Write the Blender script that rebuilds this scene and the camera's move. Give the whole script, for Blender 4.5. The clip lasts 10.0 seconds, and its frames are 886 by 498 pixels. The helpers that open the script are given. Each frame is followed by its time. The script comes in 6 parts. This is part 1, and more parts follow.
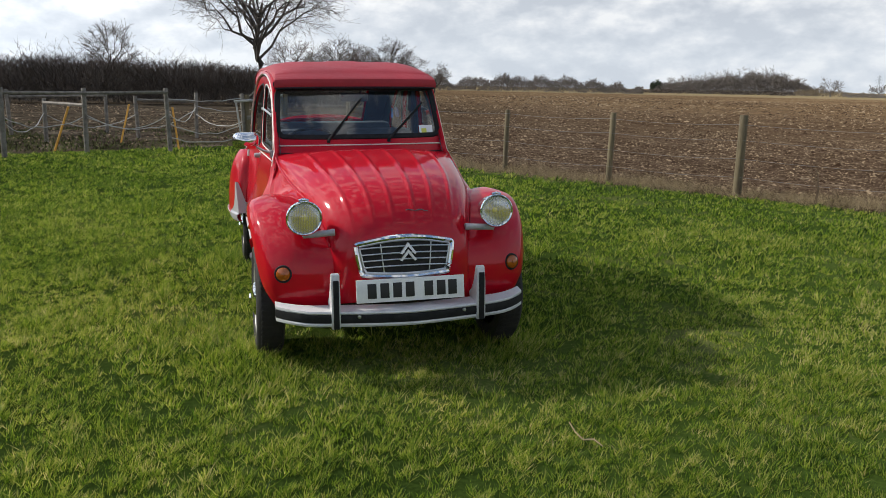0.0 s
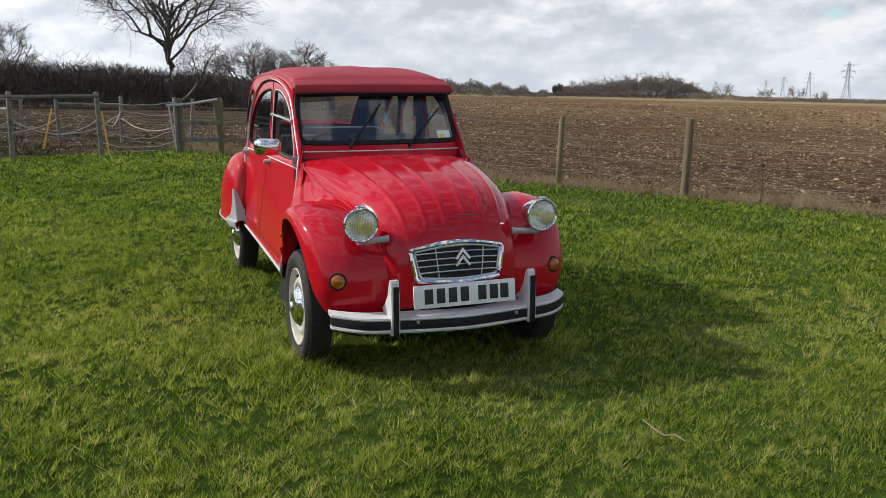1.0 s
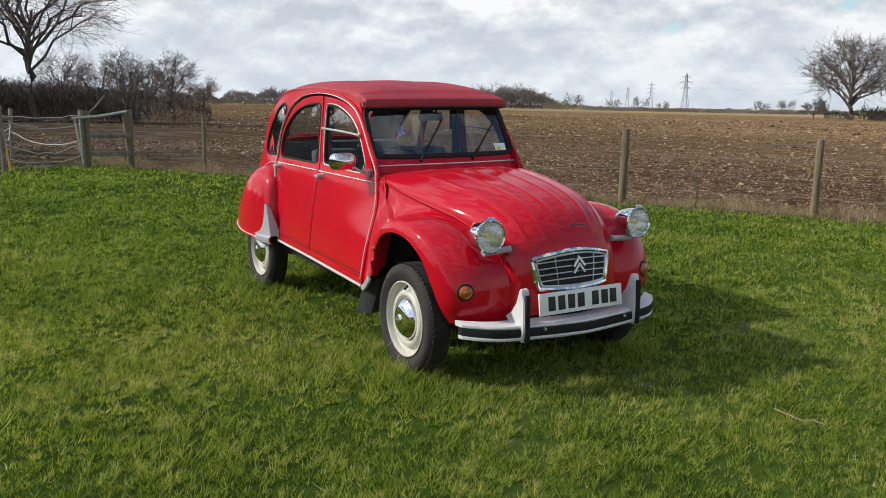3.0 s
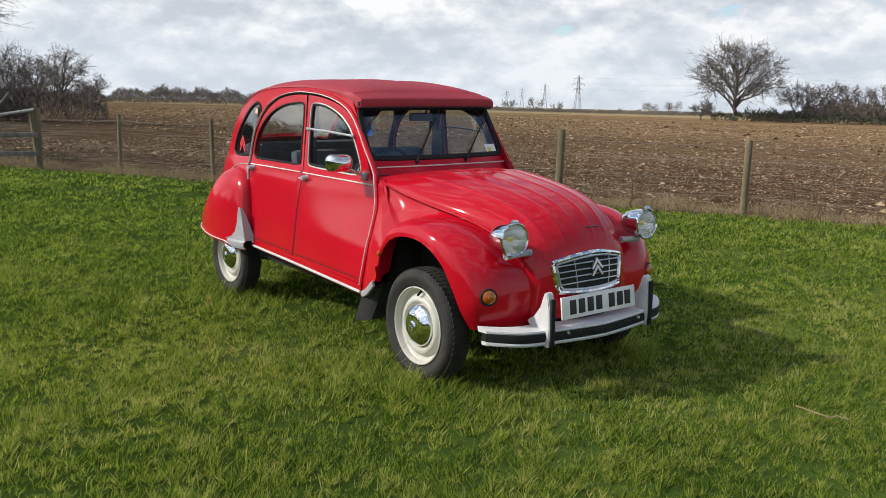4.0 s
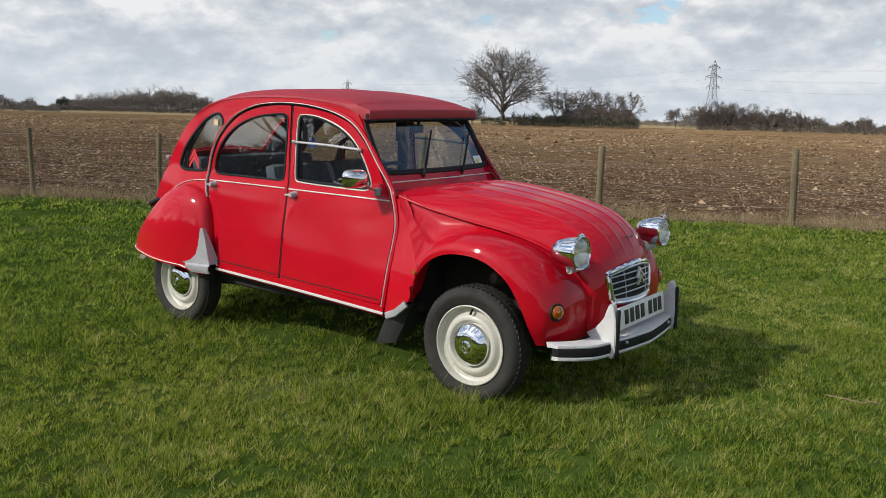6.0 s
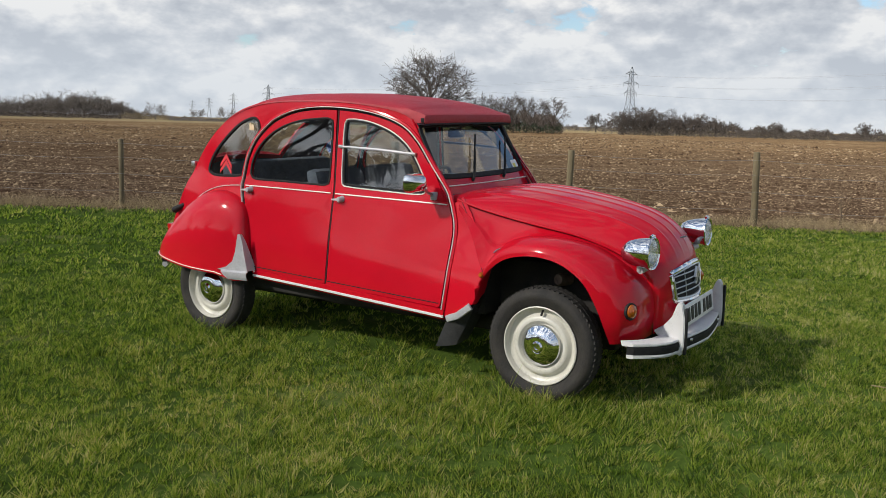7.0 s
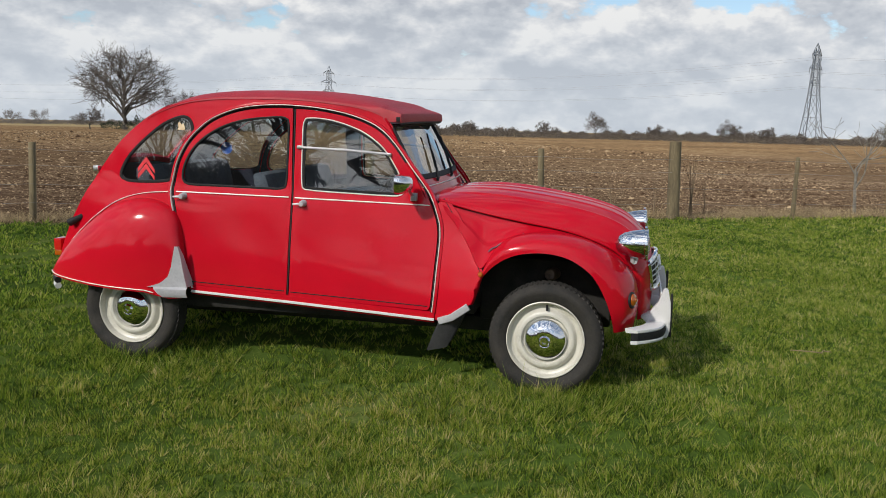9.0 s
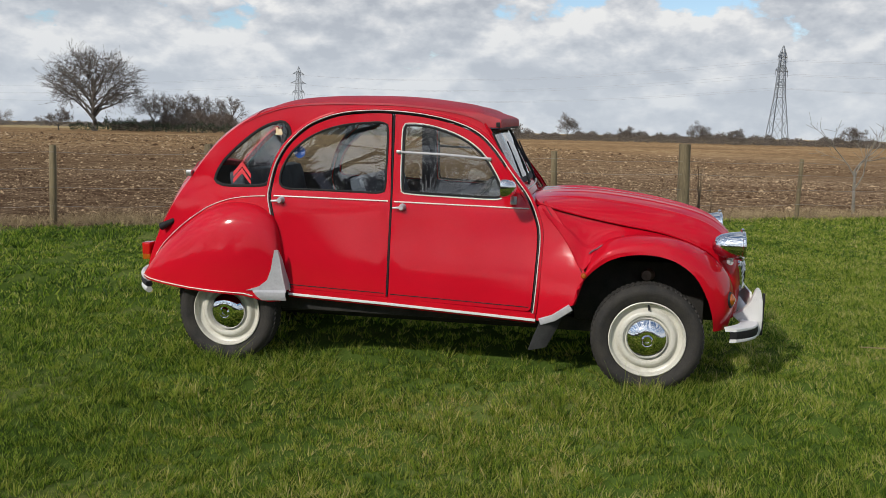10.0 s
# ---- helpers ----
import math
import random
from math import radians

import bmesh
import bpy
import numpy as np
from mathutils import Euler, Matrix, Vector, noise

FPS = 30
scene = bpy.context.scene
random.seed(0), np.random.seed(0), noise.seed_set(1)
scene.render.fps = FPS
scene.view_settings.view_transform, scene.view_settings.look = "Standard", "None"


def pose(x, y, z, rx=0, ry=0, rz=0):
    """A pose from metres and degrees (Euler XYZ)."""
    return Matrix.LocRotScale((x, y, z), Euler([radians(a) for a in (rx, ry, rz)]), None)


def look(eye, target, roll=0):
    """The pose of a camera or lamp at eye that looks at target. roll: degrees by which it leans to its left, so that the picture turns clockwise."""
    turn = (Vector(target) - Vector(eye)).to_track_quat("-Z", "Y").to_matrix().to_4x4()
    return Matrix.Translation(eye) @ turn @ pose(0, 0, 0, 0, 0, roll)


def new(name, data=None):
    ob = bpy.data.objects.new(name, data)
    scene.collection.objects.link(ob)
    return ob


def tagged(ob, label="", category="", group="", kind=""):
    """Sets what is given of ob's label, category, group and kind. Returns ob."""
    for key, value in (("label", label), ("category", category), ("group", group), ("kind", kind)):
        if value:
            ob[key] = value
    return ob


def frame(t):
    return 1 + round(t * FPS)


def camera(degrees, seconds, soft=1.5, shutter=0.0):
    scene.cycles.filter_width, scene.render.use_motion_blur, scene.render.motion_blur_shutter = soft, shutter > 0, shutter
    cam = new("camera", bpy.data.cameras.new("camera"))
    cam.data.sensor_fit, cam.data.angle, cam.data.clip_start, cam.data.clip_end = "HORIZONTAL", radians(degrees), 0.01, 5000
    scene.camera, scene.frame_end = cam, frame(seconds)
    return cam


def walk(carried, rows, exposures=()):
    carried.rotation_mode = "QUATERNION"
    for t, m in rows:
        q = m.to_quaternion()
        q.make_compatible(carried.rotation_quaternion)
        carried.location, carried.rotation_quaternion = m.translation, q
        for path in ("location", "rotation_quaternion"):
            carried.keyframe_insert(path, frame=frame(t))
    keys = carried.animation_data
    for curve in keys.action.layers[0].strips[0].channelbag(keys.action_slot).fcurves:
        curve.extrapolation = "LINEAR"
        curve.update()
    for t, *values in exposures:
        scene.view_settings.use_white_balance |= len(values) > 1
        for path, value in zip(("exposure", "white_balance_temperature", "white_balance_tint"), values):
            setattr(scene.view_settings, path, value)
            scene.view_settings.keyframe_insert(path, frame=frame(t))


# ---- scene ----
cam = camera(54.6, 10.0, soft=0.8)
PATH = [
    (0, (-0.874, -4.547, 1.426), (-0.363, -2.651, 1.048), 1.1),
    (0.5, (-1.208, -4.399, 1.425), (-0.539, -2.55, 1.06), 1.4),
    (1, (-1.561, -4.36, 1.428), (-0.845, -2.529, 1.061), 1.2),
    (1.5, (-1.889, -4.313, 1.428), (-1.048, -2.535, 1.066), 1.3),
    (2, (-2.188, -4.188, 1.422), (-1.259, -2.452, 1.074), 1.4),
    (2.5, (-2.506, -4.07, 1.43), (-1.523, -2.361, 1.09), 1.2),
    (4, (-3.193, -3.479, 1.415), (-1.991, -1.916, 1.082), 1.5),
    (4.5, (-3.429, -3.218, 1.418), (-1.993, -1.863, 1.096), 1.6),
    (5, (-3.622, -2.906, 1.43), (-2.081, -1.672, 1.111), 1.8),
    (5.5, (-3.806, -2.658, 1.419), (-2.245, -1.448, 1.107), 1.6),
    (6, (-4.07, -2.406, 1.42), (-2.497, -1.209, 1.111), 1.5),
    (7.5, (-4.651, -1.5, 1.369), (-2.899, -0.578, 1.082), 1.5),
    (8, (-4.71, -1.147, 1.346), (-2.876, -0.402, 1.059), 1.5),
    (8.5, (-4.836, -0.782, 1.354), (-2.926, -0.262, 1.069), 1.5),
    (9, (-5.031, -0.4, 1.363), (-3.097, 0.023, 1.084), 1.4),
    (9.5, (-5.168, -0.04, 1.355), (-3.224, 0.336, 1.076), 1.5),
    (10, (-5.274, 0.282, 1.368), (-3.325, 0.636, 1.093), 1.4),
]
walk(cam, [(t, look(eye, target, roll)) for t, eye, target, roll in PATH], ((0, 0.12), (2, 0.12), (4, 0.17), (5.5, 0.0), (8, -0.07), (10, -0.12)))



# ---- world and sun ----
SUN_AZ, SUN_EL = 298.0, 34.0          # compass angle from +y towards +x, and height, in degrees
_az, _el = radians(SUN_AZ), radians(SUN_EL)
SUN_WAY = Vector((math.sin(_az) * math.cos(_el), math.cos(_az) * math.cos(_el), math.sin(_el)))
world = bpy.data.worlds.new("sky_world")
scene.world = world
world.use_nodes = True


def node(tree, kind, ins=None, **props):
    n = tree.nodes.new(kind)
    for k, v in props.items():
        setattr(n, k, v)
    for k, v in (ins or {}).items():
        if isinstance(v, bpy.types.NodeSocket):
            tree.links.new(v, n.inputs[k])
        else:
            n.inputs[k].default_value = v
    return n


def math_node(tree, op, a, b=0.0, c=0.0):
    return node(tree, "ShaderNodeMath", {0: a, 1: b, 2: c}, operation=op).outputs[0]


def ramp(tree, fac, stops):
    n = node(tree, "ShaderNodeValToRGB", {0: fac})
    els = n.color_ramp.elements
    while len(els) < len(stops):
        els.new(0.5)
    for e, (p, col) in zip(els, stops):
        e.position, e.color = p, (*col, 1)
    return n.outputs[0]


def mix_rgb(tree, fac, a, b, blend="MIX"):
    n = node(tree, "ShaderNodeMix", data_type="RGBA", blend_type=blend)
    for key, v in ((0, fac), (6, a), (7, b)):
        if isinstance(v, bpy.types.NodeSocket):
            tree.links.new(v, n.inputs[key])
        elif key == 0:
            n.inputs[0].default_value = v
        else:
            n.inputs[key].default_value = (*v, 1)
    return n.outputs[2]


def build_world():
    t = world.node_tree
    t.nodes.clear()
    sky = node(t, "ShaderNodeTexSky", sky_type="NISHITA", sun_disc=False, sun_elevation=radians(SUN_EL), sun_rotation=radians(SUN_AZ), air_density=1.0, dust_density=0.3, ozone_density=2.0)
    # heaped cloud with lit tops, grey bases and blue gaps; denser towards the horizon, brighter round the sun
    tc = node(t, "ShaderNodeTexCoord")
    sep = node(t, "ShaderNodeSeparateXYZ", {0: tc.outputs["Generated"]})
    flat = node(t, "ShaderNodeCombineXYZ", {0: sep.outputs[0], 1: sep.outputs[1], 2: math_node(t, "MULTIPLY", sep.outputs[2], 1.9)}).outputs[0]

    def heap(lift, scale=9.0, detail=9.0):
        at = node(t, "ShaderNodeMapping", {0: flat, 1: (0.31, 0.12, lift)}).outputs[0]
        return node(t, "ShaderNodeTexNoise", {"Vector": at, "Scale": scale, "Detail": detail, "Roughness": 0.56, "Distortion": 0.0}).outputs[0]

    body, above = heap(0.0), heap(0.028, 9.0, 5.0)
    rise = math_node(t, "SUBTRACT", 0.17, sep.outputs[2])
    hug = math_node(t, "MAXIMUM", math_node(t, "MULTIPLY", rise, 1.3), 0.0)
    gaps = math_node(t, "MAXIMUM", math_node(t, "MINIMUM", math_node(t, "MULTIPLY", rise, 0.5), 0.0), -0.085)
    cover = ramp(t, math_node(t, "ADD", body, math_node(t, "ADD", hug, gaps)), [(0.415, (0, 0, 0)), (0.465, (1, 1, 1))])
    top = math_node(t, "MULTIPLY", math_node(t, "SUBTRACT", body, above), 2.9)
    thin = math_node(t, "MULTIPLY", math_node(t, "SUBTRACT", 0.52, body), 1.0)
    fac = math_node(t, "ADD", math_node(t, "ADD", top, thin), math_node(t, "ADD", 0.40, math_node(t, "MULTIPLY", math_node(t, "SUBTRACT", heap(0.4, 2.2, 3.0), 0.5), 0.9)))
    shade = ramp(t, fac, [(0.14, (0.55, 0.59, 0.66)), (0.34, (0.71, 0.745, 0.80)), (0.50, (0.89, 0.905, 0.935)), (0.68, (1.13, 1.12, 1.10))])
    shade = mix_rgb(t, math_node(t, "MINIMUM", math_node(t, "MULTIPLY", hug, 3.4), 0.60), shade, (0.76, 0.84, 0.93))
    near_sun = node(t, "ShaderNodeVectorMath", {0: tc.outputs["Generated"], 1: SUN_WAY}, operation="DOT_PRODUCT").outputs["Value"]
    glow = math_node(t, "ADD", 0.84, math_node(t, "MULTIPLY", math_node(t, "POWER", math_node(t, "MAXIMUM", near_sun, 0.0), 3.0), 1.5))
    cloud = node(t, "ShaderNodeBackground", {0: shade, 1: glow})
    blue = node(t, "ShaderNodeBackground", {0: sky.outputs[0], 1: 0.13})
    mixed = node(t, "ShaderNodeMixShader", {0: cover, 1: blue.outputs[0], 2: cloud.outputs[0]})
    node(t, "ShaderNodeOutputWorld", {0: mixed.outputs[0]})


build_world()
sun_data = bpy.data.lights.new("sun", "SUN")
sun_data.energy, sun_data.angle, sun_data.color = 3.7, radians(1.5), (1.0, 0.94, 0.84)
sun = new("sun", sun_data)
sun.matrix_world = look(SUN_WAY * 60, (0, 0, 0))

# ---- materials ----
def material(name, base=(0.5, 0.5, 0.5), rough=0.5, metal=0.0, **more):
    m = bpy.data.materials.new(name)
    m.use_nodes = True
    b = m.node_tree.nodes["Principled BSDF"]
    b.inputs["Base Color"].default_value = (*base, 1)
    b.inputs["Roughness"].default_value = rough
    b.inputs["Metallic"].default_value = metal
    for k, v in more.items():
        b.inputs[k.replace("_", " ")].default_value = v
    return m


def bsdf(m):
    return m.node_tree.nodes["Principled BSDF"]


def place(t):
    return node(t, "ShaderNodeTexCoord").outputs["Object"]


def noise_tex(t, scale, detail=4.0, rough=0.55, vector=None, distort=0.0):
    return node(t, "ShaderNodeTexNoise", {"Vector": vector or place(t), "Scale": scale, "Detail": detail, "Roughness": rough, "Distortion": distort}).outputs[0]


def varied(name, dark, light, scale, rough=0.6, bump=0.0, bump_scale=None, metal=0.0, spread=(0.35, 0.65), fine=None, rough_var=0.0, stretch=None, island=0.0, **more):
    """A surface whose colour drifts between two tones at two scales, with a fine relief."""
    m = material(name, light, rough, metal, **more)
    t, b = m.node_tree, bsdf(m)
    vec = place(t)
    if stretch:
        vec = node(t, "ShaderNodeMapping", {0: vec, 3: stretch}).outputs[0]
    a = noise_tex(t, scale, 5.0, vector=vec)
    f = noise_tex(t, fine or scale * 9, 3.0, vector=vec)
    fac = math_node(t, "ADD", math_node(t, "MULTIPLY", a, 0.65), math_node(t, "MULTIPLY", f, 0.35))
    if island:
        r = node(t, "ShaderNodeNewGeometry").outputs["Random Per Island"]
        fac = math_node(t, "ADD", fac, math_node(t, "MULTIPLY", math_node(t, "SUBTRACT", r, 0.5), island))
    t.links.new(ramp(t, fac, [(spread[0], dark), (spread[1], light)]), b.inputs["Base Color"])
    if rough_var:
        t.links.new(math_node(t, "ADD", math_node(t, "MULTIPLY", a, rough_var), rough - rough_var / 2), b.inputs["Roughness"])
    if bump:
        h = noise_tex(t, bump_scale or scale * 12, 4.0, vector=vec)
        t.links.new(node(t, "ShaderNodeBump", {"Height": h, "Strength": bump, "Distance": 0.01}).outputs[0], b.inputs["Normal"])
    return m


M = {}
M["wood"] = varied("weathered_post_wood", (0.075, 0.058, 0.032), (0.20, 0.158, 0.088), 9.0, 0.85, 0.6, 60, stretch=(1, 1, 0.12))
M["wood_grey"] = varied("grey_rail_wood", (0.10, 0.088, 0.072), (0.27, 0.245, 0.205), 9.0, 0.85, 0.5, 60)
M["wire"] = material("fence_wire", (0.22, 0.21, 0.20), 0.5, 0.8)
M["tape"] = varied("pale_fence_tape", (0.28, 0.27, 0.25), (0.55, 0.54, 0.51), 20, 0.6)
M["yellow"] = varied("orange_yellow_plastic", (0.55, 0.26, 0.03), (0.75, 0.40, 0.05), 15, 0.5)
M["bark"] = varied("bark", (0.035, 0.03, 0.025), (0.10, 0.088, 0.072), 3.0, 0.9, 0.4, 30)
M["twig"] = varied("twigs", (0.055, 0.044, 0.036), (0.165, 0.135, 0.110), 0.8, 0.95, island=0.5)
# horizon twigs: distance haze mixed into the colour, paler and flatter than twigs nearby
M["twig_hazed"] = varied("hazed_far_twigs", (0.13, 0.113, 0.098), (0.22, 0.19, 0.165), 0.05, 0.95, island=0.15)
# grey-brown oak, its colour lightened to carry the haze of its distance
M["oak_bark"] = varied("hazed_grey_brown_bark", (0.075, 0.064, 0.054), (0.165, 0.142, 0.120), 0.8, 0.95, island=0.4)
M["hedge_twig"] = varied("hedge_twigs", (0.055, 0.042, 0.034), (0.19, 0.15, 0.12), 0.5, 0.95, island=0.7)
M["tuft"] = varied("paddock_tufts", (0.030, 0.034, 0.012), (0.13, 0.15, 0.045), 0.7, 0.9, island=0.7, Specular_IOR_Level=0.1)
M["hedge_green"] = varied("dull_green_leaves", (0.02, 0.03, 0.015), (0.06, 0.075, 0.035), 1.0, 0.8, island=0.5)
M["scrub"] = varied("straw_scrub", (0.15, 0.12, 0.08), (0.25, 0.20, 0.13), 0.05, 0.95, island=0.15)
M["wire_far"] = material("power_cable", (0.30, 0.31, 0.33), 0.6)
M["steel"] = material("galvanised_lattice", (0.30, 0.32, 0.34), 0.55, 0.6)
M["dry"] = varied("dry_grass", (0.17, 0.125, 0.065), (0.44, 0.34, 0.19), 2.0, 0.9, island=0.6)
M["weed"] = varied("brown_weed_stems", (0.09, 0.062, 0.038), (0.24, 0.17, 0.105), 2.0, 0.9, island=0.6)
M["clod"] = varied("clods_and_flints", (0.050, 0.027, 0.013), (0.46, 0.34, 0.21), 1.5, 0.95, 0.5, 60, island=0.95, spread=(0.42, 0.98), Specular_IOR_Level=0.1, Diffuse_Roughness=1.0)


def grass_blade_material():
    m = material("grass_blades", (0.06, 0.12, 0.02), 0.5, Specular_IOR_Level=0.22)
    t, b = m.node_tree, bsdf(m)
    r = node(t, "ShaderNodeNewGeometry").outputs["Random Per Island"]
    broad = noise_tex(t, 0.55, 4.0)
    mid = noise_tex(t, 3.5, 4.0)
    clump = noise_tex(t, 16.0, 3.0)

    def bias(v, w):
        return math_node(t, "MULTIPLY", math_node(t, "SUBTRACT", v, 0.5), w)

    fac = math_node(t, "ADD", math_node(t, "ADD", bias(r, 0.66), bias(broad, 0.55)), math_node(t, "ADD", math_node(t, "ADD", bias(mid, 0.60), bias(clump, 0.75)), 0.505))
    # darker towards the paddock: shade of the backlit lawn put into the blade colour
    north = node(t, "ShaderNodeSeparateXYZ", {0: place(t)}).outputs[1]
    lawn_shade = node(t, "ShaderNodeMapRange", {0: north, 1: 0.0, 2: 6.0, 3: 0.03, 4: -0.09}).outputs[0]
    fac = math_node(t, "ADD", fac, lawn_shade)
    col = ramp(t, fac, [(0.22, (0.024, 0.054, 0.008)), (0.40, (0.106, 0.184, 0.016)), (0.57, (0.232, 0.310, 0.033)), (0.75, (0.37, 0.385, 0.076)), (0.94, (0.58, 0.48, 0.24))])
    t.links.new(col, b.inputs["Base Color"])
    thin = node(t, "ShaderNodeBsdfTranslucent", {0: mix_rgb(t, 1.0, col, (1.25, 1.30, 0.95), "MULTIPLY")})
    both = node(t, "ShaderNodeMixShader", {0: 0.58, 1: b.outputs[0], 2: thin.outputs[0]})
    t.links.new(both.outputs[0], t.nodes["Material Output"].inputs[0])
    return m


def ground_material():
    """Turf, ploughed soil and muddy paddock on one sheet, parted along the fence lines."""
    m = material("ground_earth", (0.1, 0.1, 0.1), 1.0, Specular_IOR_Level=0.0, Diffuse_Roughness=1.0)
    t, b = m.node_tree, bsdf(m)
    pos = node(t, "ShaderNodeNewGeometry").outputs["Position"]
    wob = math_node(t, "MULTIPLY", math_node(t, "SUBTRACT", noise_tex(t, 1.3, 5.0, vector=pos), 0.5), 0.5)
    along = node(t, "ShaderNodeVectorMath", {0: pos, 1: (0.873, 0.488, 0)}, operation="DOT_PRODUCT").outputs["Value"]
    down = node(t, "ShaderNodeVectorMath", {0: pos, 1: (0.488, -0.873, 0)}, operation="DOT_PRODUCT").outputs["Value"]
    bow = math_node(t, "POWER", 2.718, math_node(t, "MULTIPLY", math_node(t, "POWER", math_node(t, "ABSOLUTE", math_node(t, "DIVIDE", math_node(t, "SUBTRACT", down, 0.0), 4.2)), 2.0), -1.0))
    along = math_node(t, "SUBTRACT", along, math_node(t, "MULTIPLY", bow, 0.45))
    field = node(t, "ShaderNodeMapRange", {0: math_node(t, "ADD", along, wob), 1: 7.25, 2: 7.65}).outputs[0]
    back = node(t, "ShaderNodeVectorMath", {0: pos, 1: (-0.42, 0.907, 0)}, operation="DOT_PRODUCT").outputs["Value"]
    pad = node(t, "ShaderNodeMapRange", {0: math_node(t, "ADD", back, wob), 1: 13.3, 2: 14.2}).outputs[0]
    turf_f = math_node(t, "ADD", math_node(t, "MULTIPLY", noise_tex(t, 0.8, 5.0, vector=pos), 0.6), math_node(t, "MULTIPLY", noise_tex(t, 45, 3.0, vector=pos), 0.4))
    turf = ramp(t, turf_f, [(0.34, (0.020, 0.036, 0.007)), (0.52, (0.052, 0.082, 0.015)), (0.68, (0.14, 0.14, 0.05))])
    # drilled rows and clods of the ploughed field, browner and paler far out
    rowpos = node(t, "ShaderNodeMapping", {0: pos, 2: (0, 0, radians(-29)), 3: (1.0, 0.12, 1.0)}).outputs[0]
    soil_f = math_node(t, "ADD", math_node(t, "ADD", math_node(t, "MULTIPLY", noise_tex(t, 22, 6.0, 0.75, vector=pos), 0.35), math_node(t, "MULTIPLY", noise_tex(t, 4.0, 6.0, 0.75, vector=pos), 0.40)), math_node(t, "ADD", math_node(t, "MULTIPLY", noise_tex(t, 1.1, 4.0, vector=rowpos), 0.13), math_node(t, "MULTIPLY", noise_tex(t, 0.06, 4.0, vector=pos), 0.12)))
    soil = ramp(t, soil_f, [(0.40, (0.020, 0.010, 0.005)), (0.48, (0.080, 0.052, 0.033)), (0.54, (0.160, 0.110, 0.070)), (0.60, (0.41, 0.34, 0.25))])
    far_f = math_node(t, "ADD", math_node(t, "MULTIPLY", noise_tex(t, 0.9, 9.0, 0.82, vector=pos), 0.8), math_node(t, "MULTIPLY", noise_tex(t, 0.05, 4.0, vector=pos), 0.2))
    far = node(t, "ShaderNodeMapRange", {0: math_node(t, "ADD", along, math_node(t, "MULTIPLY", wob, 30.0)), 1: 12.0, 2: 60.0}).outputs[0]
    stubble = ramp(t, far_f, [(0.40, (0.082, 0.050, 0.027)), (0.49, (0.172, 0.112, 0.060)), (0.55, (0.245, 0.164, 0.091)), (0.62, (0.40, 0.305, 0.19))])
    soil = mix_rgb(t, far, soil, stubble)
    edge = node(t, "ShaderNodeMapRange", {0: math_node(t, "ADD", along, math_node(t, "MULTIPLY", wob, 60.0)), 1: 175.0, 2: 215.0}).outputs[0]
    soil = mix_rgb(t, edge, soil, ramp(t, far_f, [(0.40, (0.19, 0.14, 0.072)), (0.60, (0.36, 0.285, 0.165))]))
    mud_f = math_node(t, "ADD", math_node(t, "MULTIPLY", noise_tex(t, 0.9, 5.0, vector=pos), 0.6), math_node(t, "MULTIPLY", noise_tex(t, 12, 5.0, vector=pos), 0.4))
    mud = ramp(t, mud_f, [(0.38, (0.036, 0.027, 0.018)), (0.5, (0.105, 0.080, 0.054)), (0.58, (0.165, 0.130, 0.090)), (0.66, (0.34, 0.28, 0.205))])
    col = mix_rgb(t, pad, turf, mud)
    col = mix_rgb(t, field, col, soil)
    side = node(t, "ShaderNodeVectorMath", {0: pos, 1: (-1.0, 0.17, 0)}, operation="DOT_PRODUCT").outputs["Value"]
    yard = node(t, "ShaderNodeMapRange", {0: math_node(t, "ADD", side, math_node(t, "MULTIPLY", wob, 4.0)), 1: -1.5, 2: 1.5}).outputs[0]
    col = mix_rgb(t, math_node(t, "MULTIPLY", pad, yard), col, mud)
    t.links.new(col, b.inputs["Base Color"])
    bump = node(t, "ShaderNodeBump", {"Height": soil_f, "Strength": math_node(t, "MULTIPLY", field, 1.0), "Distance": 0.08})
    t.links.new(bump.outputs[0], b.inputs["Normal"])
    return m


M["blade"] = grass_blade_material()
M["ground"] = ground_material()


# car finishes
def paint_material():
    m = material("red_car_paint", (0.45, 0.004, 0.009), 0.5, Coat_Weight=0.65, Coat_Roughness=0.03, Specular_IOR_Level=0.03)
    t, b = m.node_tree, bsdf(m)
    a = noise_tex(t, 2.2, 4.0)
    f = noise_tex(t, 160, 3.0)
    fac = math_node(t, "ADD", math_node(t, "MULTIPLY", a, 0.75), math_node(t, "MULTIPLY", f, 0.25))
    t.links.new(ramp(t, fac, [(0.30, (0.40, 0.0025, 0.012)), (0.70, (0.48, 0.004, 0.016))]), b.inputs["Base Color"])
    # faint swirl marks and road film in the clear coat
    t.links.new(math_node(t, "ADD", math_node(t, "MULTIPLY", noise_tex(t, 5.0, 6.0, 0.7), 0.10), 0.03), b.inputs["Coat Roughness"])
    wave = noise_tex(t, 7.0, 2.0)
    t.links.new(node(t, "ShaderNodeBump", {"Height": wave, "Strength": 0.008, "Distance": 0.02}).outputs[0], b.inputs["Coat Normal"])
    return m


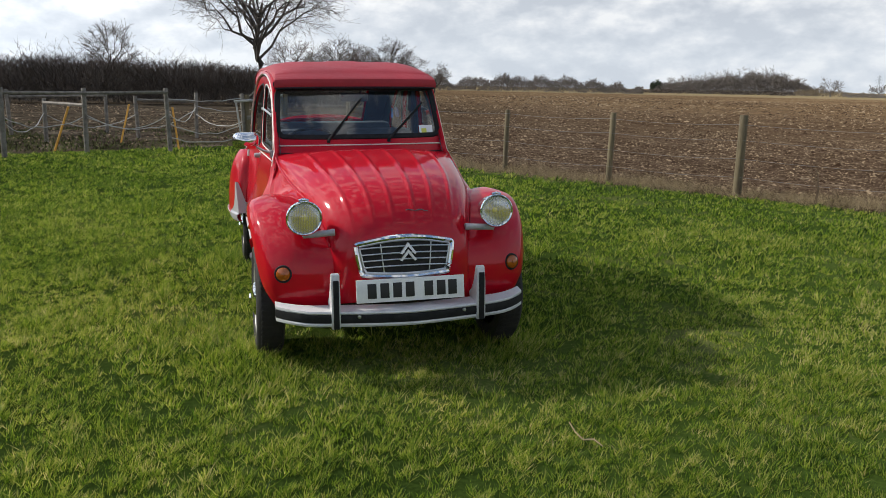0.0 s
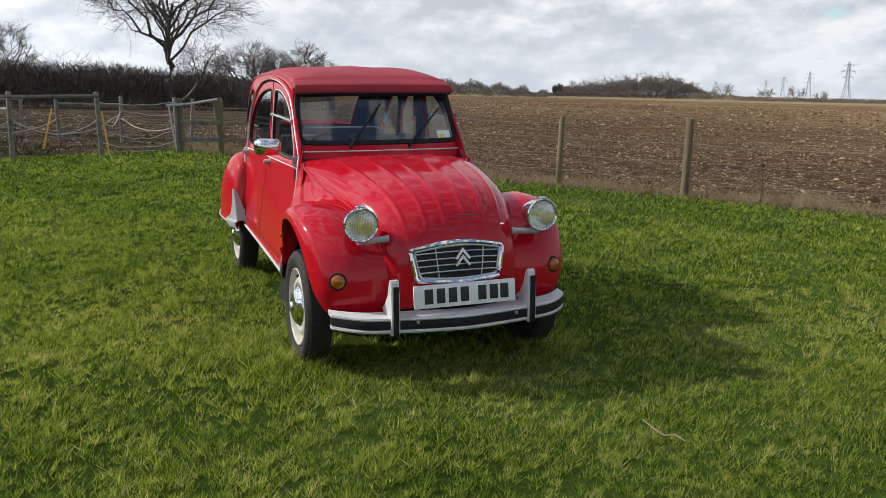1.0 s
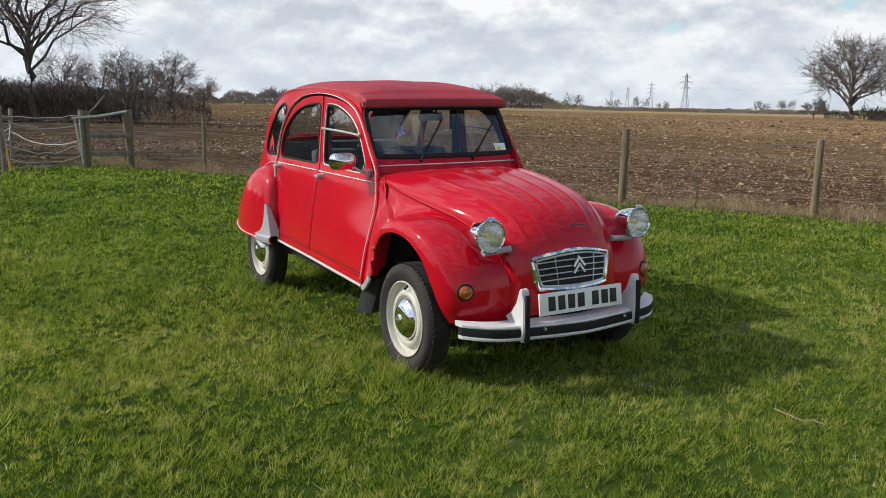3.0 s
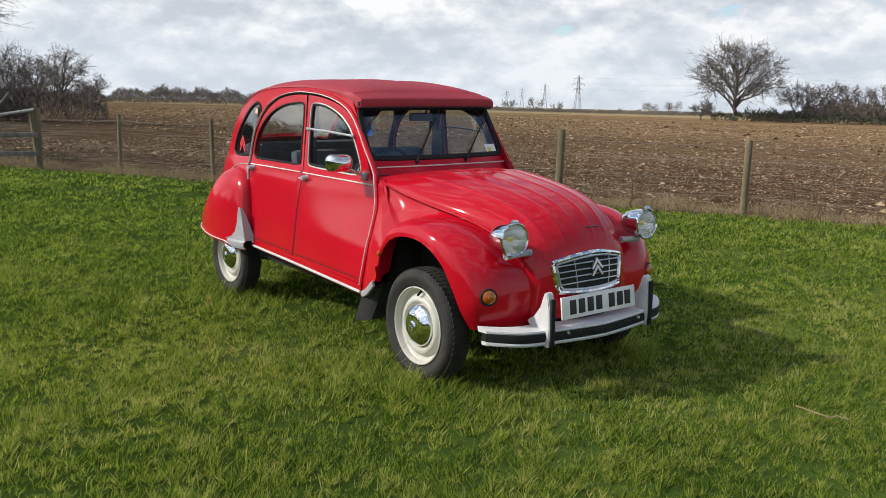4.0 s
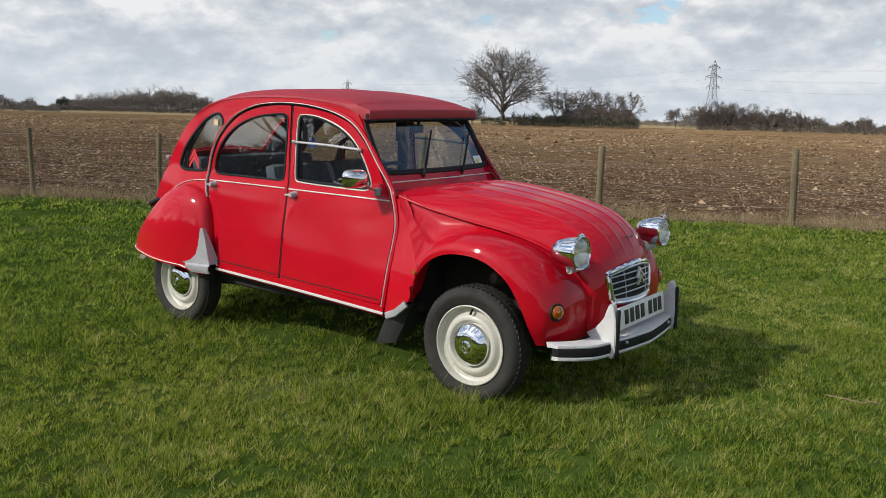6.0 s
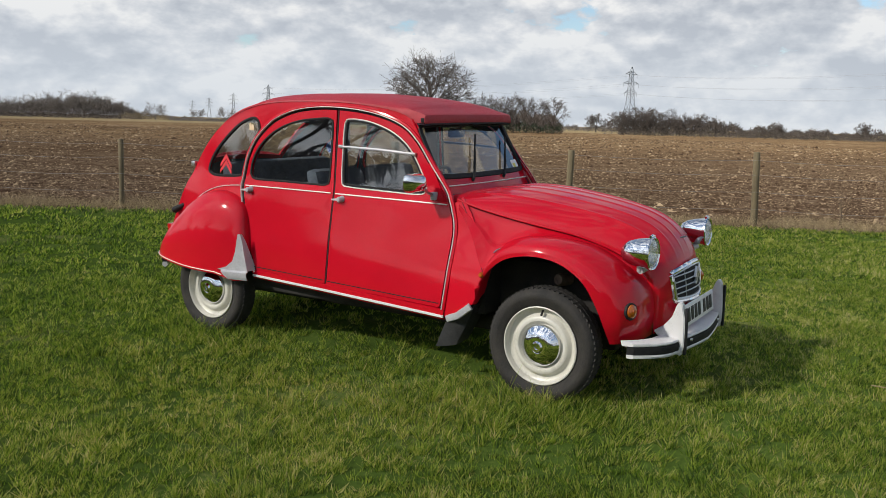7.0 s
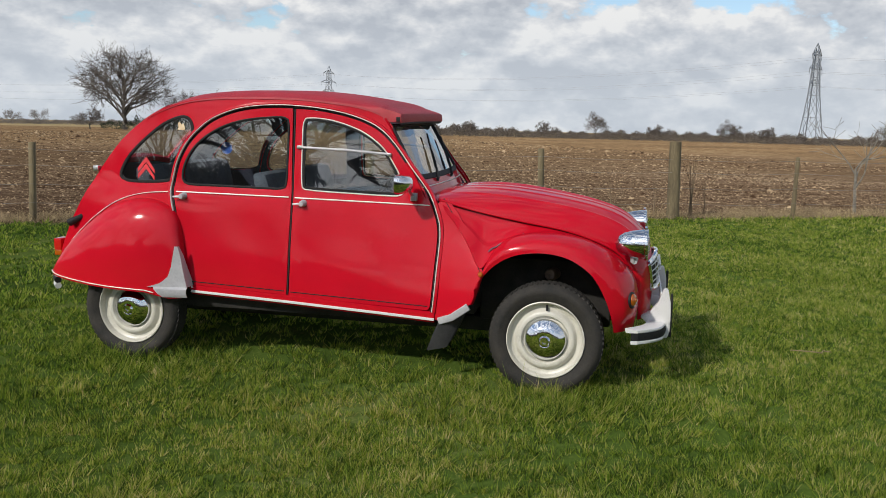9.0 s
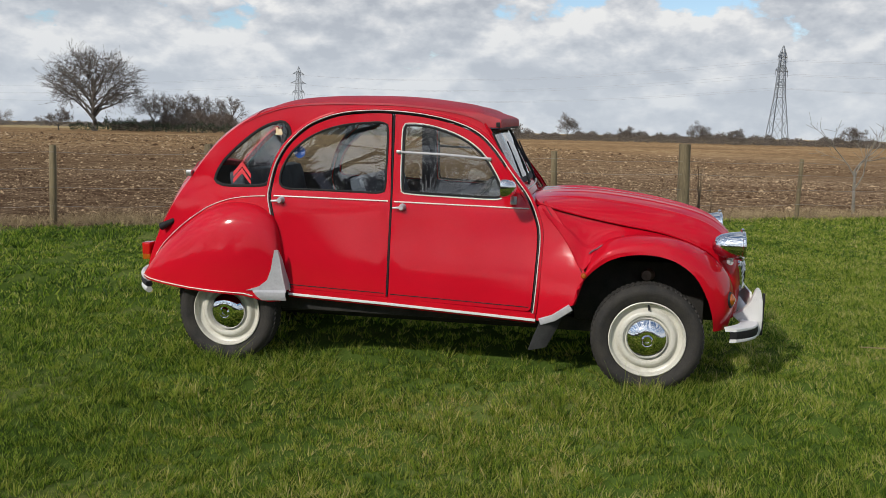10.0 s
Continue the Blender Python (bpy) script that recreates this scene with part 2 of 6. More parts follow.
M["paint"] = paint_material()
M["canvas"] = varied("red_vinyl_roof_cloth", (0.28, 0.010, 0.020), (0.37, 0.017, 0.030), 3.0, 0.58, 0.25, 420, rough_var=0.1)
M["chrome"] = varied("chrome", (0.62, 0.63, 0.64), (0.80, 0.81, 0.82), 6.0, 0.07, metal=1.0, rough_var=0.08)
M["mirror"] = material("mirror_glass", (0.85, 0.86, 0.87), 0.02, 1.0)
M["alu"] = varied("dull_aluminium_trim", (0.46, 0.47, 0.48), (0.66, 0.67, 0.68), 12.0, 0.34, metal=1.0, rough_var=0.2)
M["silver"] = varied("silver_grey_paint", (0.30, 0.30, 0.32), (0.42, 0.42, 0.44), 8.0, 0.36, rough_var=0.2, spread=(0.3, 0.6))
M["white"] = varied("white_bumper_paint", (0.42, 0.42, 0.43), (0.60, 0.60, 0.60), 14.0, 0.38, rough_var=0.2, spread=(0.28, 0.5))
M["stripe"] = varied("pale_trim_strip", (0.58, 0.55, 0.50), (0.76, 0.73, 0.68), 9.0, 0.35)
M["plate"] = varied("white_plate", (0.70, 0.70, 0.69), (0.82, 0.82, 0.80), 20.0, 0.35)
M["black"] = varied("black_rubber", (0.008, 0.008, 0.009), (0.022, 0.022, 0.023), 30.0, 0.65, Specular_IOR_Level=0.2)
M["ink"] = material("black_lettering", (0.012, 0.012, 0.012), 0.5)
M["tyre"] = varied("tyre_rubber", (0.011, 0.0105, 0.010), (0.036, 0.031, 0.025), 14.0, 0.82, 0.3, 120, spread=(0.38, 0.72))
M["cream"] = varied("cream_wheel_paint", (0.38, 0.365, 0.315), (0.53, 0.515, 0.455), 10.0, 0.38, rough_var=0.2, spread=(0.25, 0.5))
M["under"] = varied("dark_underbody", (0.008, 0.008, 0.008), (0.03, 0.027, 0.024), 12.0, 0.9)
M["flap"] = varied("dark_rubber_flap", (0.016, 0.016, 0.017), (0.045, 0.045, 0.046), 9.0, 0.75, 0.2)
M["amber"] = material("amber_lens", (0.34, 0.085, 0.007), 0.12, Coat_Weight=0.6, Subsurface_Weight=0.15)
M["red_lens"] = material("red_lens", (0.45, 0.01, 0.01), 0.12, Coat_Weight=0.6)
M["seat"] = varied("blue_grey_seat_cloth", (0.045, 0.055, 0.075), (0.11, 0.13, 0.165), 8.0, 0.9, 0.3, 200)
M["navy"] = varied("dark_blue_trim", (0.012, 0.016, 0.035), (0.028, 0.034, 0.062), 6.0, 0.6)
M["dash"] = varied("grey_dash_plastic", (0.05, 0.055, 0.065), (0.10, 0.105, 0.12), 8.0, 0.55)
M["yellow_bulb"] = material("yellow_bulb", (0.95, 0.74, 0.03), 0.35)
M["sticker_white"] = material("white_sticker", (0.75, 0.76, 0.76), 0.5)
M["sticker_yellow"] = material("yellow_sticker", (0.62, 0.58, 0.10), 0.5)
M["sticker_red"] = material("red_sticker", (0.55, 0.02, 0.03), 0.5)
M["sticker_cream"] = varied("cream_sticker", (0.50, 0.30, 0.14), (0.72, 0.62, 0.42), 30.0, 0.5)
M["drum"] = varied("rusty_metal", (0.05, 0.03, 0.02), (0.16, 0.11, 0.08), 30.0, 0.7)
M["blue_disc"] = material("blue_sticker", (0.02, 0.10, 0.45), 0.4)


def glass_material(name, tint, clear=0.92, front=0.12):
    """Thin car glass: it lets light straight through and reflects at its surface."""
    m = bpy.data.materials.new(name)
    m.use_nodes = True
    t = m.node_tree
    t.nodes.clear()
    see = node(t, "ShaderNodeBsdfTransparent", {0: (*tint, 1)})
    gloss = node(t, "ShaderNodeBsdfGlossy", {0: (1, 1, 1, 1), 1: 0.012})
    dust = node(t, "ShaderNodeBsdfDiffuse", {0: (0.5, 0.5, 0.48, 1)})
    film = node(t, "ShaderNodeMixShader", {0: math_node(t, "MULTIPLY", noise_tex(t, 6.0, 5.0), 1 - clear), 1: see.outputs[0], 2: dust.outputs[0]})
    edge = node(t, "ShaderNodeLayerWeight", {0: 0.5}).outputs["Facing"]
    fres = math_node(t, "ADD", math_node(t, "MULTIPLY", math_node(t, "POWER", edge, 4.0), 1 - front), front)
    out = node(t, "ShaderNodeMixShader", {0: fres, 1: film.outputs[0], 2: gloss.outputs[0]})
    node(t, "ShaderNodeOutputMaterial", {0: out.outputs[0]}).name = "Material Output"
    return m


M["screen"] = glass_material("windscreen_glass", (0.86, 0.90, 0.90), 0.985, 0.09)
M["reflector"] = material("lamp_reflector", (0.88, 0.88, 0.86), 0.22, 1.0)
M["glass"] = glass_material("car_glass", (0.80, 0.84, 0.83), 0.985, 0.11)


def fluted_lens():
    """Moulded lamp glass: clear with a milky, ribbed sheen."""
    m = glass_material("lamp_glass", (0.95, 0.95, 0.92), 0.97)
    t = m.node_tree
    out = t.nodes["Material Output"]
    ribs = node(t, "ShaderNodeTexWave", {"Vector": place(t), "Scale": 42.0, "Distortion": 0.4}, bands_direction="X")
    milky = node(t, "ShaderNodeBsdfDiffuse", {0: (0.80, 0.80, 0.76, 1)})
    sheen = node(t, "ShaderNodeMixShader", {0: math_node(t, "ADD", math_node(t, "MULTIPLY", ribs.outputs[1], 0.22), 0.06)})
    t.links.new(out.inputs[0].links[0].from_socket, sheen.inputs[1])
    t.links.new(milky.outputs[0], sheen.inputs[2])
    t.links.new(sheen.outputs[0], out.inputs[0])
    return m


M["lens"] = fluted_lens()

# ---- mesh helpers ----
def mesh_ob(name, verts, faces, mat, smooth=False, parent=None):
    me = bpy.data.meshes.new(name)
    if isinstance(verts, np.ndarray):
        verts = verts.tolist()
    if isinstance(faces, np.ndarray):
        faces = faces.tolist()
    me.from_pydata(verts, [], faces)
    me.materials.append(mat)
    if smooth:
        me.shade_smooth()
    ob = new(name, me)
    ob.parent = parent
    return ob


def part(name, bm, mat, parent, label="", smooth=True):
    me = bpy.data.meshes.new(name)
    bm.normal_update()
    bm.to_mesh(me)
    bm.free()
    me.materials.append(mat)
    if smooth:
        me.shade_smooth()
        me.set_sharp_from_angle(angle=radians(38))
    ob = new(name, me)
    ob.parent = parent
    return tagged(ob, label) if label else ob


def thing(name, label, category, at=(0, 0, 0), turn=0.0, group="", kind=""):
    e = new(name)
    e.empty_display_size = 0.2
    e.matrix_basis = pose(*at, 0, 0, turn)
    return tagged(e, label, category, group, kind)


def tube(bm, pts, radii, sides=8, caps=True, up=(0, 0, 1)):
    """A round bar along pts, into bm."""
    pts = [Vector(p) for p in pts]
    if not hasattr(radii, "__len__"):
        radii = [radii] * len(pts)
    rings = []
    for i, p in enumerate(pts):
        d = (pts[min(i + 1, len(pts) - 1)] - pts[max(i - 1, 0)]).normalized()
        a = Vector(up) if abs(d.dot(Vector(up))) < 0.95 else Vector((1, 0, 0))
        u = d.cross(a).normalized()
        v = d.cross(u)
        rings.append([bm.verts.new(p + radii[i] * (math.cos(k * math.tau / sides) * u + math.sin(k * math.tau / sides) * v)) for k in range(sides)])
    for r, s in zip(rings, rings[1:]):
        for k in range(sides):
            bm.faces.new((r[k], r[(k + 1) % sides], s[(k + 1) % sides], s[k]))
    if caps:
        bm.faces.new(rings[0][::-1])
        bm.faces.new(rings[-1])
    return bm


def box(bm, lo, hi, bevel=0.0, m=None):
    made = bmesh.ops.create_cube(bm, size=1.0)["verts"]
    lo, hi = Vector(lo), Vector(hi)
    for v in made:
        v.co = Vector([(lo[i] + hi[i]) / 2 + v.co[i] * (hi[i] - lo[i]) for i in range(3)])
    if bevel:
        edges = {e for v in made for e in v.link_edges}
        made = bmesh.ops.bevel(bm, geom=list(edges), offset=bevel, segments=2, affect="EDGES", profile=0.6)["verts"]
    if m is not None:
        bmesh.ops.transform(bm, matrix=m, verts=list({v for v in made}))
    return bm


# ---- ground: one sheet to the horizon ----
FENCE_N, FENCE_D, FENCE_C = (0.873, 0.488), (0.488, -0.873), 7.75


def bowed(s):
    """How far the fence line bows out towards the field."""
    return 0.45 * np.exp(-(s / 4.2) ** 2)


def ground_z(x, y):
    """The far field falls away a little."""
    return float(np.interp(math.hypot(x, y), (40, 150, 300, 700), (0, -0.05, -0.7, -2.7)))


def build_ground():
    n = 64
    radii = [0.0] + [1.0 * 1.13 ** k for k in range(n)]
    radii = [r for r in radii if r < 2600] + [2600.0]
    sides = 96
    verts, faces = [(2.0, 2.0, 0.0)], []
    for r in radii[1:]:
        for k in range(sides):
            a = k * math.tau / sides
            x, y = 2 + r * math.cos(a), 2 + r * math.sin(a)
            rough = 0.03 * noise.noise((x * 0.4, y * 0.4, 0)) if r > 16 else 0.0
            far = ground_z(x, y)
            verts.append((x, y, rough + far))
    for k in range(sides):
        faces.append((0, 1 + k, 1 + (k + 1) % sides))
    for i in range(len(radii) - 2):
        for k in range(sides):
            a, b = 1 + i * sides + k, 1 + i * sides + (k + 1) % sides
            faces.append((a, a + sides, b + sides, b))
    return tagged(mesh_ob("ground", verts, faces, M["ground"], True), "mown turf meeting bare ploughed soil along a fence", "ground", kind="structure")


ground = build_ground()


def in_lawn(x, y, edge=0.0):
    return (x * FENCE_N[0] + y * FENCE_N[1] - bowed(x * FENCE_D[0] + y * FENCE_D[1]) < 7.45 - edge) & (-0.42 * x + 0.907 * y < 13.6 - edge)


def value_noise(x, y, scale, seed):
    """Smooth random field from a few rotated waves, for numpy arrays."""
    rng = np.random.default_rng(seed)
    out = np.zeros_like(x)
    for k in range(14):
        a, p, f = rng.uniform(0, math.tau), rng.uniform(0, math.tau), scale * rng.uniform(0.5, 2.0)
        out += np.sin((x * math.cos(a) + y * math.sin(a)) * f + p)
    return out / 5.3


def blades(rng, x, y, height, width, lean, bent=True, out=None):
    """One blade at each place, of one or two triangles; out: the way in which each leans. Returns verts and faces."""
    n = len(x)
    a = rng.uniform(0, math.tau, n)
    wx, wy = np.cos(a) * width / 2, np.sin(a) * width / 2
    b = rng.uniform(0, math.tau, n) if out is None else out + rng.normal(0, 0.7, n)
    l = lean * rng.uniform(0.15, 1.3, n) * height
    dx, dy = np.cos(b) * l, np.sin(b) * l
    z0 = np.full(n, -0.004)
    v = np.stack([np.stack([x - wx, y - wy, z0], -1), np.stack([x + wx, y + wy, z0], -1),
                  np.stack([x + dx * 0.35 + wx * 0.8, y + dy * 0.35 + wy * 0.8, height * 0.6], -1),
                  np.stack([x + dx, y + dy, height], -1)], 1)
    if not bent:
        return np.delete(v, 2, 1).reshape(-1, 3), np.arange(n * 3).reshape(-1, 3)
    f = np.arange(n)[:, None] * 4
    return v.reshape(-1, 3), np.concatenate([f + np.array([[0, 1, 2]]), f + np.array([[0, 2, 3]])])


def fast_mesh(name, v, f, mat):
    me = bpy.data.meshes.new(name)
    me.vertices.add(len(v))
    me.vertices.foreach_set("co", v.astype(np.float32).ravel())
    k = f.shape[1]
    me.loops.add(f.size)
    me.loops.foreach_set("vertex_index", f.astype(np.int32).ravel())
    me.polygons.add(len(f))
    me.polygons.foreach_set("loop_start", np.arange(0, f.size, k, dtype=np.int32))
    me.update(calc_edges=True)
    me.materials.append(mat)
    return new(name, me)


def build_grass():
    """Blades grow denser and finer near the walk that rings the car."""
    rng = np.random.default_rng(3)
    vs, fs, count = [], [], 0
    # from, to, tufts to the square metre, blades to a tuft, spread of a tuft, width and height of a blade
    bands = ((1.6, 3.2, 820, 21, 0.015, 0.0046, 0.034), (3.2, 4.6, 560, 20, 0.019, 0.0056, 0.038), (4.6, 6.2, 380, 19, 0.024, 0.0076, 0.037), (6.2, 9.0, 220, 17, 0.030, 0.0115, 0.038), (9.0, 13.0, 110, 14, 0.042, 0.017, 0.042), (13.0, 24.0, 40, 11, 0.07, 0.027, 0.048))
    for lo, hi, per, each, wide, width, tall in bands:
        x0, x1, y0, y1 = -9.0, 13.5, -4.7, 17.5
        n = int((x1 - x0) * (y1 - y0) * per)
        x, y = rng.uniform(x0, x1, n), rng.uniform(y0, y1, n)
        a = np.clip(np.arctan2(x - 0.3, -(y + 0.0)), -1.62, -0.20)
        d = np.hypot(x - (0.3 + 5.0 * np.sin(a)), y + 5.0 * np.cos(a) - 0.4)
        keep = (d >= lo) & (d < hi) & in_lawn(x, y) & (x * x + y * y < 400)
        keep &= ~((x < -3.2) & (y < 1.2)) & (x > -6.5) & ~((x < -2.2) & (y < -1.6)) & ~((y < -3.9) & (x < 1.5))
        keep &= ~((abs(x) < 0.5) & (y > 0.1) & (y < 2.3) & (rng.uniform(0, 1, n) < 0.6))
        thin = np.clip(0.86 + 0.22 * value_noise(x, y, 6.0, 14) + 0.22 * value_noise(x, y, 17.0, 15), 0.35, 1.0)
        keep &= rng.uniform(0, 1, n) < thin
        cx, cy = x[keep], y[keep]
        patch = value_noise(cx, cy, 1.1, 5) * 0.35 + value_noise(cx, cy, 5.5, 6) * 0.45
        th = tall * (0.88 + 0.45 * np.clip(patch, -1.0, 1.6)) * rng.lognormal(0, 0.24, len(cx))
        th = np.where(value_noise(cx, cy, 3.1, 9) > 1.25, th * 1.5, th)
        # left longer round the standing wheels
        for wx, wy in ((-0.76, -0.03), (-0.74, 2.35), (0.68, 0.0), (0.68, 2.4)):
            th = th * (1 + 1.5 * np.exp(-((cx - wx) ** 2 / 0.05 + (cy - wy) ** 2 / 0.12)))
        comb = 1.2 * value_noise(cx, cy, 7.0, 33)
        k = np.repeat(np.arange(len(cx)), each)
        off = rng.uniform(0, math.tau, len(k))
        rad = wide * np.sqrt(rng.exponential(1.0, len(k)))
        x, y = cx[k] + rad * np.cos(off), cy[k] + rad * np.sin(off)
        out = np.where(rng.uniform(0, 1, len(k)) < 0.35, comb[k], off)
        h = th[k] * rng.uniform(0.45, 1.35, len(k)) * np.clip(1.15 - 0.25 * rad / wide, 0.4, 1.2)
        v, f = blades(rng, x, y, h, width * rng.uniform(0.55, 1.35, len(x)), 1.1, False, out)
        vs.append(v), fs.append(f + count)
        count += len(v)
    # a thinner sward on the rest of the lawn
    n = 250000
    x, y = rng.uniform(-12, 13.5, n), rng.uniform(-9.5, 17.5, n)
    a = np.clip(np.arctan2(x - 0.3, -y), -1.62, -0.20)
    d = np.hypot(x - (0.3 + 5.0 * np.sin(a)), y + 5.0 * np.cos(a) - 0.4)
    rest = (d < 1.6) | ((x < -3.2) & (y < 1.2)) | (x < -6.5) | ((x < -2.2) & (y < -1.6)) | ((y < -3.9) & (x < 1.5)) | (y < -4.7)
    x, y = x[rest & in_lawn(x, y)], y[rest & in_lawn(x, y)]
    v, f = blades(rng, x, y, 0.045 * rng.uniform(0.5, 1.4, len(x)), 0.016 * rng.uniform(0.6, 1.3, len(x)), 0.9, False)
    vs.append(v), fs.append(f + count)
    g = fast_mesh("grass", np.concatenate(vs), np.concatenate(fs), M["blade"])
    return tagged(g, "short green lawn grass with yellowed patches", "grass", kind="stuff")


build_grass()


def build_clods():
    rng = np.random.default_rng(8)
    base = np.array([(0, 0, 1), (0.9, 0.1, 0.2), (-0.3, 0.9, 0.25), (-0.8, -0.5, 0.15), (0.3, -0.9, 0.2)], float)
    tri = np.array([(0, 1, 2), (0, 2, 3), (0, 3, 4), (0, 4, 1)])
    vs, fs, count = [], [], 0
    for lo, hi, n, size in ((0.30, 6.0, 40000, 0.0115), (0.30, 6.0, 4000, 0.020), (6.0, 16.0, 34000, 0.0185), (16.0, 36.0, 30000, 0.030), (36.0, 90.0, 20000, 0.048), (-14.0, 8.0, 26000, 0.024)):
        s = rng.uniform(-45, -12, n) if lo < 0 else rng.uniform(-20 if lo < 9 else -75, 18 if lo < 9 else 30, n)
        d = rng.uniform(lo, hi, n) + FENCE_C + bowed(s)
        x, y = d * FENCE_N[0] + s * FENCE_D[0], d * FENCE_N[1] + s * FENCE_D[1]
        keep = (x > 0.17 * y + 1.0) | (-0.42 * x + 0.907 * y > 14.6)
        x, y = x[keep], y[keep]
        n = len(x)
        r = size * rng.lognormal(0, 0.45, n)
        a = rng.uniform(0, math.tau, n)
        p = base[None] * rng.uniform(0.6, 1.4, (n, 5, 3)) * r[:, None, None]
        q = np.stack([p[..., 0] * np.cos(a)[:, None] - p[..., 1] * np.sin(a)[:, None] + x[:, None], p[..., 0] * np.sin(a)[:, None] + p[..., 1] * np.cos(a)[:, None] + y[:, None], p[..., 2] * 0.75 - 0.15 * r[:, None]], -1)
        vs.append(q.reshape(-1, 3))
        fs.append((tri[None] + (np.arange(n) * 5)[:, None, None]).reshape(-1, 3) + count)
        count += n * 5
    g = fast_mesh("soil_clods", np.concatenate(vs), np.concatenate(fs), M["clod"])
    return tagged(g, "brown soil clods and pale flints on the ploughed field", "soil", kind="stuff")


build_clods()


def build_verge():
    """Dead grass and weeds along the fence."""
    rng = np.random.default_rng(12)
    n = 46000
    s = rng.uniform(-14, 16, n)
    d = FENCE_C + bowed(s) + rng.normal(0.08, 0.30, n)
    x, y = d * FENCE_N[0] + s * FENCE_D[0], d * FENCE_N[1] + s * FENCE_D[1]
    clump = np.clip(value_noise(s, d * 2, 2.2, 4) * 0.5 + 0.7, 0.15, 1.6)
    h = rng.uniform(0.04, 0.24, n) * clump
    v, f = blades(rng, x, y, h, 0.0032 * rng.uniform(0.6, 1.4, n), 1.1, False)
    tagged(fast_mesh("dead_grass", v, f, M["dry"]), "straw-coloured dead grass along the fence", "dead grass", kind="stuff")
    n = 620
    s = rng.uniform(-13, 16, n)
    d = FENCE_C + bowed(s) + rng.normal(0.15, 0.32, n)
    x, y = d * FENCE_N[0] + s * FENCE_D[0], d * FENCE_N[1] + s * FENCE_D[1]
    h = 0.14 + 0.36 * rng.uniform(0, 1, n) ** 2
    v, f = blades(rng, x, y, h, 0.0062, 0.5, False)
    tagged(fast_mesh("dead_weeds", v, f, M["weed"]), "brown dead weed stems along the fence", "weeds", kind="stuff")


build_verge()


bm = bmesh.new()
tube(bm, [(0.533, -1.413, 0.045), (0.512, -1.52, 0.05), (0.514, -1.594, 0.046), (0.554, -1.608, 0.05), (0.569, -1.66, 0.042)], [0.003, 0.0035, 0.004, 0.004, 0.003], 6)
twig = part("fallen_twig", bm, M["dry"], None)
tagged(twig, "pale dry twig lying on the grass", "twig")


def build_paddock():
    """Trodden tufts on the muddy paddock."""
    rng = np.random.default_rng(17)
    n = 70000
    x, y = rng.uniform(-14, 6, n), 10 + 24 * rng.uniform(0, 1, n) ** 1.2
    keep = (-0.42 * x + 0.907 * y > 13.9) & (x < 0.17 * y + 0.6) & (value_noise(x, y, 2.4, 18) + rng.normal(0, 0.4, n) > 0.22 * (-0.42 * x + 0.907 * y - 16.5) + 0.25 * np.clip(x + 3, -4, 4))
    x, y = x[keep], y[keep]
    n = len(x)
    v, f = blades(rng, x, y, rng.uniform(0.03, 0.10, n), 0.026 * rng.uniform(0.5, 1.4, n), 0.9, False)
    tagged(fast_mesh("paddock_grass", v, f, M["tuft"]), "trodden dull green tufts on the muddy paddock", "grass", kind="stuff")


build_paddock()

# ---- fences ----
def post_mesh(bm, base, height, radius, lean=(0, 0), sides=10, rng=random):
    x, y = base
    top = (x + lean[0], y + lean[1], height)
    mid = (x + lean[0] * 0.5, y + lean[1] * 0.5, height * 0.5)
    tube(bm, [(x, y, -0.1), mid, (top[0], top[1], top[2] - 0.012), top], [radius * 1.05, radius, radius * 0.97, radius * 0.82], sides)
    return bm


def fence_at(s, off=0.0):
    d = FENCE_C + off
    return d * FENCE_N[0] + s * FENCE_D[0], d * FENCE_N[1] + s * FENCE_D[1]


def build_wire_fence():
    f = thing("wire_fence", "round weathered wooden posts with slack thin wires", "fence")
    rng = random.Random(4)
    stations = [(-12.0, 1.15, 0.055, -0.3), (-10.5, 1.08, 0.04, 0.2), (-8.35, 1.05, 0.04, 0.2), (-6.2, 1.02, 0.04, 0.2), (-4.05, 1.05, 0.045, 0.16), (-2.05, 1.09, 0.06, 0.34), (0.60, 1.03, 0.05, 0.5), (3.32, 1.08, 0.05, 0.25), (5.45, 1.24, 0.095, -0.17), (7.69, 1.02, 0.035, -0.25), (9.9, 1.05, 0.05, -0.25), (12.2, 1.08, 0.05, -0.2), (14.6, 1.05, 0.05, -0.2)]
    for s, h, r, off in stations:
        lean = (rng.uniform(-0.035, 0.035), rng.uniform(-0.035, 0.035))
        part("post", post_mesh(bmesh.new(), fence_at(s, off), h, r, lean), M["wood"], f)
    for k, z in enumerate((0.25, 0.5, 0.75, 0.96)):
        bm = bmesh.new()
        pts = []
        for (a, _, _, oa), (b, _, _, ob) in zip(stations, stations[1:]):
            for q in range(4):
                t = q / 4
                pts.append((*fence_at(a + (b - a) * t, oa + (ob - oa) * t - 0.05), z - 0.03 * math.sin(math.pi * t)))
        tube(bm, pts, 0.0022, 4)
        part("wire", bm, M["wire"], f)
    return f


build_wire_fence()


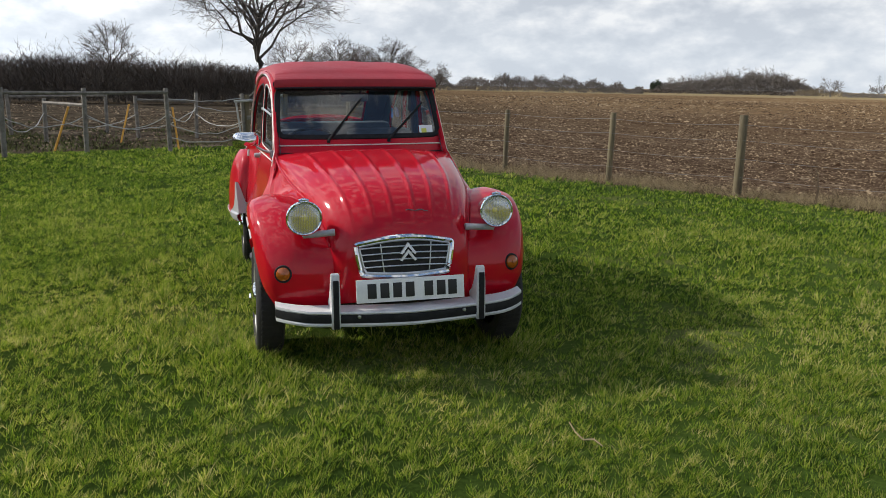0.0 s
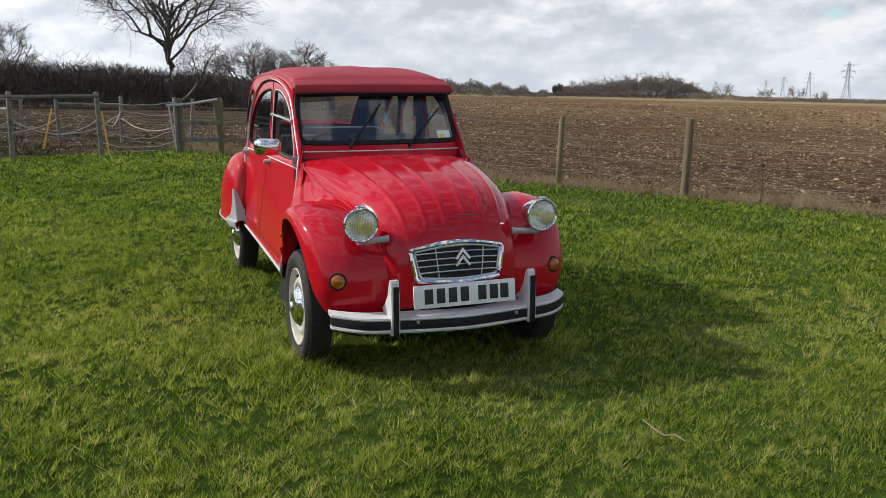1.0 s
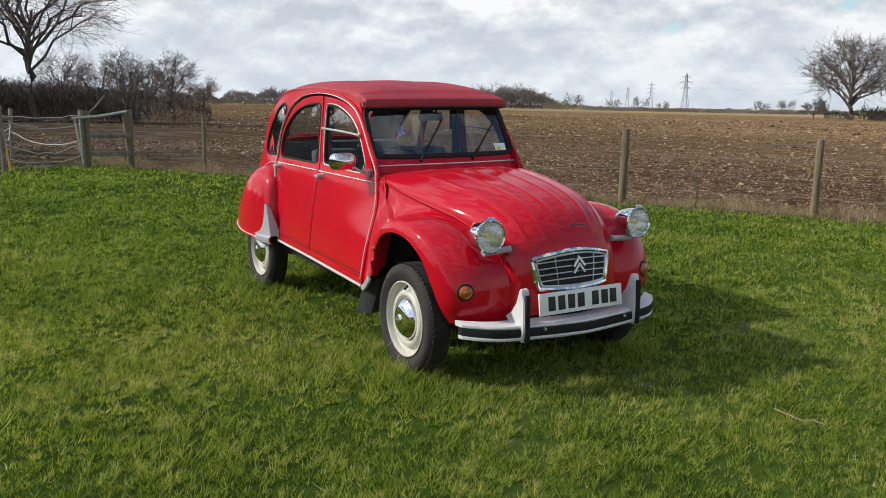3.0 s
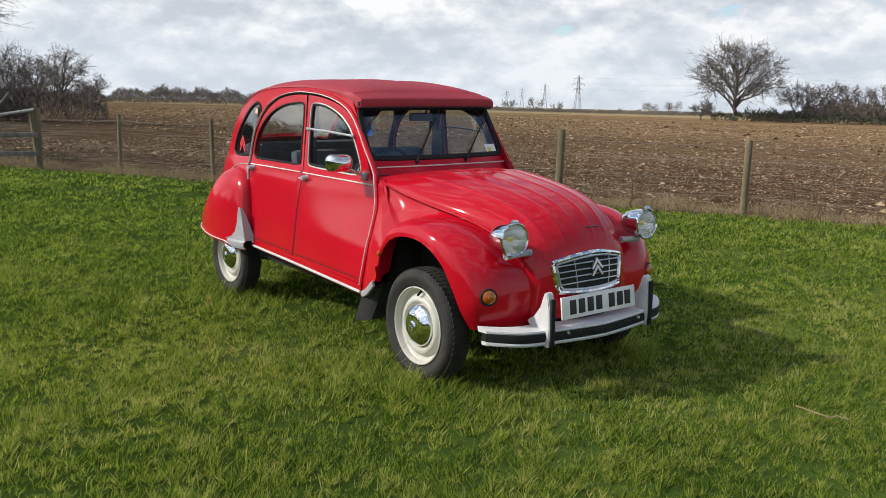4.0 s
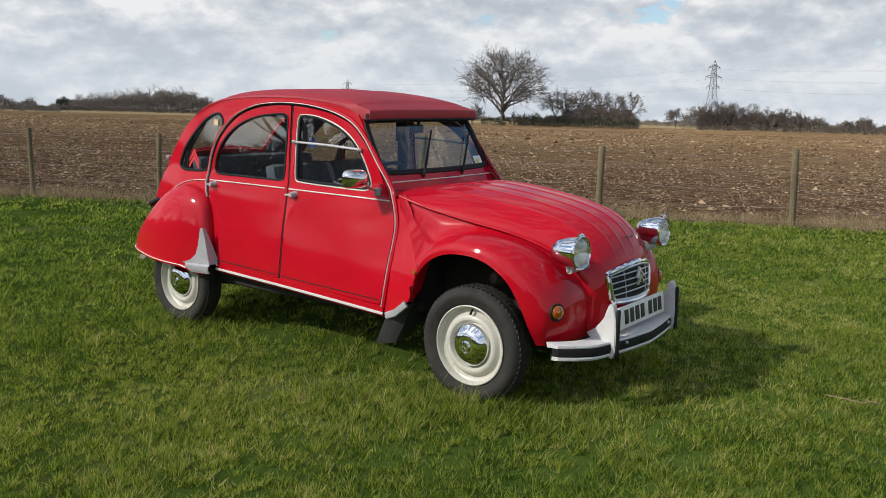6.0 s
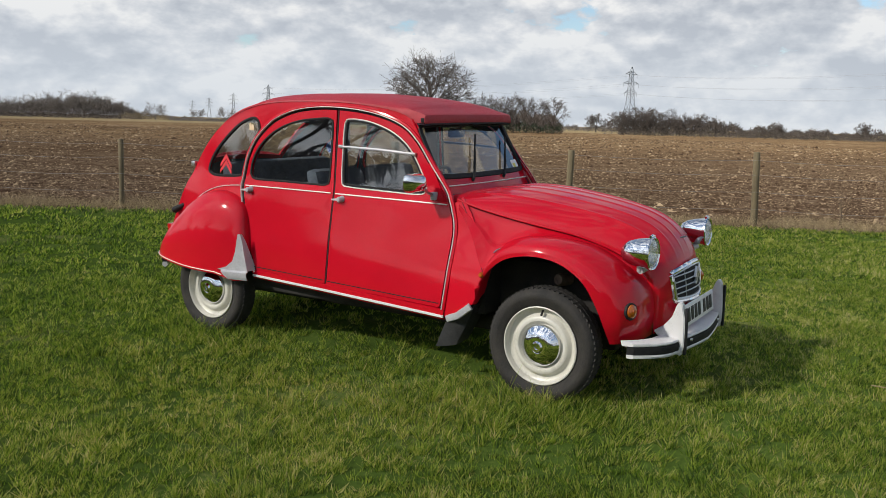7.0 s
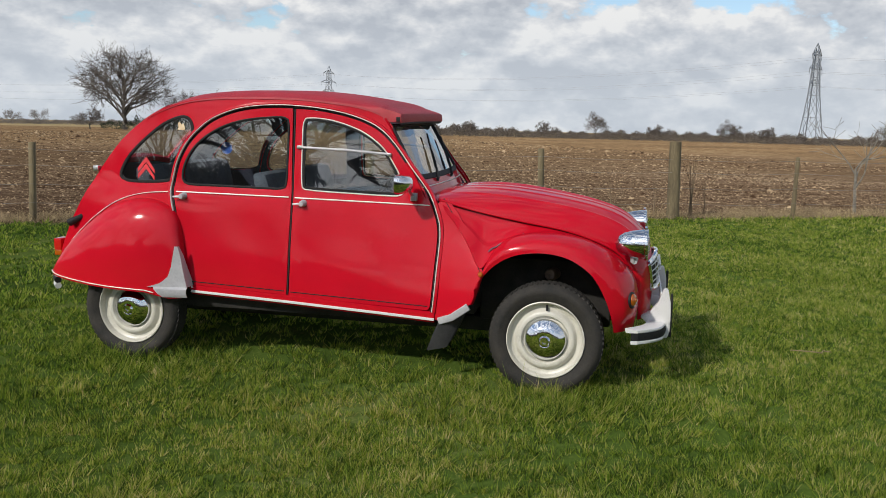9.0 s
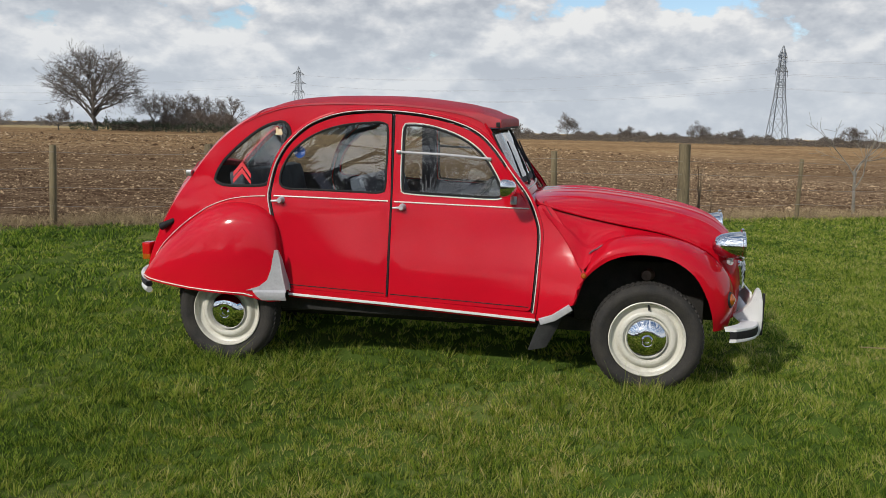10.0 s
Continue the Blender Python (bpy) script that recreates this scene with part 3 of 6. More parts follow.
def build_paddock_fence():
    f = thing("paddock_fence", "old wooden posts with rails and sagging pale tape", "fence")
    front = [(-6.0, 11.2, 1.2), (-4.45, 12.2, 1.22), (-3.2, 13.1, 1.22), (-1.68, 13.3, 1.24), (-0.2, 14.25, 1.14)]
    back = [(-5.6, 18.5, 1.1), (-3.55, 19.8, 1.05), (-2.6, 17.6, 1.0), (-1.25, 17.6, 1.1), (-4.4, 16.0, 0.95), (0.4, 18.2, 1.05)]
    rng = random.Random(7)
    for x, y, h in front + back:
        part("post", post_mesh(bmesh.new(), (x, y), h, 0.045, (rng.uniform(-0.06, 0.06), rng.uniform(-0.06, 0.06))), M["wood_grey"], f)
    rails = [(front[0], front[1], 1.15), (front[1], front[2], 1.16), (front[2], front[3], 1.14), (back[0], back[1], 0.95), (back[2], back[3], 0.9), (front[2], back[4], 0.9)]
    for a, b, z in rails:
        bm = bmesh.new()
        tube(bm, [(a[0], a[1] - 0.06, z + rng.uniform(-0.04, 0.04)), (b[0], b[1] - 0.06, z + rng.uniform(-0.04, 0.04))], 0.035, 6)
        part("rail", bm, M["wood_grey"], f)
    spans = [(front[3], front[4], 1.05, 0.06), (front[3], front[4], 0.55, 0.22), (front[2], front[3], 0.75, 0.3), (front[1], front[2], 0.7, 0.2), (front[2], back[3], 0.7, 0.35), (front[3], back[3], 0.75, 0.25), (back[2], back[4], 0.6, 0.3), (front[0], front[1], 0.8, 0.25), (back[3], front[4], 0.6, 0.2), (back[3], back[5], 0.8, 0.15), (front[1], back[4], 0.65, 0.3), (front[3], front[4], 0.30, 0.15)]
    for a, b, z, sag in spans:
        bm = bmesh.new()
        pts = [(a[0] + (b[0] - a[0]) * t, a[1] + (b[1] - a[1]) * t, z + rng.uniform(-0.02, 0.02) - 4 * sag * t * (1 - t)) for t in [k / 10 for k in range(11)]]
        tube(bm, pts, 0.009, 5)
        part("tape", bm, M["tape"], f)
    for (x, y), lean in (((-3.85, 13.6), 0.28), ((-1.55, 14.0), -0.1), ((-2.85, 15.9), 0.2)):
        bm = bmesh.new()
        tube(bm, [(x, y, 0), (x + lean, y + 0.1, 0.85)], 0.022, 6)
        part("plastic_stake", bm, M["yellow"], f, "orange-yellow plastic stake")
    return f


build_paddock_fence()


def build_gate():
    g = thing("wooden_hurdle", "short grey wooden gate with three rails beside fence", "gate")
    a, b = Vector((-0.15, 14.25, 0)), Vector((0.64, 14.1, 0))
    part("post", post_mesh(bmesh.new(), a.xy, 1.12, 0.055), M["wood"], g)
    part("post", post_mesh(bmesh.new(), b.xy, 1.14, 0.06, (-0.1, 0)), M["wood"], g)
    for z0, z1, r in ((0.28, 0.25, 0.05), (0.62, 0.60, 0.05)):
        bm = bmesh.new()
        d = (b - a)
        m = Matrix.Translation(a) @ Matrix.Rotation(math.atan2(d.y, d.x), 4, "Z")
        box(bm, (0, -0.08, z1), (d.length, -0.055, z1 + 0.09), 0.006, m)
        part("rail", bm, M["wood_grey"], g)
    bm = bmesh.new()
    tube(bm, [(-0.42, 14.15, 0.98), (0.05, 14.15, 1.02), (0.58, 14.05, 1.12)], 0.03, 6)
    part("pole", bm, M["tape"], g, "pale peeled pole")
    bm = bmesh.new()
    tube(bm, [(-0.25, 14.3, 0.95), (0.03, 14.3, 1.2), (0.2, 14.25, 1.42)], 0.018, 5)
    part("stick", bm, M["wood_grey"], g)
    bm = bmesh.new()
    tube(bm, [(-0.38, 14.15, 0.98), (-0.32, 14.15, 0.5), (-0.26, 14.15, 0.1)], 0.02, 5)
    part("tape", bm, M["tape"], g)
    return g


build_gate()

# ---- trees, hedges and distance ----
def bare_tree(seed, height, spread, trunk_r, levels=4, fork=0.3, limbs=6, kids=6, fine=0.004):
    """A leafless tree: a trunk, long rising limbs, and finer boughs and twigs along them."""
    rng = random.Random(seed)
    trunk, crown = bmesh.new(), bmesh.new()
    lengths = (fork, 0.50, 0.27, 0.15, 0.085, 0.05)

    def grow(bm, p, d, length, r, level, bend):
        steps = 5 if level < 2 else 3 if level < 3 else 2
        pts, radii = [p.copy()], [r]
        for k in range(steps):
            d = (d + Vector((rng.gauss(0, 1), rng.gauss(0, 1), rng.gauss(0, 0.7))) * (0.05 if level == 0 else 0.16) + Vector((0, 0, bend))).normalized()
            p = p + d * length / steps
            pts.append(p.copy())
            radii.append(max(r * (1 - (k + 1) / steps * (0.35 if level == 0 else 0.72)), fine))
        tube(bm, pts, radii, (9, 6, 4, 3, 3, 3)[level], caps=level < 2)
        if level >= levels:
            return
        n = limbs if level == 0 else kids + rng.randint(-1, 1)
        turn = rng.uniform(0, math.tau)
        for k in range(n):
            t = (0.62 + 0.38 * k / max(n - 1, 1)) if level == 0 else (0.22 + 0.78 * (k + rng.random()) / n)
            t = min(t, 1.0)
            i = min(int(t * steps), steps - 1)
            at = pts[i].lerp(pts[i + 1], t * steps - i)
            way = (pts[i + 1] - pts[i]).normalized()
            turn += 2.4 + rng.uniform(-0.4, 0.4)
            side = way.cross(Vector((0, 0, 1)) if abs(way.z) < 0.95 else Vector((1, 0, 0))).normalized()
            side = Matrix.Rotation(turn, 3, way) @ side
            if level == 0:
                lift = 0.35 + 0.75 * k / max(n - 1, 1)
                out = (side * spread + Vector((0, 0, lift))).normalized()
            else:
                out = (way * 0.75 + side * rng.uniform(0.55, 0.95) + Vector((0, 0, 0.10))).normalized()
            ln = height * lengths[level + 1] * rng.uniform(0.75, 1.2) * (1.0 if level == 0 else 1.25 - 0.55 * t)
            grow(trunk if level == 0 else crown, at, out, ln, radii[i] * rng.uniform(0.5, 0.68), level + 1, 0.05 if level < 2 else 0.02)

    grow(trunk, Vector((0, 0, -0.1)), Vector((0, 0, 1)), height * fork, trunk_r, 0, 0.0)
    return trunk, crown


def tree(label, at, height, seed, spread=0.75, trunk_r=None, levels=4, fork=0.3, mat="bark", **k):
    t = thing("bare_tree", label, "tree", (at[0], at[1], ground_z(at[0], at[1])), seed * 47 % 360)
    trunk, crown = bare_tree(seed, height, spread, trunk_r or height * 0.026, levels, fork=fork, fine=max(0.00010 * math.hypot(at[0], at[1]), 0.003), **k)
    top = max(v.co.z for v in crown.verts)
    for bm in (trunk, crown):
        bmesh.ops.scale(bm, vec=(height / top,) * 3, verts=bm.verts)
    part("trunk", trunk, M[mat], t)
    part("crown", crown, M["twig" if mat == "bark" else mat], t, smooth=False)
    return t


def dome_tree(seed, height, radius, trunk_r, fork=0.3, limbs=11, kids=6, twigs=5, fine=0.004, low=0.24):
    """A leafless tree whose limbs fan out to fill a round, dome-shaped crown."""
    rng = random.Random(seed)
    trunk, crown = bmesh.new(), bmesh.new()
    mid = Vector((0, 0, height * (low + 1) / 2))
    half = height * (1 - low) / 2

    def edge(d, k=1.0):
        return mid + Vector((d.x * radius, d.y * radius, d.z * half)) * k

    def bough(bm, p, q, r0, r1, sag, sides, wob, n=4):
        """A curved bough that sets out steeply and levels off, with some crookedness."""
        pts = []
        for k in range(n + 1):
            t = k / n
            c = p.lerp(q, t) + Vector((0, 0, sag * math.sin(math.pi * t)))
            if 0 < k:
                c += Vector((rng.gauss(0, wob), rng.gauss(0, wob), rng.gauss(0, wob)))
            pts.append(c)
        tube(bm, pts, [max(r0 + (r1 - r0) * k / n, fine) for k in range(n + 1)], sides, caps=False)
        return pts

    stem = [Vector((rng.gauss(0, 0.01) * height * k, rng.gauss(0, 0.01) * height * k, height * fork * k / 4 - 0.1)) for k in range(5)] + [Vector((0, 0, height * 0.62))]
    tube(trunk, stem, [trunk_r * f for f in (1.25, 1.0, 0.92, 0.85, 0.78, 0.30)], 9)
    for k in range(limbs):
        a = k * 2.4 + rng.uniform(-0.3, 0.3)
        up = -0.35 + 1.3 * ((k + 0.5) / limbs)
        d = Vector((math.cos(a), math.sin(a), 0)) * math.sqrt(max(1 - min(up, 1) ** 2, 0.02)) + Vector((0, 0, min(up, 1)))
        t = 0.72 + 0.28 * (k + 0.5) / limbs
        p = stem[0].lerp(stem[4], t + 0.05) if up < 0.0 else stem[4].lerp(stem[5], min(up, 1.0) * 0.8)
        r = trunk_r * rng.uniform(0.36, 0.52)
        main = bough(trunk, p, edge(d, rng.uniform(0.86, 1.0)), r, fine * 2, height * 0.06 * (1 - up), 5, height * 0.016, 6)
        for j in range(kids):
            i = 2 + j % 5 if j < 5 else rng.randint(2, 6)
            i = min(i, 6)
            at = main[i]
            e = (d + Vector((rng.gauss(0, 0.42), rng.gauss(0, 0.42), rng.gauss(0.05, 0.34)))).normalized()
            sub = bough(crown, at, at.lerp(edge(e, rng.uniform(0.9, 1.03)), rng.uniform(0.6, 1.0)), r * (0.62 - 0.07 * i), fine, height * 0.02, 3, height * 0.012)
            for m in range(twigs):
                b = sub[rng.randint(1, 4)]
                g = ((b - mid).normalized() * 0.7 + Vector((rng.gauss(0, 0.6), rng.gauss(0, 0.6), rng.gauss(0.1, 0.5)))).normalized()
                ln = height * rng.uniform(0.07, 0.15)
                tw = bough(crown, b, b + g * ln, fine * 1.8, fine, 0.0, 3, height * 0.004, 2)
                for q in range(3):
                    b2 = tw[rng.randint(1, 2)]
                    g2 = (g + Vector((rng.gauss(0, 0.7), rng.gauss(0, 0.7), rng.gauss(0, 0.5)))).normalized()
                    tube(crown, [b2, b2 + g2 * ln * 0.6], fine * 0.9, 3, caps=False)
    return trunk, crown


def round_tree(label, at, height, radius, seed, trunk_r=None, mat="bark", thin=0.003, **k):
    t = thing("bare_tree", label, "tree", (at[0], at[1], ground_z(at[0], at[1])), seed * 47 % 360)
    trunk, crown = dome_tree(seed, height, radius, trunk_r or height * 0.026, fine=max(0.00013 * math.hypot(at[0], at[1]), thin), **k)
    part("trunk", trunk, M[mat], t)
    part("crown", crown, M["twig" if mat == "bark" else mat], t, smooth=False)
    return t


def polar(az, dist, eye=(-3.0, -2.5)):
    a = radians(az)
    return eye[0] + dist * math.sin(a), eye[1] + dist * math.cos(a)


def thicket(name, label, category, line, depth, tall, mat, per_m, seed, width=0.03, lobes=0.3):
    """A leafless hedge or wood: a mass of upright twigs with a ragged top along a line of (x, y, height) places."""
    rng = np.random.default_rng(seed)
    vs, fs, count = [], [], 0
    for (x0, y0, h0), (x1, y1, h1) in zip(line, line[1:]):
        length = math.hypot(x1 - x0, y1 - y0)
        n = int(length * per_m)
        t = rng.uniform(0, 1, n)
        o = rng.uniform(-0.5, 0.5, n) * depth
        dx, dy = (x1 - x0) / length, (y1 - y0) / length
        x, y = x0 + (x1 - x0) * t - dy * o, y0 + (y1 - y0) * t + dx * o
        top = (h0 + (h1 - h0) * t) * tall * (1 - 0.35 * (2 * o / depth) ** 2)
        bumps = 1 + lobes * value_noise(t * length / max(top.mean(), 0.5) * 1.3, np.zeros(n), 1.6, seed + 1)
        top = top * np.clip(bumps, 0.45, 1.6) * rng.uniform(0.72, 1.10, n)
        lift = np.array([ground_z(px, py) for px, py in ((x0, y0), (x1, y1))]).mean()
        z1 = top * (1 - rng.uniform(0, 1, n) ** 2.2 * 0.75)
        z0 = z1 - rng.uniform(0.07, 0.28, n) * top
        z0 = np.maximum(z0, -0.05)
        lean = 1.0 * (z1 - z0)
        ax, ay = rng.normal(0, 1, n) * lean, rng.normal(0, 1, n) * lean
        w = width * rng.uniform(0.5, 1.6, n)
        v = np.stack([np.stack([x - dx * w, y - dy * w, z0 + lift], -1), np.stack([x + dx * w, y + dy * w, z0 + lift], -1), np.stack([x + ax, y + ay, z1 + lift], -1)], 1)
        vs.append(v.reshape(-1, 3))
        fs.append(np.arange(n * 3).reshape(-1, 3) + count)
        count += n * 3
    return tagged(fast_mesh(name, np.concatenate(vs), np.concatenate(fs), mat), label, category, kind="stuff")


def on(az, dist, h):
    return (*polar(az, dist), h)


E1, E5, E10 = (-1.56, -4.36), (-3.81, -2.66), (-5.27, 0.28)


def at_bearing(az, dist, eye, h=None):
    x, y = polar(az, dist, eye)
    return (x, y, 0.0 if h is None else h)


# the hedge and trees behind the paddock, about fifty metres off
thicket("hedge", "dark leafless hedge behind the paddock", "hedge", [on(-16, 50, 2.5), on(-6, 49, 2.5), on(0, 49, 2.45), (2.5, 46, 2.2), (7, 45, 1.7)], 2.4, 1.0, M["twig"], 1900, 21, 0.015, 0.07)
thicket("hedge_shoots", "thin upright shoots standing out of the hedge", "hedge", [on(-9, 50, 3.1), on(-5, 49, 3.0), on(-1, 49, 2.8), (2.5, 46, 2.6), (7, 45, 2.2)], 1.6, 1.0, M["twig"], 110, 27, 0.008, 0.4)
thicket("hedge_bushes", "brown leafless bushes at the hedge end", "hedge", [(5.2, 44, 1.9), (8.0, 43, 2.1), (10.2, 42.5, 1.3)], 2.6, 1.0, M["hedge_twig"], 620, 22, 0.012, 0.4)
round_tree("bare spreading tree above the dark hedge", (1.97, 45.0, 0), 9.0, 3.9, 5, 0.19, limbs=17, kids=8, twigs=7, low=0.32, fork=0.36)
for k, (x, y, h, r) in enumerate(((6.3, 46.5, 3.7, 1.5), (4.5, 56, 4.0, 1.7), (-7.5, 60, 5.0, 1.6))):
    round_tree("small bare round-headed tree beyond the hedge", (x, y, 0), h, r, 15 + k, 0.09, limbs=11, kids=6, twigs=5, low=0.15, fork=0.25)
for k, (x, y, h, r) in enumerate(((11.2, 55, 4.2, 1.45), (8.9, 52, 3.3, 1.2))):
    round_tree("bare round-headed tree at the hedge end", (x, y, 0), h, r, 25 + k, 0.10, limbs=11, kids=6, twigs=5, low=0.22, fork=0.3)
for k, (az, d, h) in enumerate(((10.1, 110, 6.0), (12.4, 115, 5.8), (14.6, 140, 5.0), (8.0, 100, 6.2))):
    tree("small bare round-headed tree in the distance", at_bearing(az, d, E1), h, 31 + k, 0.95, 0.16, 4, 0.24)


def line(eye, dist, *pairs):
    return [at_bearing(az, dist, eye, h) for az, h in pairs]


# horizon growth takes the twig colour with haze painted in
far = M["twig_hazed"]
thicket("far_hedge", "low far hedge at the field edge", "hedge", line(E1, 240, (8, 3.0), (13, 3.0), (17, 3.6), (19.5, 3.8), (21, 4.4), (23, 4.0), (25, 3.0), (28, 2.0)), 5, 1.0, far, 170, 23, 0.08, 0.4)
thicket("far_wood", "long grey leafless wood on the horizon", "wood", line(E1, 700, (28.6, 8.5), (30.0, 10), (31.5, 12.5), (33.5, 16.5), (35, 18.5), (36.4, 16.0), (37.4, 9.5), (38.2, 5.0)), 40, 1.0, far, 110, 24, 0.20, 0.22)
thicket("far_hedge", "long low far hedge below the wood", "hedge", line(E1, 640, (25, 2.8), (31, 3.2), (37, 3.0)), 6, 1.0, M["twig"], 24, 25, 0.4, 0.2)
thicket("far_pines", "few dark green pines on the horizon", "wood", line(E1, 690, (28.3, 8), (28.7, 10.5), (29.0, 8)), 8, 1.0, M["hedge_green"], 60, 26, 0.4, 0.5)
thicket("far_scrub", "straw-coloured scrub at the wood's end", "scrub", line(E1, 560, (36.9, 3.0), (38.0, 4.5), (39.2, 3.5), (40.5, 2.4), (42.0, 1.8), (44.0, 1.6), (48.0, 1.6), (53.0, 1.8)), 10, 1.0, M["scrub"], 60, 28, 0.15, 0.5)
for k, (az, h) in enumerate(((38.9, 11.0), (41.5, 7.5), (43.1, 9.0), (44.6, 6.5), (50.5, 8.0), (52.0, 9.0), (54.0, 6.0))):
    tree("small bare tree on the far horizon", at_bearing(az, 520, E1), h, 50 + k, 1.0, 0.3, 3, 0.25, "twig_hazed")
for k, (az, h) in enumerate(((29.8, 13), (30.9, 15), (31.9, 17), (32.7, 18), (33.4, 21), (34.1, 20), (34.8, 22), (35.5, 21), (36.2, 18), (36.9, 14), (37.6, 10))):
    tree("bare tree in the wood on the horizon", at_bearing(az, 680, E1), h, 160 + k, 0.9, 0.3, 3, 0.25, "twig_hazed")
# the oak, and the copse beside it
round_tree("large bare oak with a broad round crown", at_bearing(57.66, 141, E10), 11.6, 6.6, 71, 0.36, mat="oak_bark", limbs=22, kids=9, twigs=6, low=0.08, fork=0.20)
tree("slender bare tree beside the oak", at_bearing(61.1, 141, E10), 6.6, 72, 0.6, 0.12, 4, 0.3)
thicket("copse", "dense brown leafless copse beside the oak", "copse", line(E10, 144, (58.6, 1.5), (60.4, 1.8), (61.6, 2.8), (62.6, 3.3), (63.6, 3.9), (64.5, 3.3), (65.4, 3.6), (66.4, 2.4)), 6, 1.0, M["hedge_twig"], 620, 41, 0.030, 0.3)
thicket("copse", "low dark bushes under the oak", "copse", line(E10, 142, (56.2, 1.0), (57.6, 1.2), (59.0, 2.0), (60.4, 1.4), (66.3, 1.6)), 4, 1.0, M["hedge_green"], 90, 42, 0.07, 0.35)
for k, (az, h) in enumerate(((61.8, 5.4), (62.5, 5.6), (63.2, 6.0), (64.0, 5.6), (64.8, 5.2), (65.8, 5.6))):
    round_tree("bare tree in the copse", at_bearing(az, 146, E10), h, h * 0.36, 80 + k, 0.13, limbs=9, kids=5, twigs=4, low=0.2)
tree("small ivy-covered tree under the oak", at_bearing(55.6, 142, E10), 3.6, 79, 0.9, 0.10, 4, 0.25)
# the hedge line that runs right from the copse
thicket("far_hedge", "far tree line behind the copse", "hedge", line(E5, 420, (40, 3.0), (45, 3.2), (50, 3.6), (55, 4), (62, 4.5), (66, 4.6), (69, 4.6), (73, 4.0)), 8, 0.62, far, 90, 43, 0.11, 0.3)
thicket("field_hedge", "brown leafless hedge along the far field edge", "hedge", line(E5, 165, (68.7, 2.6), (70.0, 3.6), (71.6, 3.0), (72.8, 3.4), (74, 3.0), (76.9, 2.4), (80, 2.0), (83, 1.7), (87, 1.8), (90, 2.0), (95, 2.3), (98, 1.9), (102, 1.8), (106, 2.0), (112, 2.0)), 4, 0.85, M["twig"], 260, 44, 0.06, 0.5)
for k, (az, h) in enumerate(((69.0, 4.6), (69.8, 5.5), (70.6, 5.4), (71.5, 4.4), (72.6, 5.1), (73.9, 4.5), (74.8, 4.0), (78.4, 3.2))):
    tree("bare tree in the field hedge", at_bearing(az, 166, E5), h, 90 + k, 1.0, 0.13, 4, 0.24)
for k, (az, h) in enumerate(((87.73, 5.5), (84.4, 3.4), (96.0, 4.4), (91.4, 3.2), (98.2, 3.2), (104.8, 3.8))):
    tree("lone bare tree in the far hedge", at_bearing(az, 167, E10), h, 110 + k, 0.85, 0.11, 4, 0.28)
tree("lone bare tree beyond the field", at_bearing(67.46, 300, E5), 6.5, 119, 0.9, 0.18, 4, 0.28)
thicket("field_hedge_base", "dark low growth along the far hedge foot", "hedge", line(E5, 163, (68.7, 1.0), (78, 1.0), (90, 0.9), (100, 0.9), (112, 1.0)), 2, 1.0, M["twig"], 120, 45, 0.04, 0.3)


# ---- pylons ----
def pylon(at, height, turn, label):
    """A lattice tower: four tapering legs, cross bracing, three pairs of arms and a peak."""
    p = thing("electricity_pylon", label, "pylon", at, turn, "pylons")
    h = height

    def half(z):
        return h * np.interp(z / h, (0, 0.48, 0.70, 0.93, 1.0), (0.092, 0.044, 0.031, 0.020, 0.003))

    t = h * 0.0042
    levels = [h * f for f in (0, 0.26, 0.48, 0.58, 0.66, 0.74, 0.80, 0.86, 0.93)]
    for sx, sy in ((-1, -1), (1, -1), (1, 1), (-1, 1)):
        part("leg", tube(bmesh.new(), [(sx * half(z), sy * half(z), z) for z in levels] + [(0, 0, h)], [t * 1.3] * len(levels) + [t], 4), M["steel"], p)
    bm = bmesh.new()
    for z0, z1 in zip(levels, levels[1:]):
        a, b = half(z0), half(z1)
        for q in range(4):
            c = [(-1, -1), (1, -1), (1, 1), (-1, 1)]
            (x0, y0), (x1, y1) = c[q], c[(q + 1) % 4]
            tube(bm, [(x0 * a, y0 * a, z0), (x1 * b, y1 * b, z1)], t * 0.6, 3)
            tube(bm, [(x1 * a, y1 * a, z0), (x0 * b, y0 * b, z1)], t * 0.6, 3)
            tube(bm, [(x0 * b, y0 * b, z1), (x1 * b, y1 * b, z1)], t * 0.6, 3)
    part("bracing", bm, M["steel"], p)
    for f, reach in ((0.60, 0.13), (0.74, 0.165), (0.88, 0.12)):
        for s in (-1, 1):
            bm = bmesh.new()
            z = h * f
            tip = (s * h * reach, 0, z + h * 0.005)
            for sy in (-1, 1):
                tube(bm, [(s * half(z), sy * half(z), z), tip], t * 0.8, 3)
                tube(bm, [(s * half(z), sy * half(z), z + h * 0.045), tip], t * 0.8, 3)
            tube(bm, [tip, (tip[0], 0, z - h * 0.05)], t * 0.7, 4)
            part("arm", bm, M["steel"], p)
    return p


PYLONS = [(polar(100.6, 275, E10), 28.8), (polar(70.05, 410, E10), 30.0), (polar(45.95, 700, E1), 30.0), (polar(43.85, 970, E1), 30.0), (polar(42.4, 1230, E1), 30.0), (polar(41.4, 1500, E1), 30.0)]
for k, ((x, y), h) in enumerate(PYLONS):
    (bx, by) = PYLONS[min(k + 1, len(PYLONS) - 1)][0]
    (ax_, ay_) = PYLONS[max(k - 1, 0)][0]
    turn = math.degrees(math.atan2(by - ay_, bx - ax_)) + 90
    pylon((x, y, ground_z(x, y)), h, turn, "grey steel lattice electricity pylon in a far field")


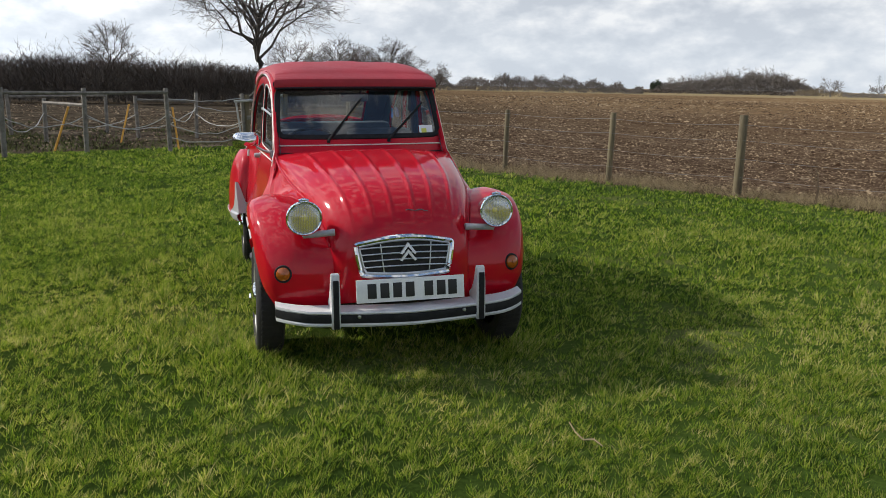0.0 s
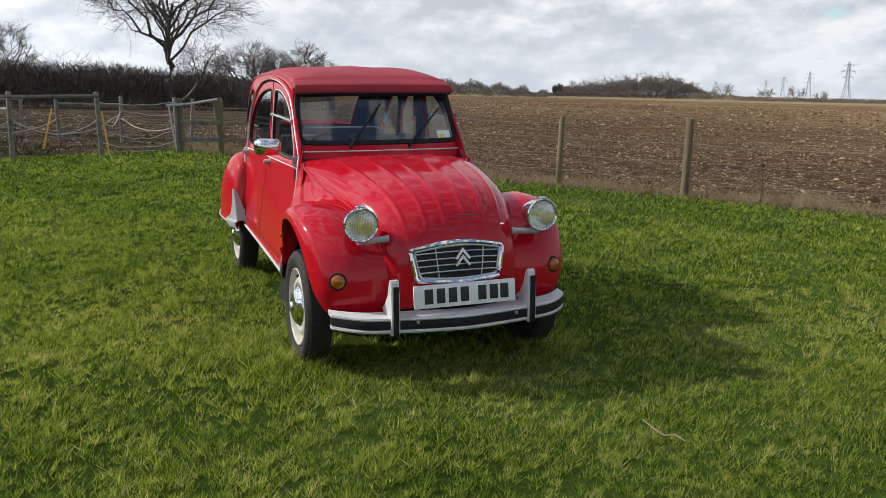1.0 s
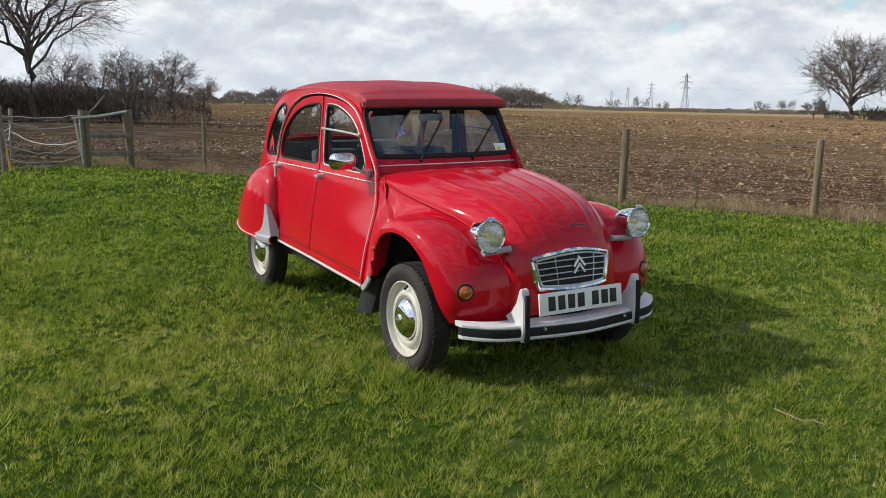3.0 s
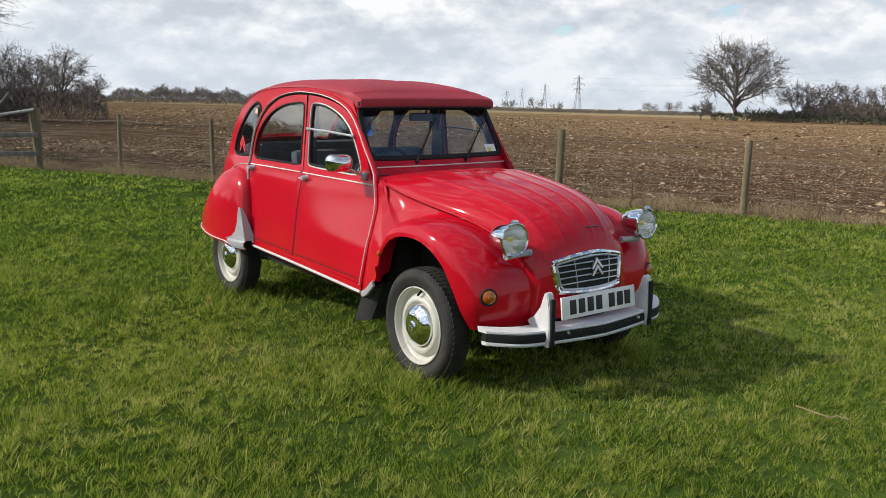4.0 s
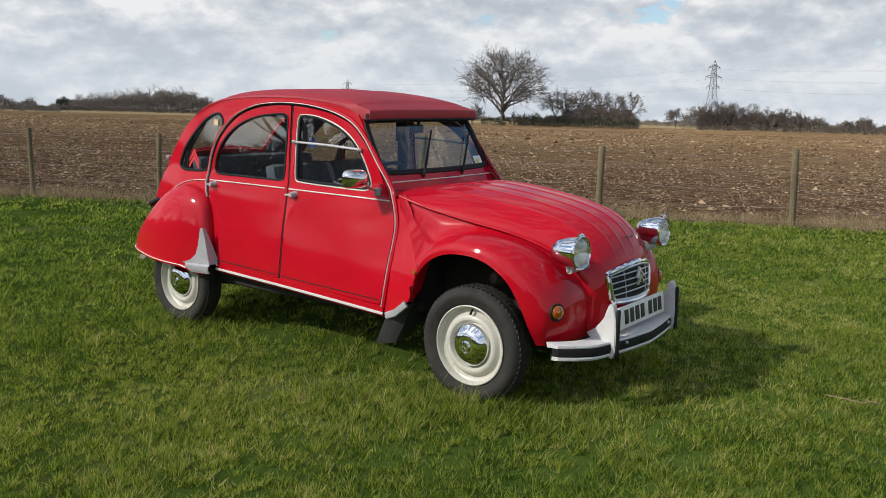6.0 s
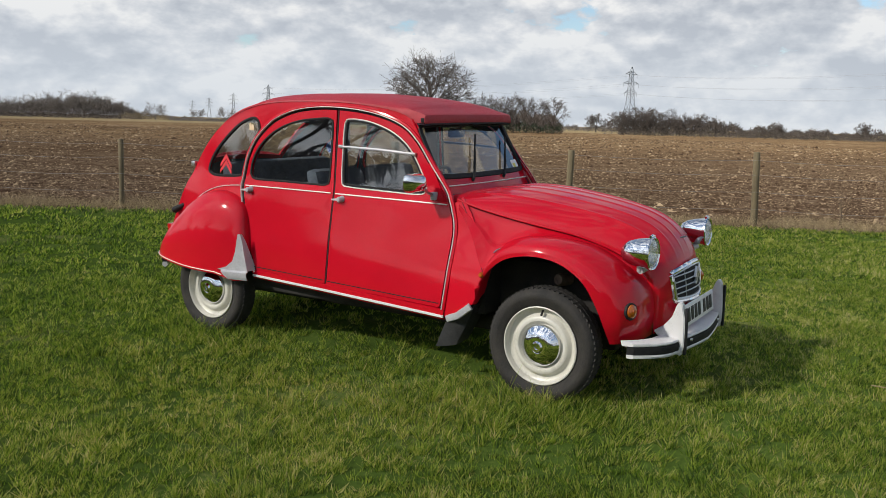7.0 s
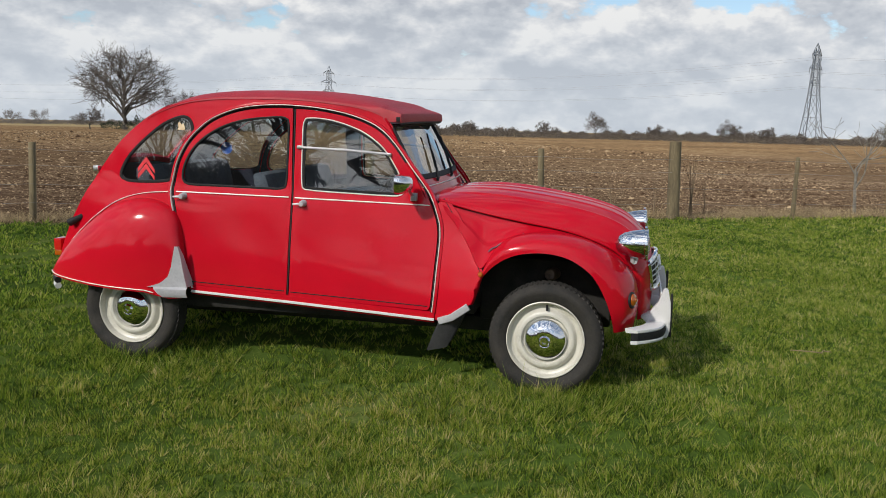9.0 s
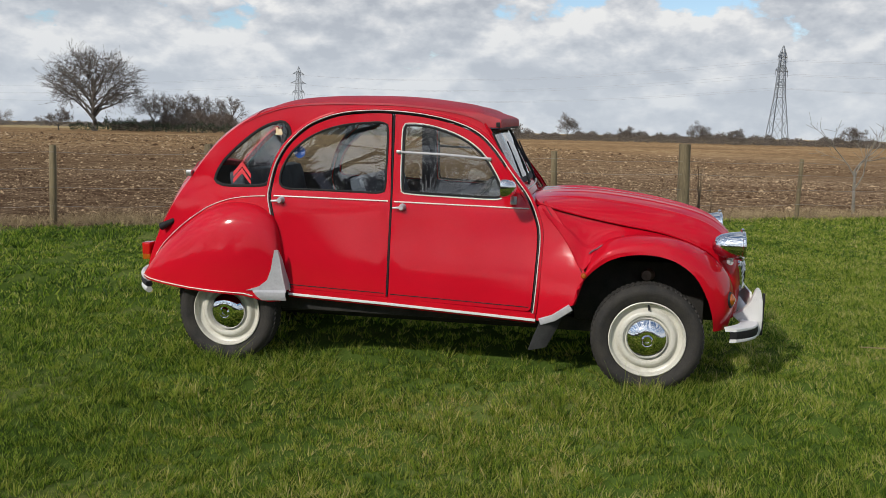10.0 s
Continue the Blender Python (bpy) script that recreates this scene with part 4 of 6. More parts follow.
def build_lines():
    c = thing("power_lines", "thin dark power lines strung between pylons", "power line")
    first = (PYLONS[0][0][0] - 115, PYLONS[0][0][1] - 200)
    nodes = [(first, 27.5)] + PYLONS
    for (p, h), (q, g) in zip(nodes, nodes[1:4]):
        d = Vector((q[0] - p[0], q[1] - p[1])).normalized()
        n = Vector((-d.y, d.x))
        for f, reach in ((0.55, 0.13), (0.69, 0.165), (0.83, 0.12)):
            for s in (-1, 1):
                pts = []
                for k in range(17):
                    t = k / 16
                    o = n * s * (h + (g - h) * t) * reach
                    pts.append((p[0] + (q[0] - p[0]) * t + o.x, p[1] + (q[1] - p[1]) * t + o.y, (h + (g - h) * t) * f - 4 * 4.0 * t * (1 - t)))
                part("wire", tube(bmesh.new(), pts, 0.030, 3), M["wire_far"], c)
    return c


build_lines()

# near saplings and stalks by the strainer post
def stalks(name, label, at, height, n, seed, r):
    t = thing(name, label, "shrub", at)
    rng = random.Random(seed)
    for k in range(n):
        a = rng.uniform(0, math.tau)
        lean = rng.uniform(0.05, 0.35)
        pts = [(0.05 * math.cos(a), 0.05 * math.sin(a), -0.02)]
        for q in (0.35, 0.7, 1.0):
            pts.append((math.cos(a) * lean * q * q * height, math.sin(a) * lean * q * q * height, height * q * rng.uniform(0.85, 1.05)))
        bm = tube(bmesh.new(), pts, [r, r * 0.8, r * 0.5, r * 0.25], 4)
        part("stem", bm, M["weed"], t)
    return t


for s, o, h, n in ((5.35, 0.25, 0.75, 5), (5.95, 0.1, 0.95, 7), (6.35, 0.3, 0.6, 4), (4.6, 0.3, 0.6, 4), (1.6, 0.3, 0.5, 4), (-0.9, 0.25, 0.55, 5)):
    x, y = fence_at(s, o)
    stalks("dead_shrub", "leafless brown shrub stems by the fence", (x, y, 0), h, n, int(s * 10) + 60, 0.008)
sap = fence_at(9.5, 0.35)
tree("thin bare sapling at the fence", (*sap, 0), 1.85, 140, 0.45, 0.030, 3, 0.45, "wood_grey", limbs=4, kids=3)
# trees and a hedge behind the walk, which the windows mirror
round_tree("bare tree standing behind the lawn", (-15.8, 6.2, 0), 7.5, 4.6, 150, 0.20, thin=0.0055, limbs=15, kids=7, twigs=5, low=0.10, fork=0.2)
round_tree("bare tree standing behind the lawn", (-14.5, 13.0, 0), 8.5, 4.6, 152, 0.20, thin=0.0055, limbs=15, kids=7, twigs=5, low=0.12, fork=0.2)
round_tree("bare tree standing behind the lawn", (-12.0, 23.0, 0), 8.5, 4.6, 153, 0.20, thin=0.0055, limbs=13, kids=7, twigs=4, low=0.12, fork=0.2)
tree("bare tree standing behind the lawn", (-21.0, -1.0, 0), 8.0, 151, 1.0, 0.22, 4, 0.3, limbs=6)
thicket("back_hedge", "tall dark hedge behind the lawn", "hedge", [(-20, -22, 3.2), (-22, -6, 3.0), (-21, 8, 3.4), (-18, 22, 3.2), (-13, 32, 3.0)], 2.6, 1.0, M["hedge_twig"], 420, 29, 0.05, 0.35)

# ---- the car: x to its left, y to its rear, front axle at y = 0 ----
from mathutils import geometry


def spline(pts, n):
    """n points, evenly spaced along a smooth curve through pts."""
    p = np.array(pts, float)
    q = np.vstack([2 * p[0] - p[1], p, 2 * p[-1] - p[-2]])
    out = []
    for i in range(len(p) - 1):
        a, b, c, d = q[i:i + 4]
        for t in np.linspace(0, 1, 24, endpoint=False):
            out.append(0.5 * (2 * b + (c - a) * t + (2 * a - 5 * b + 4 * c - d) * t * t + (3 * b - a - 3 * c + d) * t ** 3))
    out = np.array(out + [p[-1]])
    s = np.r_[0, np.cumsum(np.linalg.norm(np.diff(out, axis=0), axis=1))]
    w = np.linspace(0, s[-1], n)
    return np.stack([np.interp(w, s, out[:, k]) for k in range(p.shape[1])], -1)


def curve_at(pts, us):
    """A smooth curve through pts, read at parameters us of 0..1 spread evenly over the points."""
    p = np.array(pts, float)
    q = np.vstack([2 * p[0] - p[1], p, 2 * p[-1] - p[-2]])
    out = []
    for u in us:
        g = min(max(u, 0), 1) * (len(p) - 1)
        i = min(int(g), len(p) - 2)
        t = g - i
        a, b, c, d = q[i:i + 4]
        out.append(0.5 * (2 * b + (c - a) * t + (2 * a - 5 * b + 4 * c - d) * t * t + (3 * b - a - 3 * c + d) * t ** 3))
    return np.array(out)


def offset(poly, d):
    """A polyline moved d to the left of its run."""
    p = np.array(poly, float)
    g = np.gradient(p, axis=0)
    n = np.stack([-g[:, 1], g[:, 0]], -1)
    return p + d * n / np.linalg.norm(n, axis=1)[:, None]


def loop_spline(pts, n):
    k = 3
    pts = list(pts)
    ext = pts[-k:] + pts + pts[:k]
    dense = spline(ext, 900)
    a = np.argmin(np.linalg.norm(dense[:450] - np.array(pts[0]), axis=1))
    b = 450 + np.argmin(np.linalg.norm(dense[450:] - np.array(pts[0]), axis=1))
    seg = dense[a:b]
    s = np.r_[0, np.cumsum(np.linalg.norm(np.diff(np.vstack([seg, seg[:1]]), axis=0), axis=1))]
    w = np.linspace(0, s[-1], n, endpoint=False)
    closed = np.vstack([seg, seg[:1]])
    return np.stack([np.interp(w, s, closed[:, j]) for j in range(2)], -1)


def round_rect(cx, cz, hw, hh, r, n=6):
    out = []
    for sx, sz, a0 in ((1, 1, 0), (-1, 1, 90), (-1, -1, 180), (1, -1, 270)):
        for k in range(n + 1):
            a = radians(a0 + 90 * k / n)
            out.append((cx + sx * (hw - r) + r * math.cos(a), cz + sz * (hh - r) + r * math.sin(a)))
    return np.array(out)


def inside(poly, x, y):
    p = np.array(poly)
    x0, y0 = p[:, 0], p[:, 1]
    x1, y1 = np.roll(x0, -1), np.roll(y0, -1)
    c = ((y0 > y) != (y1 > y)) & (x < (x1 - x0) * (y - y0) / (y1 - y0 + 1e-12) + x0)
    return c.sum() % 2 == 1


def near(poly, x, y):
    return np.min(np.hypot(np.array(poly)[:, 0] - x, np.array(poly)[:, 1] - y))


def panel(outline, holes, place3, thick=0.006, grid=0.045, fold=True):
    """A sheet cut to an outline with holes, in a flat chart, and laid on a curved surface by place3(a, b)."""
    pts, edges = [], []
    for ring in [outline] + list(holes):
        k = len(pts)
        pts += [Vector((float(a), float(b))) for a, b in ring]
        edges += [(k + i, k + (i + 1) % len(ring)) for i in range(len(ring))]
    o = np.array(outline)
    lo, hi = o.min(0), o.max(0)
    rings = [outline] + list(holes)
    for a in np.arange(lo[0] + grid / 2, hi[0], grid):
        for b in np.arange(lo[1] + grid / 2, hi[1], grid):
            if inside(outline, a, b) and not any(inside(h, a, b) for h in holes) and min(near(r, a, b) for r in rings) > grid * 0.4:
                pts.append(Vector((a, b)))
    vs, _, fs, _, _, _ = geometry.delaunay_2d_cdt(pts, edges, [], 0, 1e-5)
    keep = []
    for f in fs:
        c = sum((vs[i] for i in f), Vector((0, 0))) / len(f)
        if inside(outline, c.x, c.y) and not any(inside(h, c.x, c.y) for h in holes):
            keep.append(f)
    bm = bmesh.new()
    made = [bm.verts.new(place3(v.x, v.y)) for v in vs]
    for f in keep:
        try:
            bm.faces.new([made[i] for i in f])
        except ValueError:
            pass
    bmesh.ops.delete(bm, geom=[v for v in bm.verts if not v.link_faces], context="VERTS")
    bmesh.ops.recalc_face_normals(bm, faces=bm.faces)
    return bm


def outward(bm, way):
    """Turn the sheet so that its faces look along way on the whole."""
    bm.normal_update()
    if sum((f.normal * f.calc_area() for f in bm.faces), Vector()).dot(Vector(way)) < 0:
        bmesh.ops.reverse_faces(bm, faces=bm.faces)
    return bm


def thicken(bm, t):
    bm.normal_update()
    bmesh.ops.solidify(bm, geom=list(bm.faces), thickness=t)
    bmesh.ops.recalc_face_normals(bm, faces=bm.faces)
    return bm


def loft(rows, closed=False, keep=None):
    bm = bmesh.new()
    g = [[bm.verts.new(tuple(map(float, p))) for p in r] for r in rows]
    for i in range(len(g) - 1):
        n = len(g[i])
        for k in range(n if closed else n - 1):
            if keep is None or keep(i, k):
                bm.faces.new((g[i][k], g[i][(k + 1) % n], g[i + 1][(k + 1) % n], g[i + 1][k]))
    bmesh.ops.delete(bm, geom=[v for v in bm.verts if not v.link_faces], context="VERTS")
    return bm


def mirrored(bm):
    b2 = bm.copy()
    for v in b2.verts:
        v.co.x = -v.co.x
    bmesh.ops.reverse_faces(b2, faces=b2.faces)
    return b2


def lathe(profile, centre, axis, n=48, up=(0, 0, 1)):
    """Turn (radius, along) pairs round an axis."""
    ax = Vector(axis).normalized()
    u = ax.cross(Vector(up) if abs(ax.z) < 0.9 else Vector((1, 0, 0))).normalized()
    v = ax.cross(u)
    rows = []
    for r, h in profile:
        rows.append([tuple(Vector(centre) + ax * h + r * (math.cos(a) * u + math.sin(a) * v)) for a in [k * math.tau / n for k in range(n)]])
    bm = loft(rows, True)
    bmesh.ops.remove_doubles(bm, verts=bm.verts, dist=1e-5)
    bmesh.ops.recalc_face_normals(bm, faces=bm.faces)
    return bm


def strip_bar(pts, width, height, normals=None):
    """A flat raised moulding along 3D pts; width lies in the surface, height stands off it along -x or +x."""
    bm = bmesh.new()
    pts = [Vector(p) for p in pts]
    rings = []
    for i, p in enumerate(pts):
        d = (pts[min(i + 1, len(pts) - 1)] - pts[max(i - 1, 0)]).normalized()
        nrm = Vector(normals[i]) if normals is not None else Vector((math.copysign(1, p.x), 0, 0))
        s = d.cross(nrm).normalized()
        rings.append([bm.verts.new(p + s * a * width / 2 + nrm * b * height) for a, b in ((-1, -0.3), (-0.8, 0.75), (0, 1), (0.8, 0.75), (1, -0.3))])
    for r, q in zip(rings, rings[1:]):
        for k in range(4):
            bm.faces.new((r[k], r[k + 1], q[k + 1], q[k]))
    bm.faces.new(rings[0])
    bm.faces.new(rings[-1][::-1])
    bmesh.ops.recalc_face_normals(bm, faces=bm.faces)
    return bm


def join(*bms):
    out = bmesh.new()
    for b in bms:
        me = bpy.data.meshes.new("tmp")
        b.to_mesh(me)
        b.free()
        out.from_mesh(me)
        bpy.data.meshes.remove(me)
    return out


def rows_of(text):
    """Pairs or triples written as 'a,b a,b ...'."""
    return [tuple(map(float, w.split(","))) for w in text.split()]


car = thing("car", "small red saloon car with cloth roof parked on grass", "car")
car.matrix_basis = Matrix.Translation((0.025, 0, 0)) @ Matrix.Diagonal((1.038, 1, 1, 1))
LEAN = Matrix.Translation((-0.66, 0, 0.3)) @ Matrix.Rotation(radians(-1.15), 4, "Y") @ Matrix.Translation((0.66, 0, -0.3))


def cp(name, bm, mat, parent=None, label="", smooth=True, lean=True):
    ob = part(name, bm, M[mat], parent or car, label, smooth)
    if lean and (parent is None or parent == car):
        ob.matrix_basis = LEAN
    return ob


def half_width(y, z):
    """Half the body's width at the doors and quarters."""
    w = np.interp(z, (0.33, 0.60, 0.90, 0.97, 1.005, 1.2, 1.45, 1.55), (0.635, 0.626, 0.594, 0.581, 0.568, 0.553, 0.528, 0.505))
    if y > 2.05:
        w -= 0.15 * (y - 2.05) ** 2 + 0.02 * max(y - 2.6, 0)
    # the cabin narrows towards the front, most of all above the sills
    rise = min(max((z - 0.30) / 0.66, 0), 1)
    w -= 0.050 * max(2.08 - y, 0) * rise * rise * (3 - 2 * rise)
    return float(w)


def on_side(y, z, out=0.0):
    return (-(half_width(y, z) + out), y, z)


# --- side sheets -------------------------------------------------------------
# the drip moulding: from the front of the sill, over the doors, to the rear of the sill
GUTTER = spline(rows_of("0.618,0.384 0.612,0.454 0.604,0.612 0.600,0.80 0.626,0.908 0.678,1.014 0.775,1.139 0.873,1.268 0.970,1.354 1.100,1.408 1.258,1.442 1.420,1.458 1.585,1.460 1.752,1.441 1.885,1.397 1.970,1.345 2.056,1.26 2.118,1.155 2.150,1.041 2.158,0.959 2.122,0.801 2.100,0.671 2.052,0.52 2.010,0.43"), 150)
EDGE = rows_of("0.640,0.985 0.700,1.058 0.762,1.135 0.842,1.276 0.912,1.392 0.985,1.440 1.12,1.474 1.31,1.496 1.48,1.506 1.78,1.506 1.985,1.493 2.12,1.468 2.26,1.420 2.37,1.357 2.475,1.278 2.55,1.205 2.66,1.075 2.79,0.90 2.905,0.70 2.975,0.52 2.99,0.44")
EDGE_D = spline(EDGE, 130)
DOOR = offset(GUTTER, -0.013)
QUARTER = loop_spline(rows_of("2.512,1.045 2.486,1.112 2.428,1.185 2.32,1.279 2.215,1.352 2.115,1.388 2.068,1.378 2.045,1.333 2.058,1.265 2.115,1.171 2.150,1.089 2.175,1.037 2.25,1.020 2.425,1.014 2.482,1.023"), 64)
WIN_R = loop_spline(rows_of("2.083,1.022 2.098,1.05 2.085,1.123 2.033,1.215 1.945,1.294 1.842,1.347 1.722,1.380 1.59,1.395 1.505,1.396 1.477,1.362 1.478,1.142 1.484,1.03 1.51,1.005 1.615,1.004 1.85,1.008 2.04,1.010"), 72)
WIN_F = loop_spline(rows_of("1.388,1.375 1.35,1.397 1.23,1.387 1.10,1.349 1.003,1.299 0.922,1.229 0.855,1.129 0.811,1.040 0.818,1.000 0.866,0.987 1.088,0.992 1.35,1.003 1.389,1.03 1.393,1.238"), 72)


def build_side():
    """Right-hand sheets; the left ones are their mirror images."""
    top = [p for p in EDGE_D]
    body = np.array(list(top) + [(2.98, 0.43), (2.6, 0.42), (2.2, 0.42)] + list(GUTTER[::-1][8:-40]))
    # the quarter and cant rail, up to the pillar foot
    sheet = outward(panel(body, [QUARTER], lambda a, b: on_side(a, b)), (-1, 0, 0))
    fd = np.array([p for p in DOOR if p[0] <= 1.437 and p[1] > 0.392])
    front = np.array(list(fd) + [(1.437, 1.0), (1.434, 0.7), (1.433, 0.421), (1.2, 0.411), (0.9, 0.400), (0.64, 0.391)])
    rd = np.array([p for p in DOOR if p[0] >= 1.449 and p[1] > 0.446])
    rear = np.array(list(rd) + [(2.0, 0.446), (1.7, 0.433), (1.449, 0.424), (1.448, 0.7), (1.449, 1.0)])
    f = outward(panel(front, [WIN_F], lambda a, b: on_side(a, b, 0.004)), (-1, 0, 0))
    r = outward(panel(rear, [WIN_R], lambda a, b: on_side(a, b, 0.004)), (-1, 0, 0))
    return sheet, f, r


def window_ring(loop, width, out, mat, parent, lean=False, flip=1, name="seal"):
    pts = [on_side(a, b, out) for a, b in loop]
    pts.append(pts[0])
    pts.append(pts[1])
    pts = [(p[0] * flip, p[1], p[2]) for p in pts]
    bm = strip_bar(pts, width, 0.006)
    return cp(name, bm, mat, parent, lean=lean)


def glass_pane(loop, out, name, parent, flip=1):
    bm = outward(panel(loop, [], lambda a, b: on_side(a, b, out), grid=0.12), (-1, 0, 0))
    if flip < 0:
        bm = mirrored(bm)
    ob = cp(name, bm, "glass", parent)
    ob.visible_shadow = False
    return ob


sheet, f_door, r_door = build_side()
for flip in (1, -1):
    def take(bm):
        return bm.copy() if flip > 0 else mirrored(bm)

    def inner_sheet_of(bm, inset, parent):
        """The dark trim inside a door or quarter."""
        bmesh.ops.translate(bm, vec=(inset * flip, 0, 0), verts=bm.verts)
        return cp("inner_trim", bm, "navy", parent, "dark inner trim")

    body_side = cp("body_side", thicken(take(sheet), 0.012), "paint")
    window_ring(QUARTER, 0.018, 0.0, "black", body_side, flip=flip)
    glass_pane(QUARTER, -0.004, "quarter_glass", body_side, flip)
    inner_sheet_of(take(sheet), 0.020, body_side)
    fdoor = cp("front_door", thicken(take(f_door), 0.02), "paint")
    window_ring(WIN_F, 0.007, 0.004, "stripe", fdoor, flip=flip, name="window_trim")
    window_ring(offset(WIN_F, 0.012), 0.012, 0.001, "black", fdoor, flip=flip)
    glass_pane(WIN_F, -0.004, "window_glass", fdoor, flip)
    inner_sheet_of(take(f_door), 0.030, fdoor)
    rdoor = cp("rear_door", thicken(take(r_door), 0.02), "paint")
    window_ring(WIN_R, 0.013, 0.003, "black", rdoor, flip=flip)
    glass_pane(WIN_R, -0.004, "window_glass", rdoor, flip)
    inner_sheet_of(take(r_door), 0.030, rdoor)

    def side_strip(pts, width, height, mat, name, parent=None, out=0.006):
        p = [on_side(a, b, out) for a, b in pts]
        return cp(name, strip_bar([(q[0] * flip, q[1], q[2]) for q in p], width, height), mat, parent)

    # drip moulding: a dark gap, the red channel and its pale bead
    side_strip(offset(GUTTER, -0.004), 0.009, 0.003, "black", "door_gap", out=0.001)
    side_strip(offset(GUTTER, 0.012), 0.022, 0.013, "paint", "drip_channel", out=0.0)
    side_strip(offset(GUTTER, 0.004), 0.0062, 0.009, "stripe", "drip_moulding", out=0.008)
    side_strip([(1.443, 0.425), (1.442, 0.7), (1.443, 1.0), (1.443, 1.2), (1.443, 1.445)], 0.008, 0.003, "black", "door_gap", out=0.0)
    # belt strips on the doors
    side_strip([(1.425, 0.958), (1.2, 0.954), (0.9, 0.949), (0.665, 0.944)], 0.0070, 0.005, "stripe", "belt_strip", fdoor)
    side_strip([(2.128, 0.968), (1.9, 0.966), (1.46, 0.960)], 0.0070, 0.005, "stripe", "belt_strip", rdoor)
    # crease under the window and the pressed lower edge of the doors
    side_strip([(1.425, 0.440), (1.0, 0.425), (0.64, 0.412)], 0.006, 0.003, "black", "door_seam", fdoor, 0.003)
    side_strip([(2.02, 0.463), (1.46, 0.443)], 0.006, 0.003, "black", "door_seam", rdoor, 0.003)
    # the bar across the front window, where the halves meet
    bar = [on_side(1.40, 1.236, 0.010), on_side(1.15, 1.228, 0.014), on_side(0.905, 1.212, 0.010)]
    cp("window_bar", tube(bmesh.new(), [(x * flip, y, z) for x, y, z in bar], 0.007, 8), "silver", fdoor)
    for y, z in ((1.408, 1.237), (0.898, 1.21)):
        x, _, _ = on_side(y, z, 0.012)
        cp("window_catch", box(bmesh.new(), (x * flip - 0.008, y - 0.012, z - 0.009), (x * flip + 0.008, y + 0.012, z + 0.009), 0.003), "alu", fdoor)
    # sill: red rail, pale strip
    sill = [(0.60, 0.357), (0.9, 0.372), (1.45, 0.398), (2.02, 0.421)]
    rail = []
    for y, z in sill:
        w = half_width(y, z)
        rail.append([(-(w - 0.10) * flip, y, z - 0.045), (-(w + 0.002) * flip, y, z - 0.030), (-(w + 0.010) * flip, y, z - 0.01), (-(w + 0.006) * flip, y, z + 0.022), (-(w - 0.03) * flip, y, z + 0.035)])
    b = loft(rail)
    bmesh.ops.recalc_face_normals(b, faces=b.faces)
    srail = cp("sill", outward(b, (-flip, 0, 0)), "paint")
    side_strip([(y, z - 0.012) for y, z in sill], 0.015, 0.007, "white", "sill_strip", srail, out=0.010)
    # handles
    for door, y, z in ((fdoor, 1.375, 0.928), (rdoor, 2.082, 0.944)):
        x = on_side(y, z)[0]
        h = lathe([(0.0, 0.042), (0.012, 0.041), (0.017, 0.030), (0.016, 0.012), (0.021, 0.004), (0.022, 0.0)], (x * flip, y, z), (-flip, 0, 0), 16)
        grip = tube(bmesh.new(), [((x - 0.028) * flip, y, z), ((x - 0.034) * flip, y + 0.022, z - 0.001), ((x - 0.032) * flip, y + 0.052, z - 0.003)], [0.008, 0.007, 0.005], 8)
        cp("door_handle", join(h, grip), "silver", door, "bright metal door handle")

# --- roof and back -----------------------------------------------------------
def over_roof(i0, i1, lift, n_u=40, crown=0.045, wide=1.0, tail=0.11):
    rows = []
    for k in range(i0, i1):
        y, z = EDGE_D[k]
        a = EDGE_D[min(k + 1, len(EDGE_D) - 1)] - EDGE_D[max(k - 1, 0)]
        nrm = np.array((-a[1], a[0])) / np.hypot(*a)
        if nrm[1] < 0 and nrm[0] < 0:
            nrm = -nrm
        slope = min(max((y - 2.1) / 0.6, 0), 1)
        c = crown + (tail - crown) * slope ** 1.2
        w = half_width(y, z) * wide
        row = []
        for u in np.linspace(-1, 1, n_u + 1):
            q = (1 - abs(u) ** (2.6 + 1.0 * (1 - slope))) * c + lift
            row.append((w * u, y + nrm[0] * q, z + nrm[1] * q))
        rows.append(row)
    return rows


def edge_index(y):
    return int(np.argmin(abs(EDGE_D[:, 0] - y) + (EDGE_D[:, 1] < 0.9)))


I_HEAD, I_TAIL = edge_index(0.93), edge_index(2.30)
rows = over_roof(I_TAIL - 2, len(EDGE_D), 0.0)


def not_window(i, k):
    z, u = rows[i][0][2], abs(k - 19.5) / 20
    return not (1.06 < z < 1.33 and u < 0.66)


back = outward(loft(rows, keep=not_window), (0, 1, 0.5))
back_panel = cp("back_panel", thicken(back, 0.012), "paint")
pane = outward(loft(rows, keep=lambda i, k: not not_window(i, k)), (0, 1, 0.5))
rear_glass = cp("rear_window", pane, "glass", back_panel)
rear_glass.visible_shadow = False
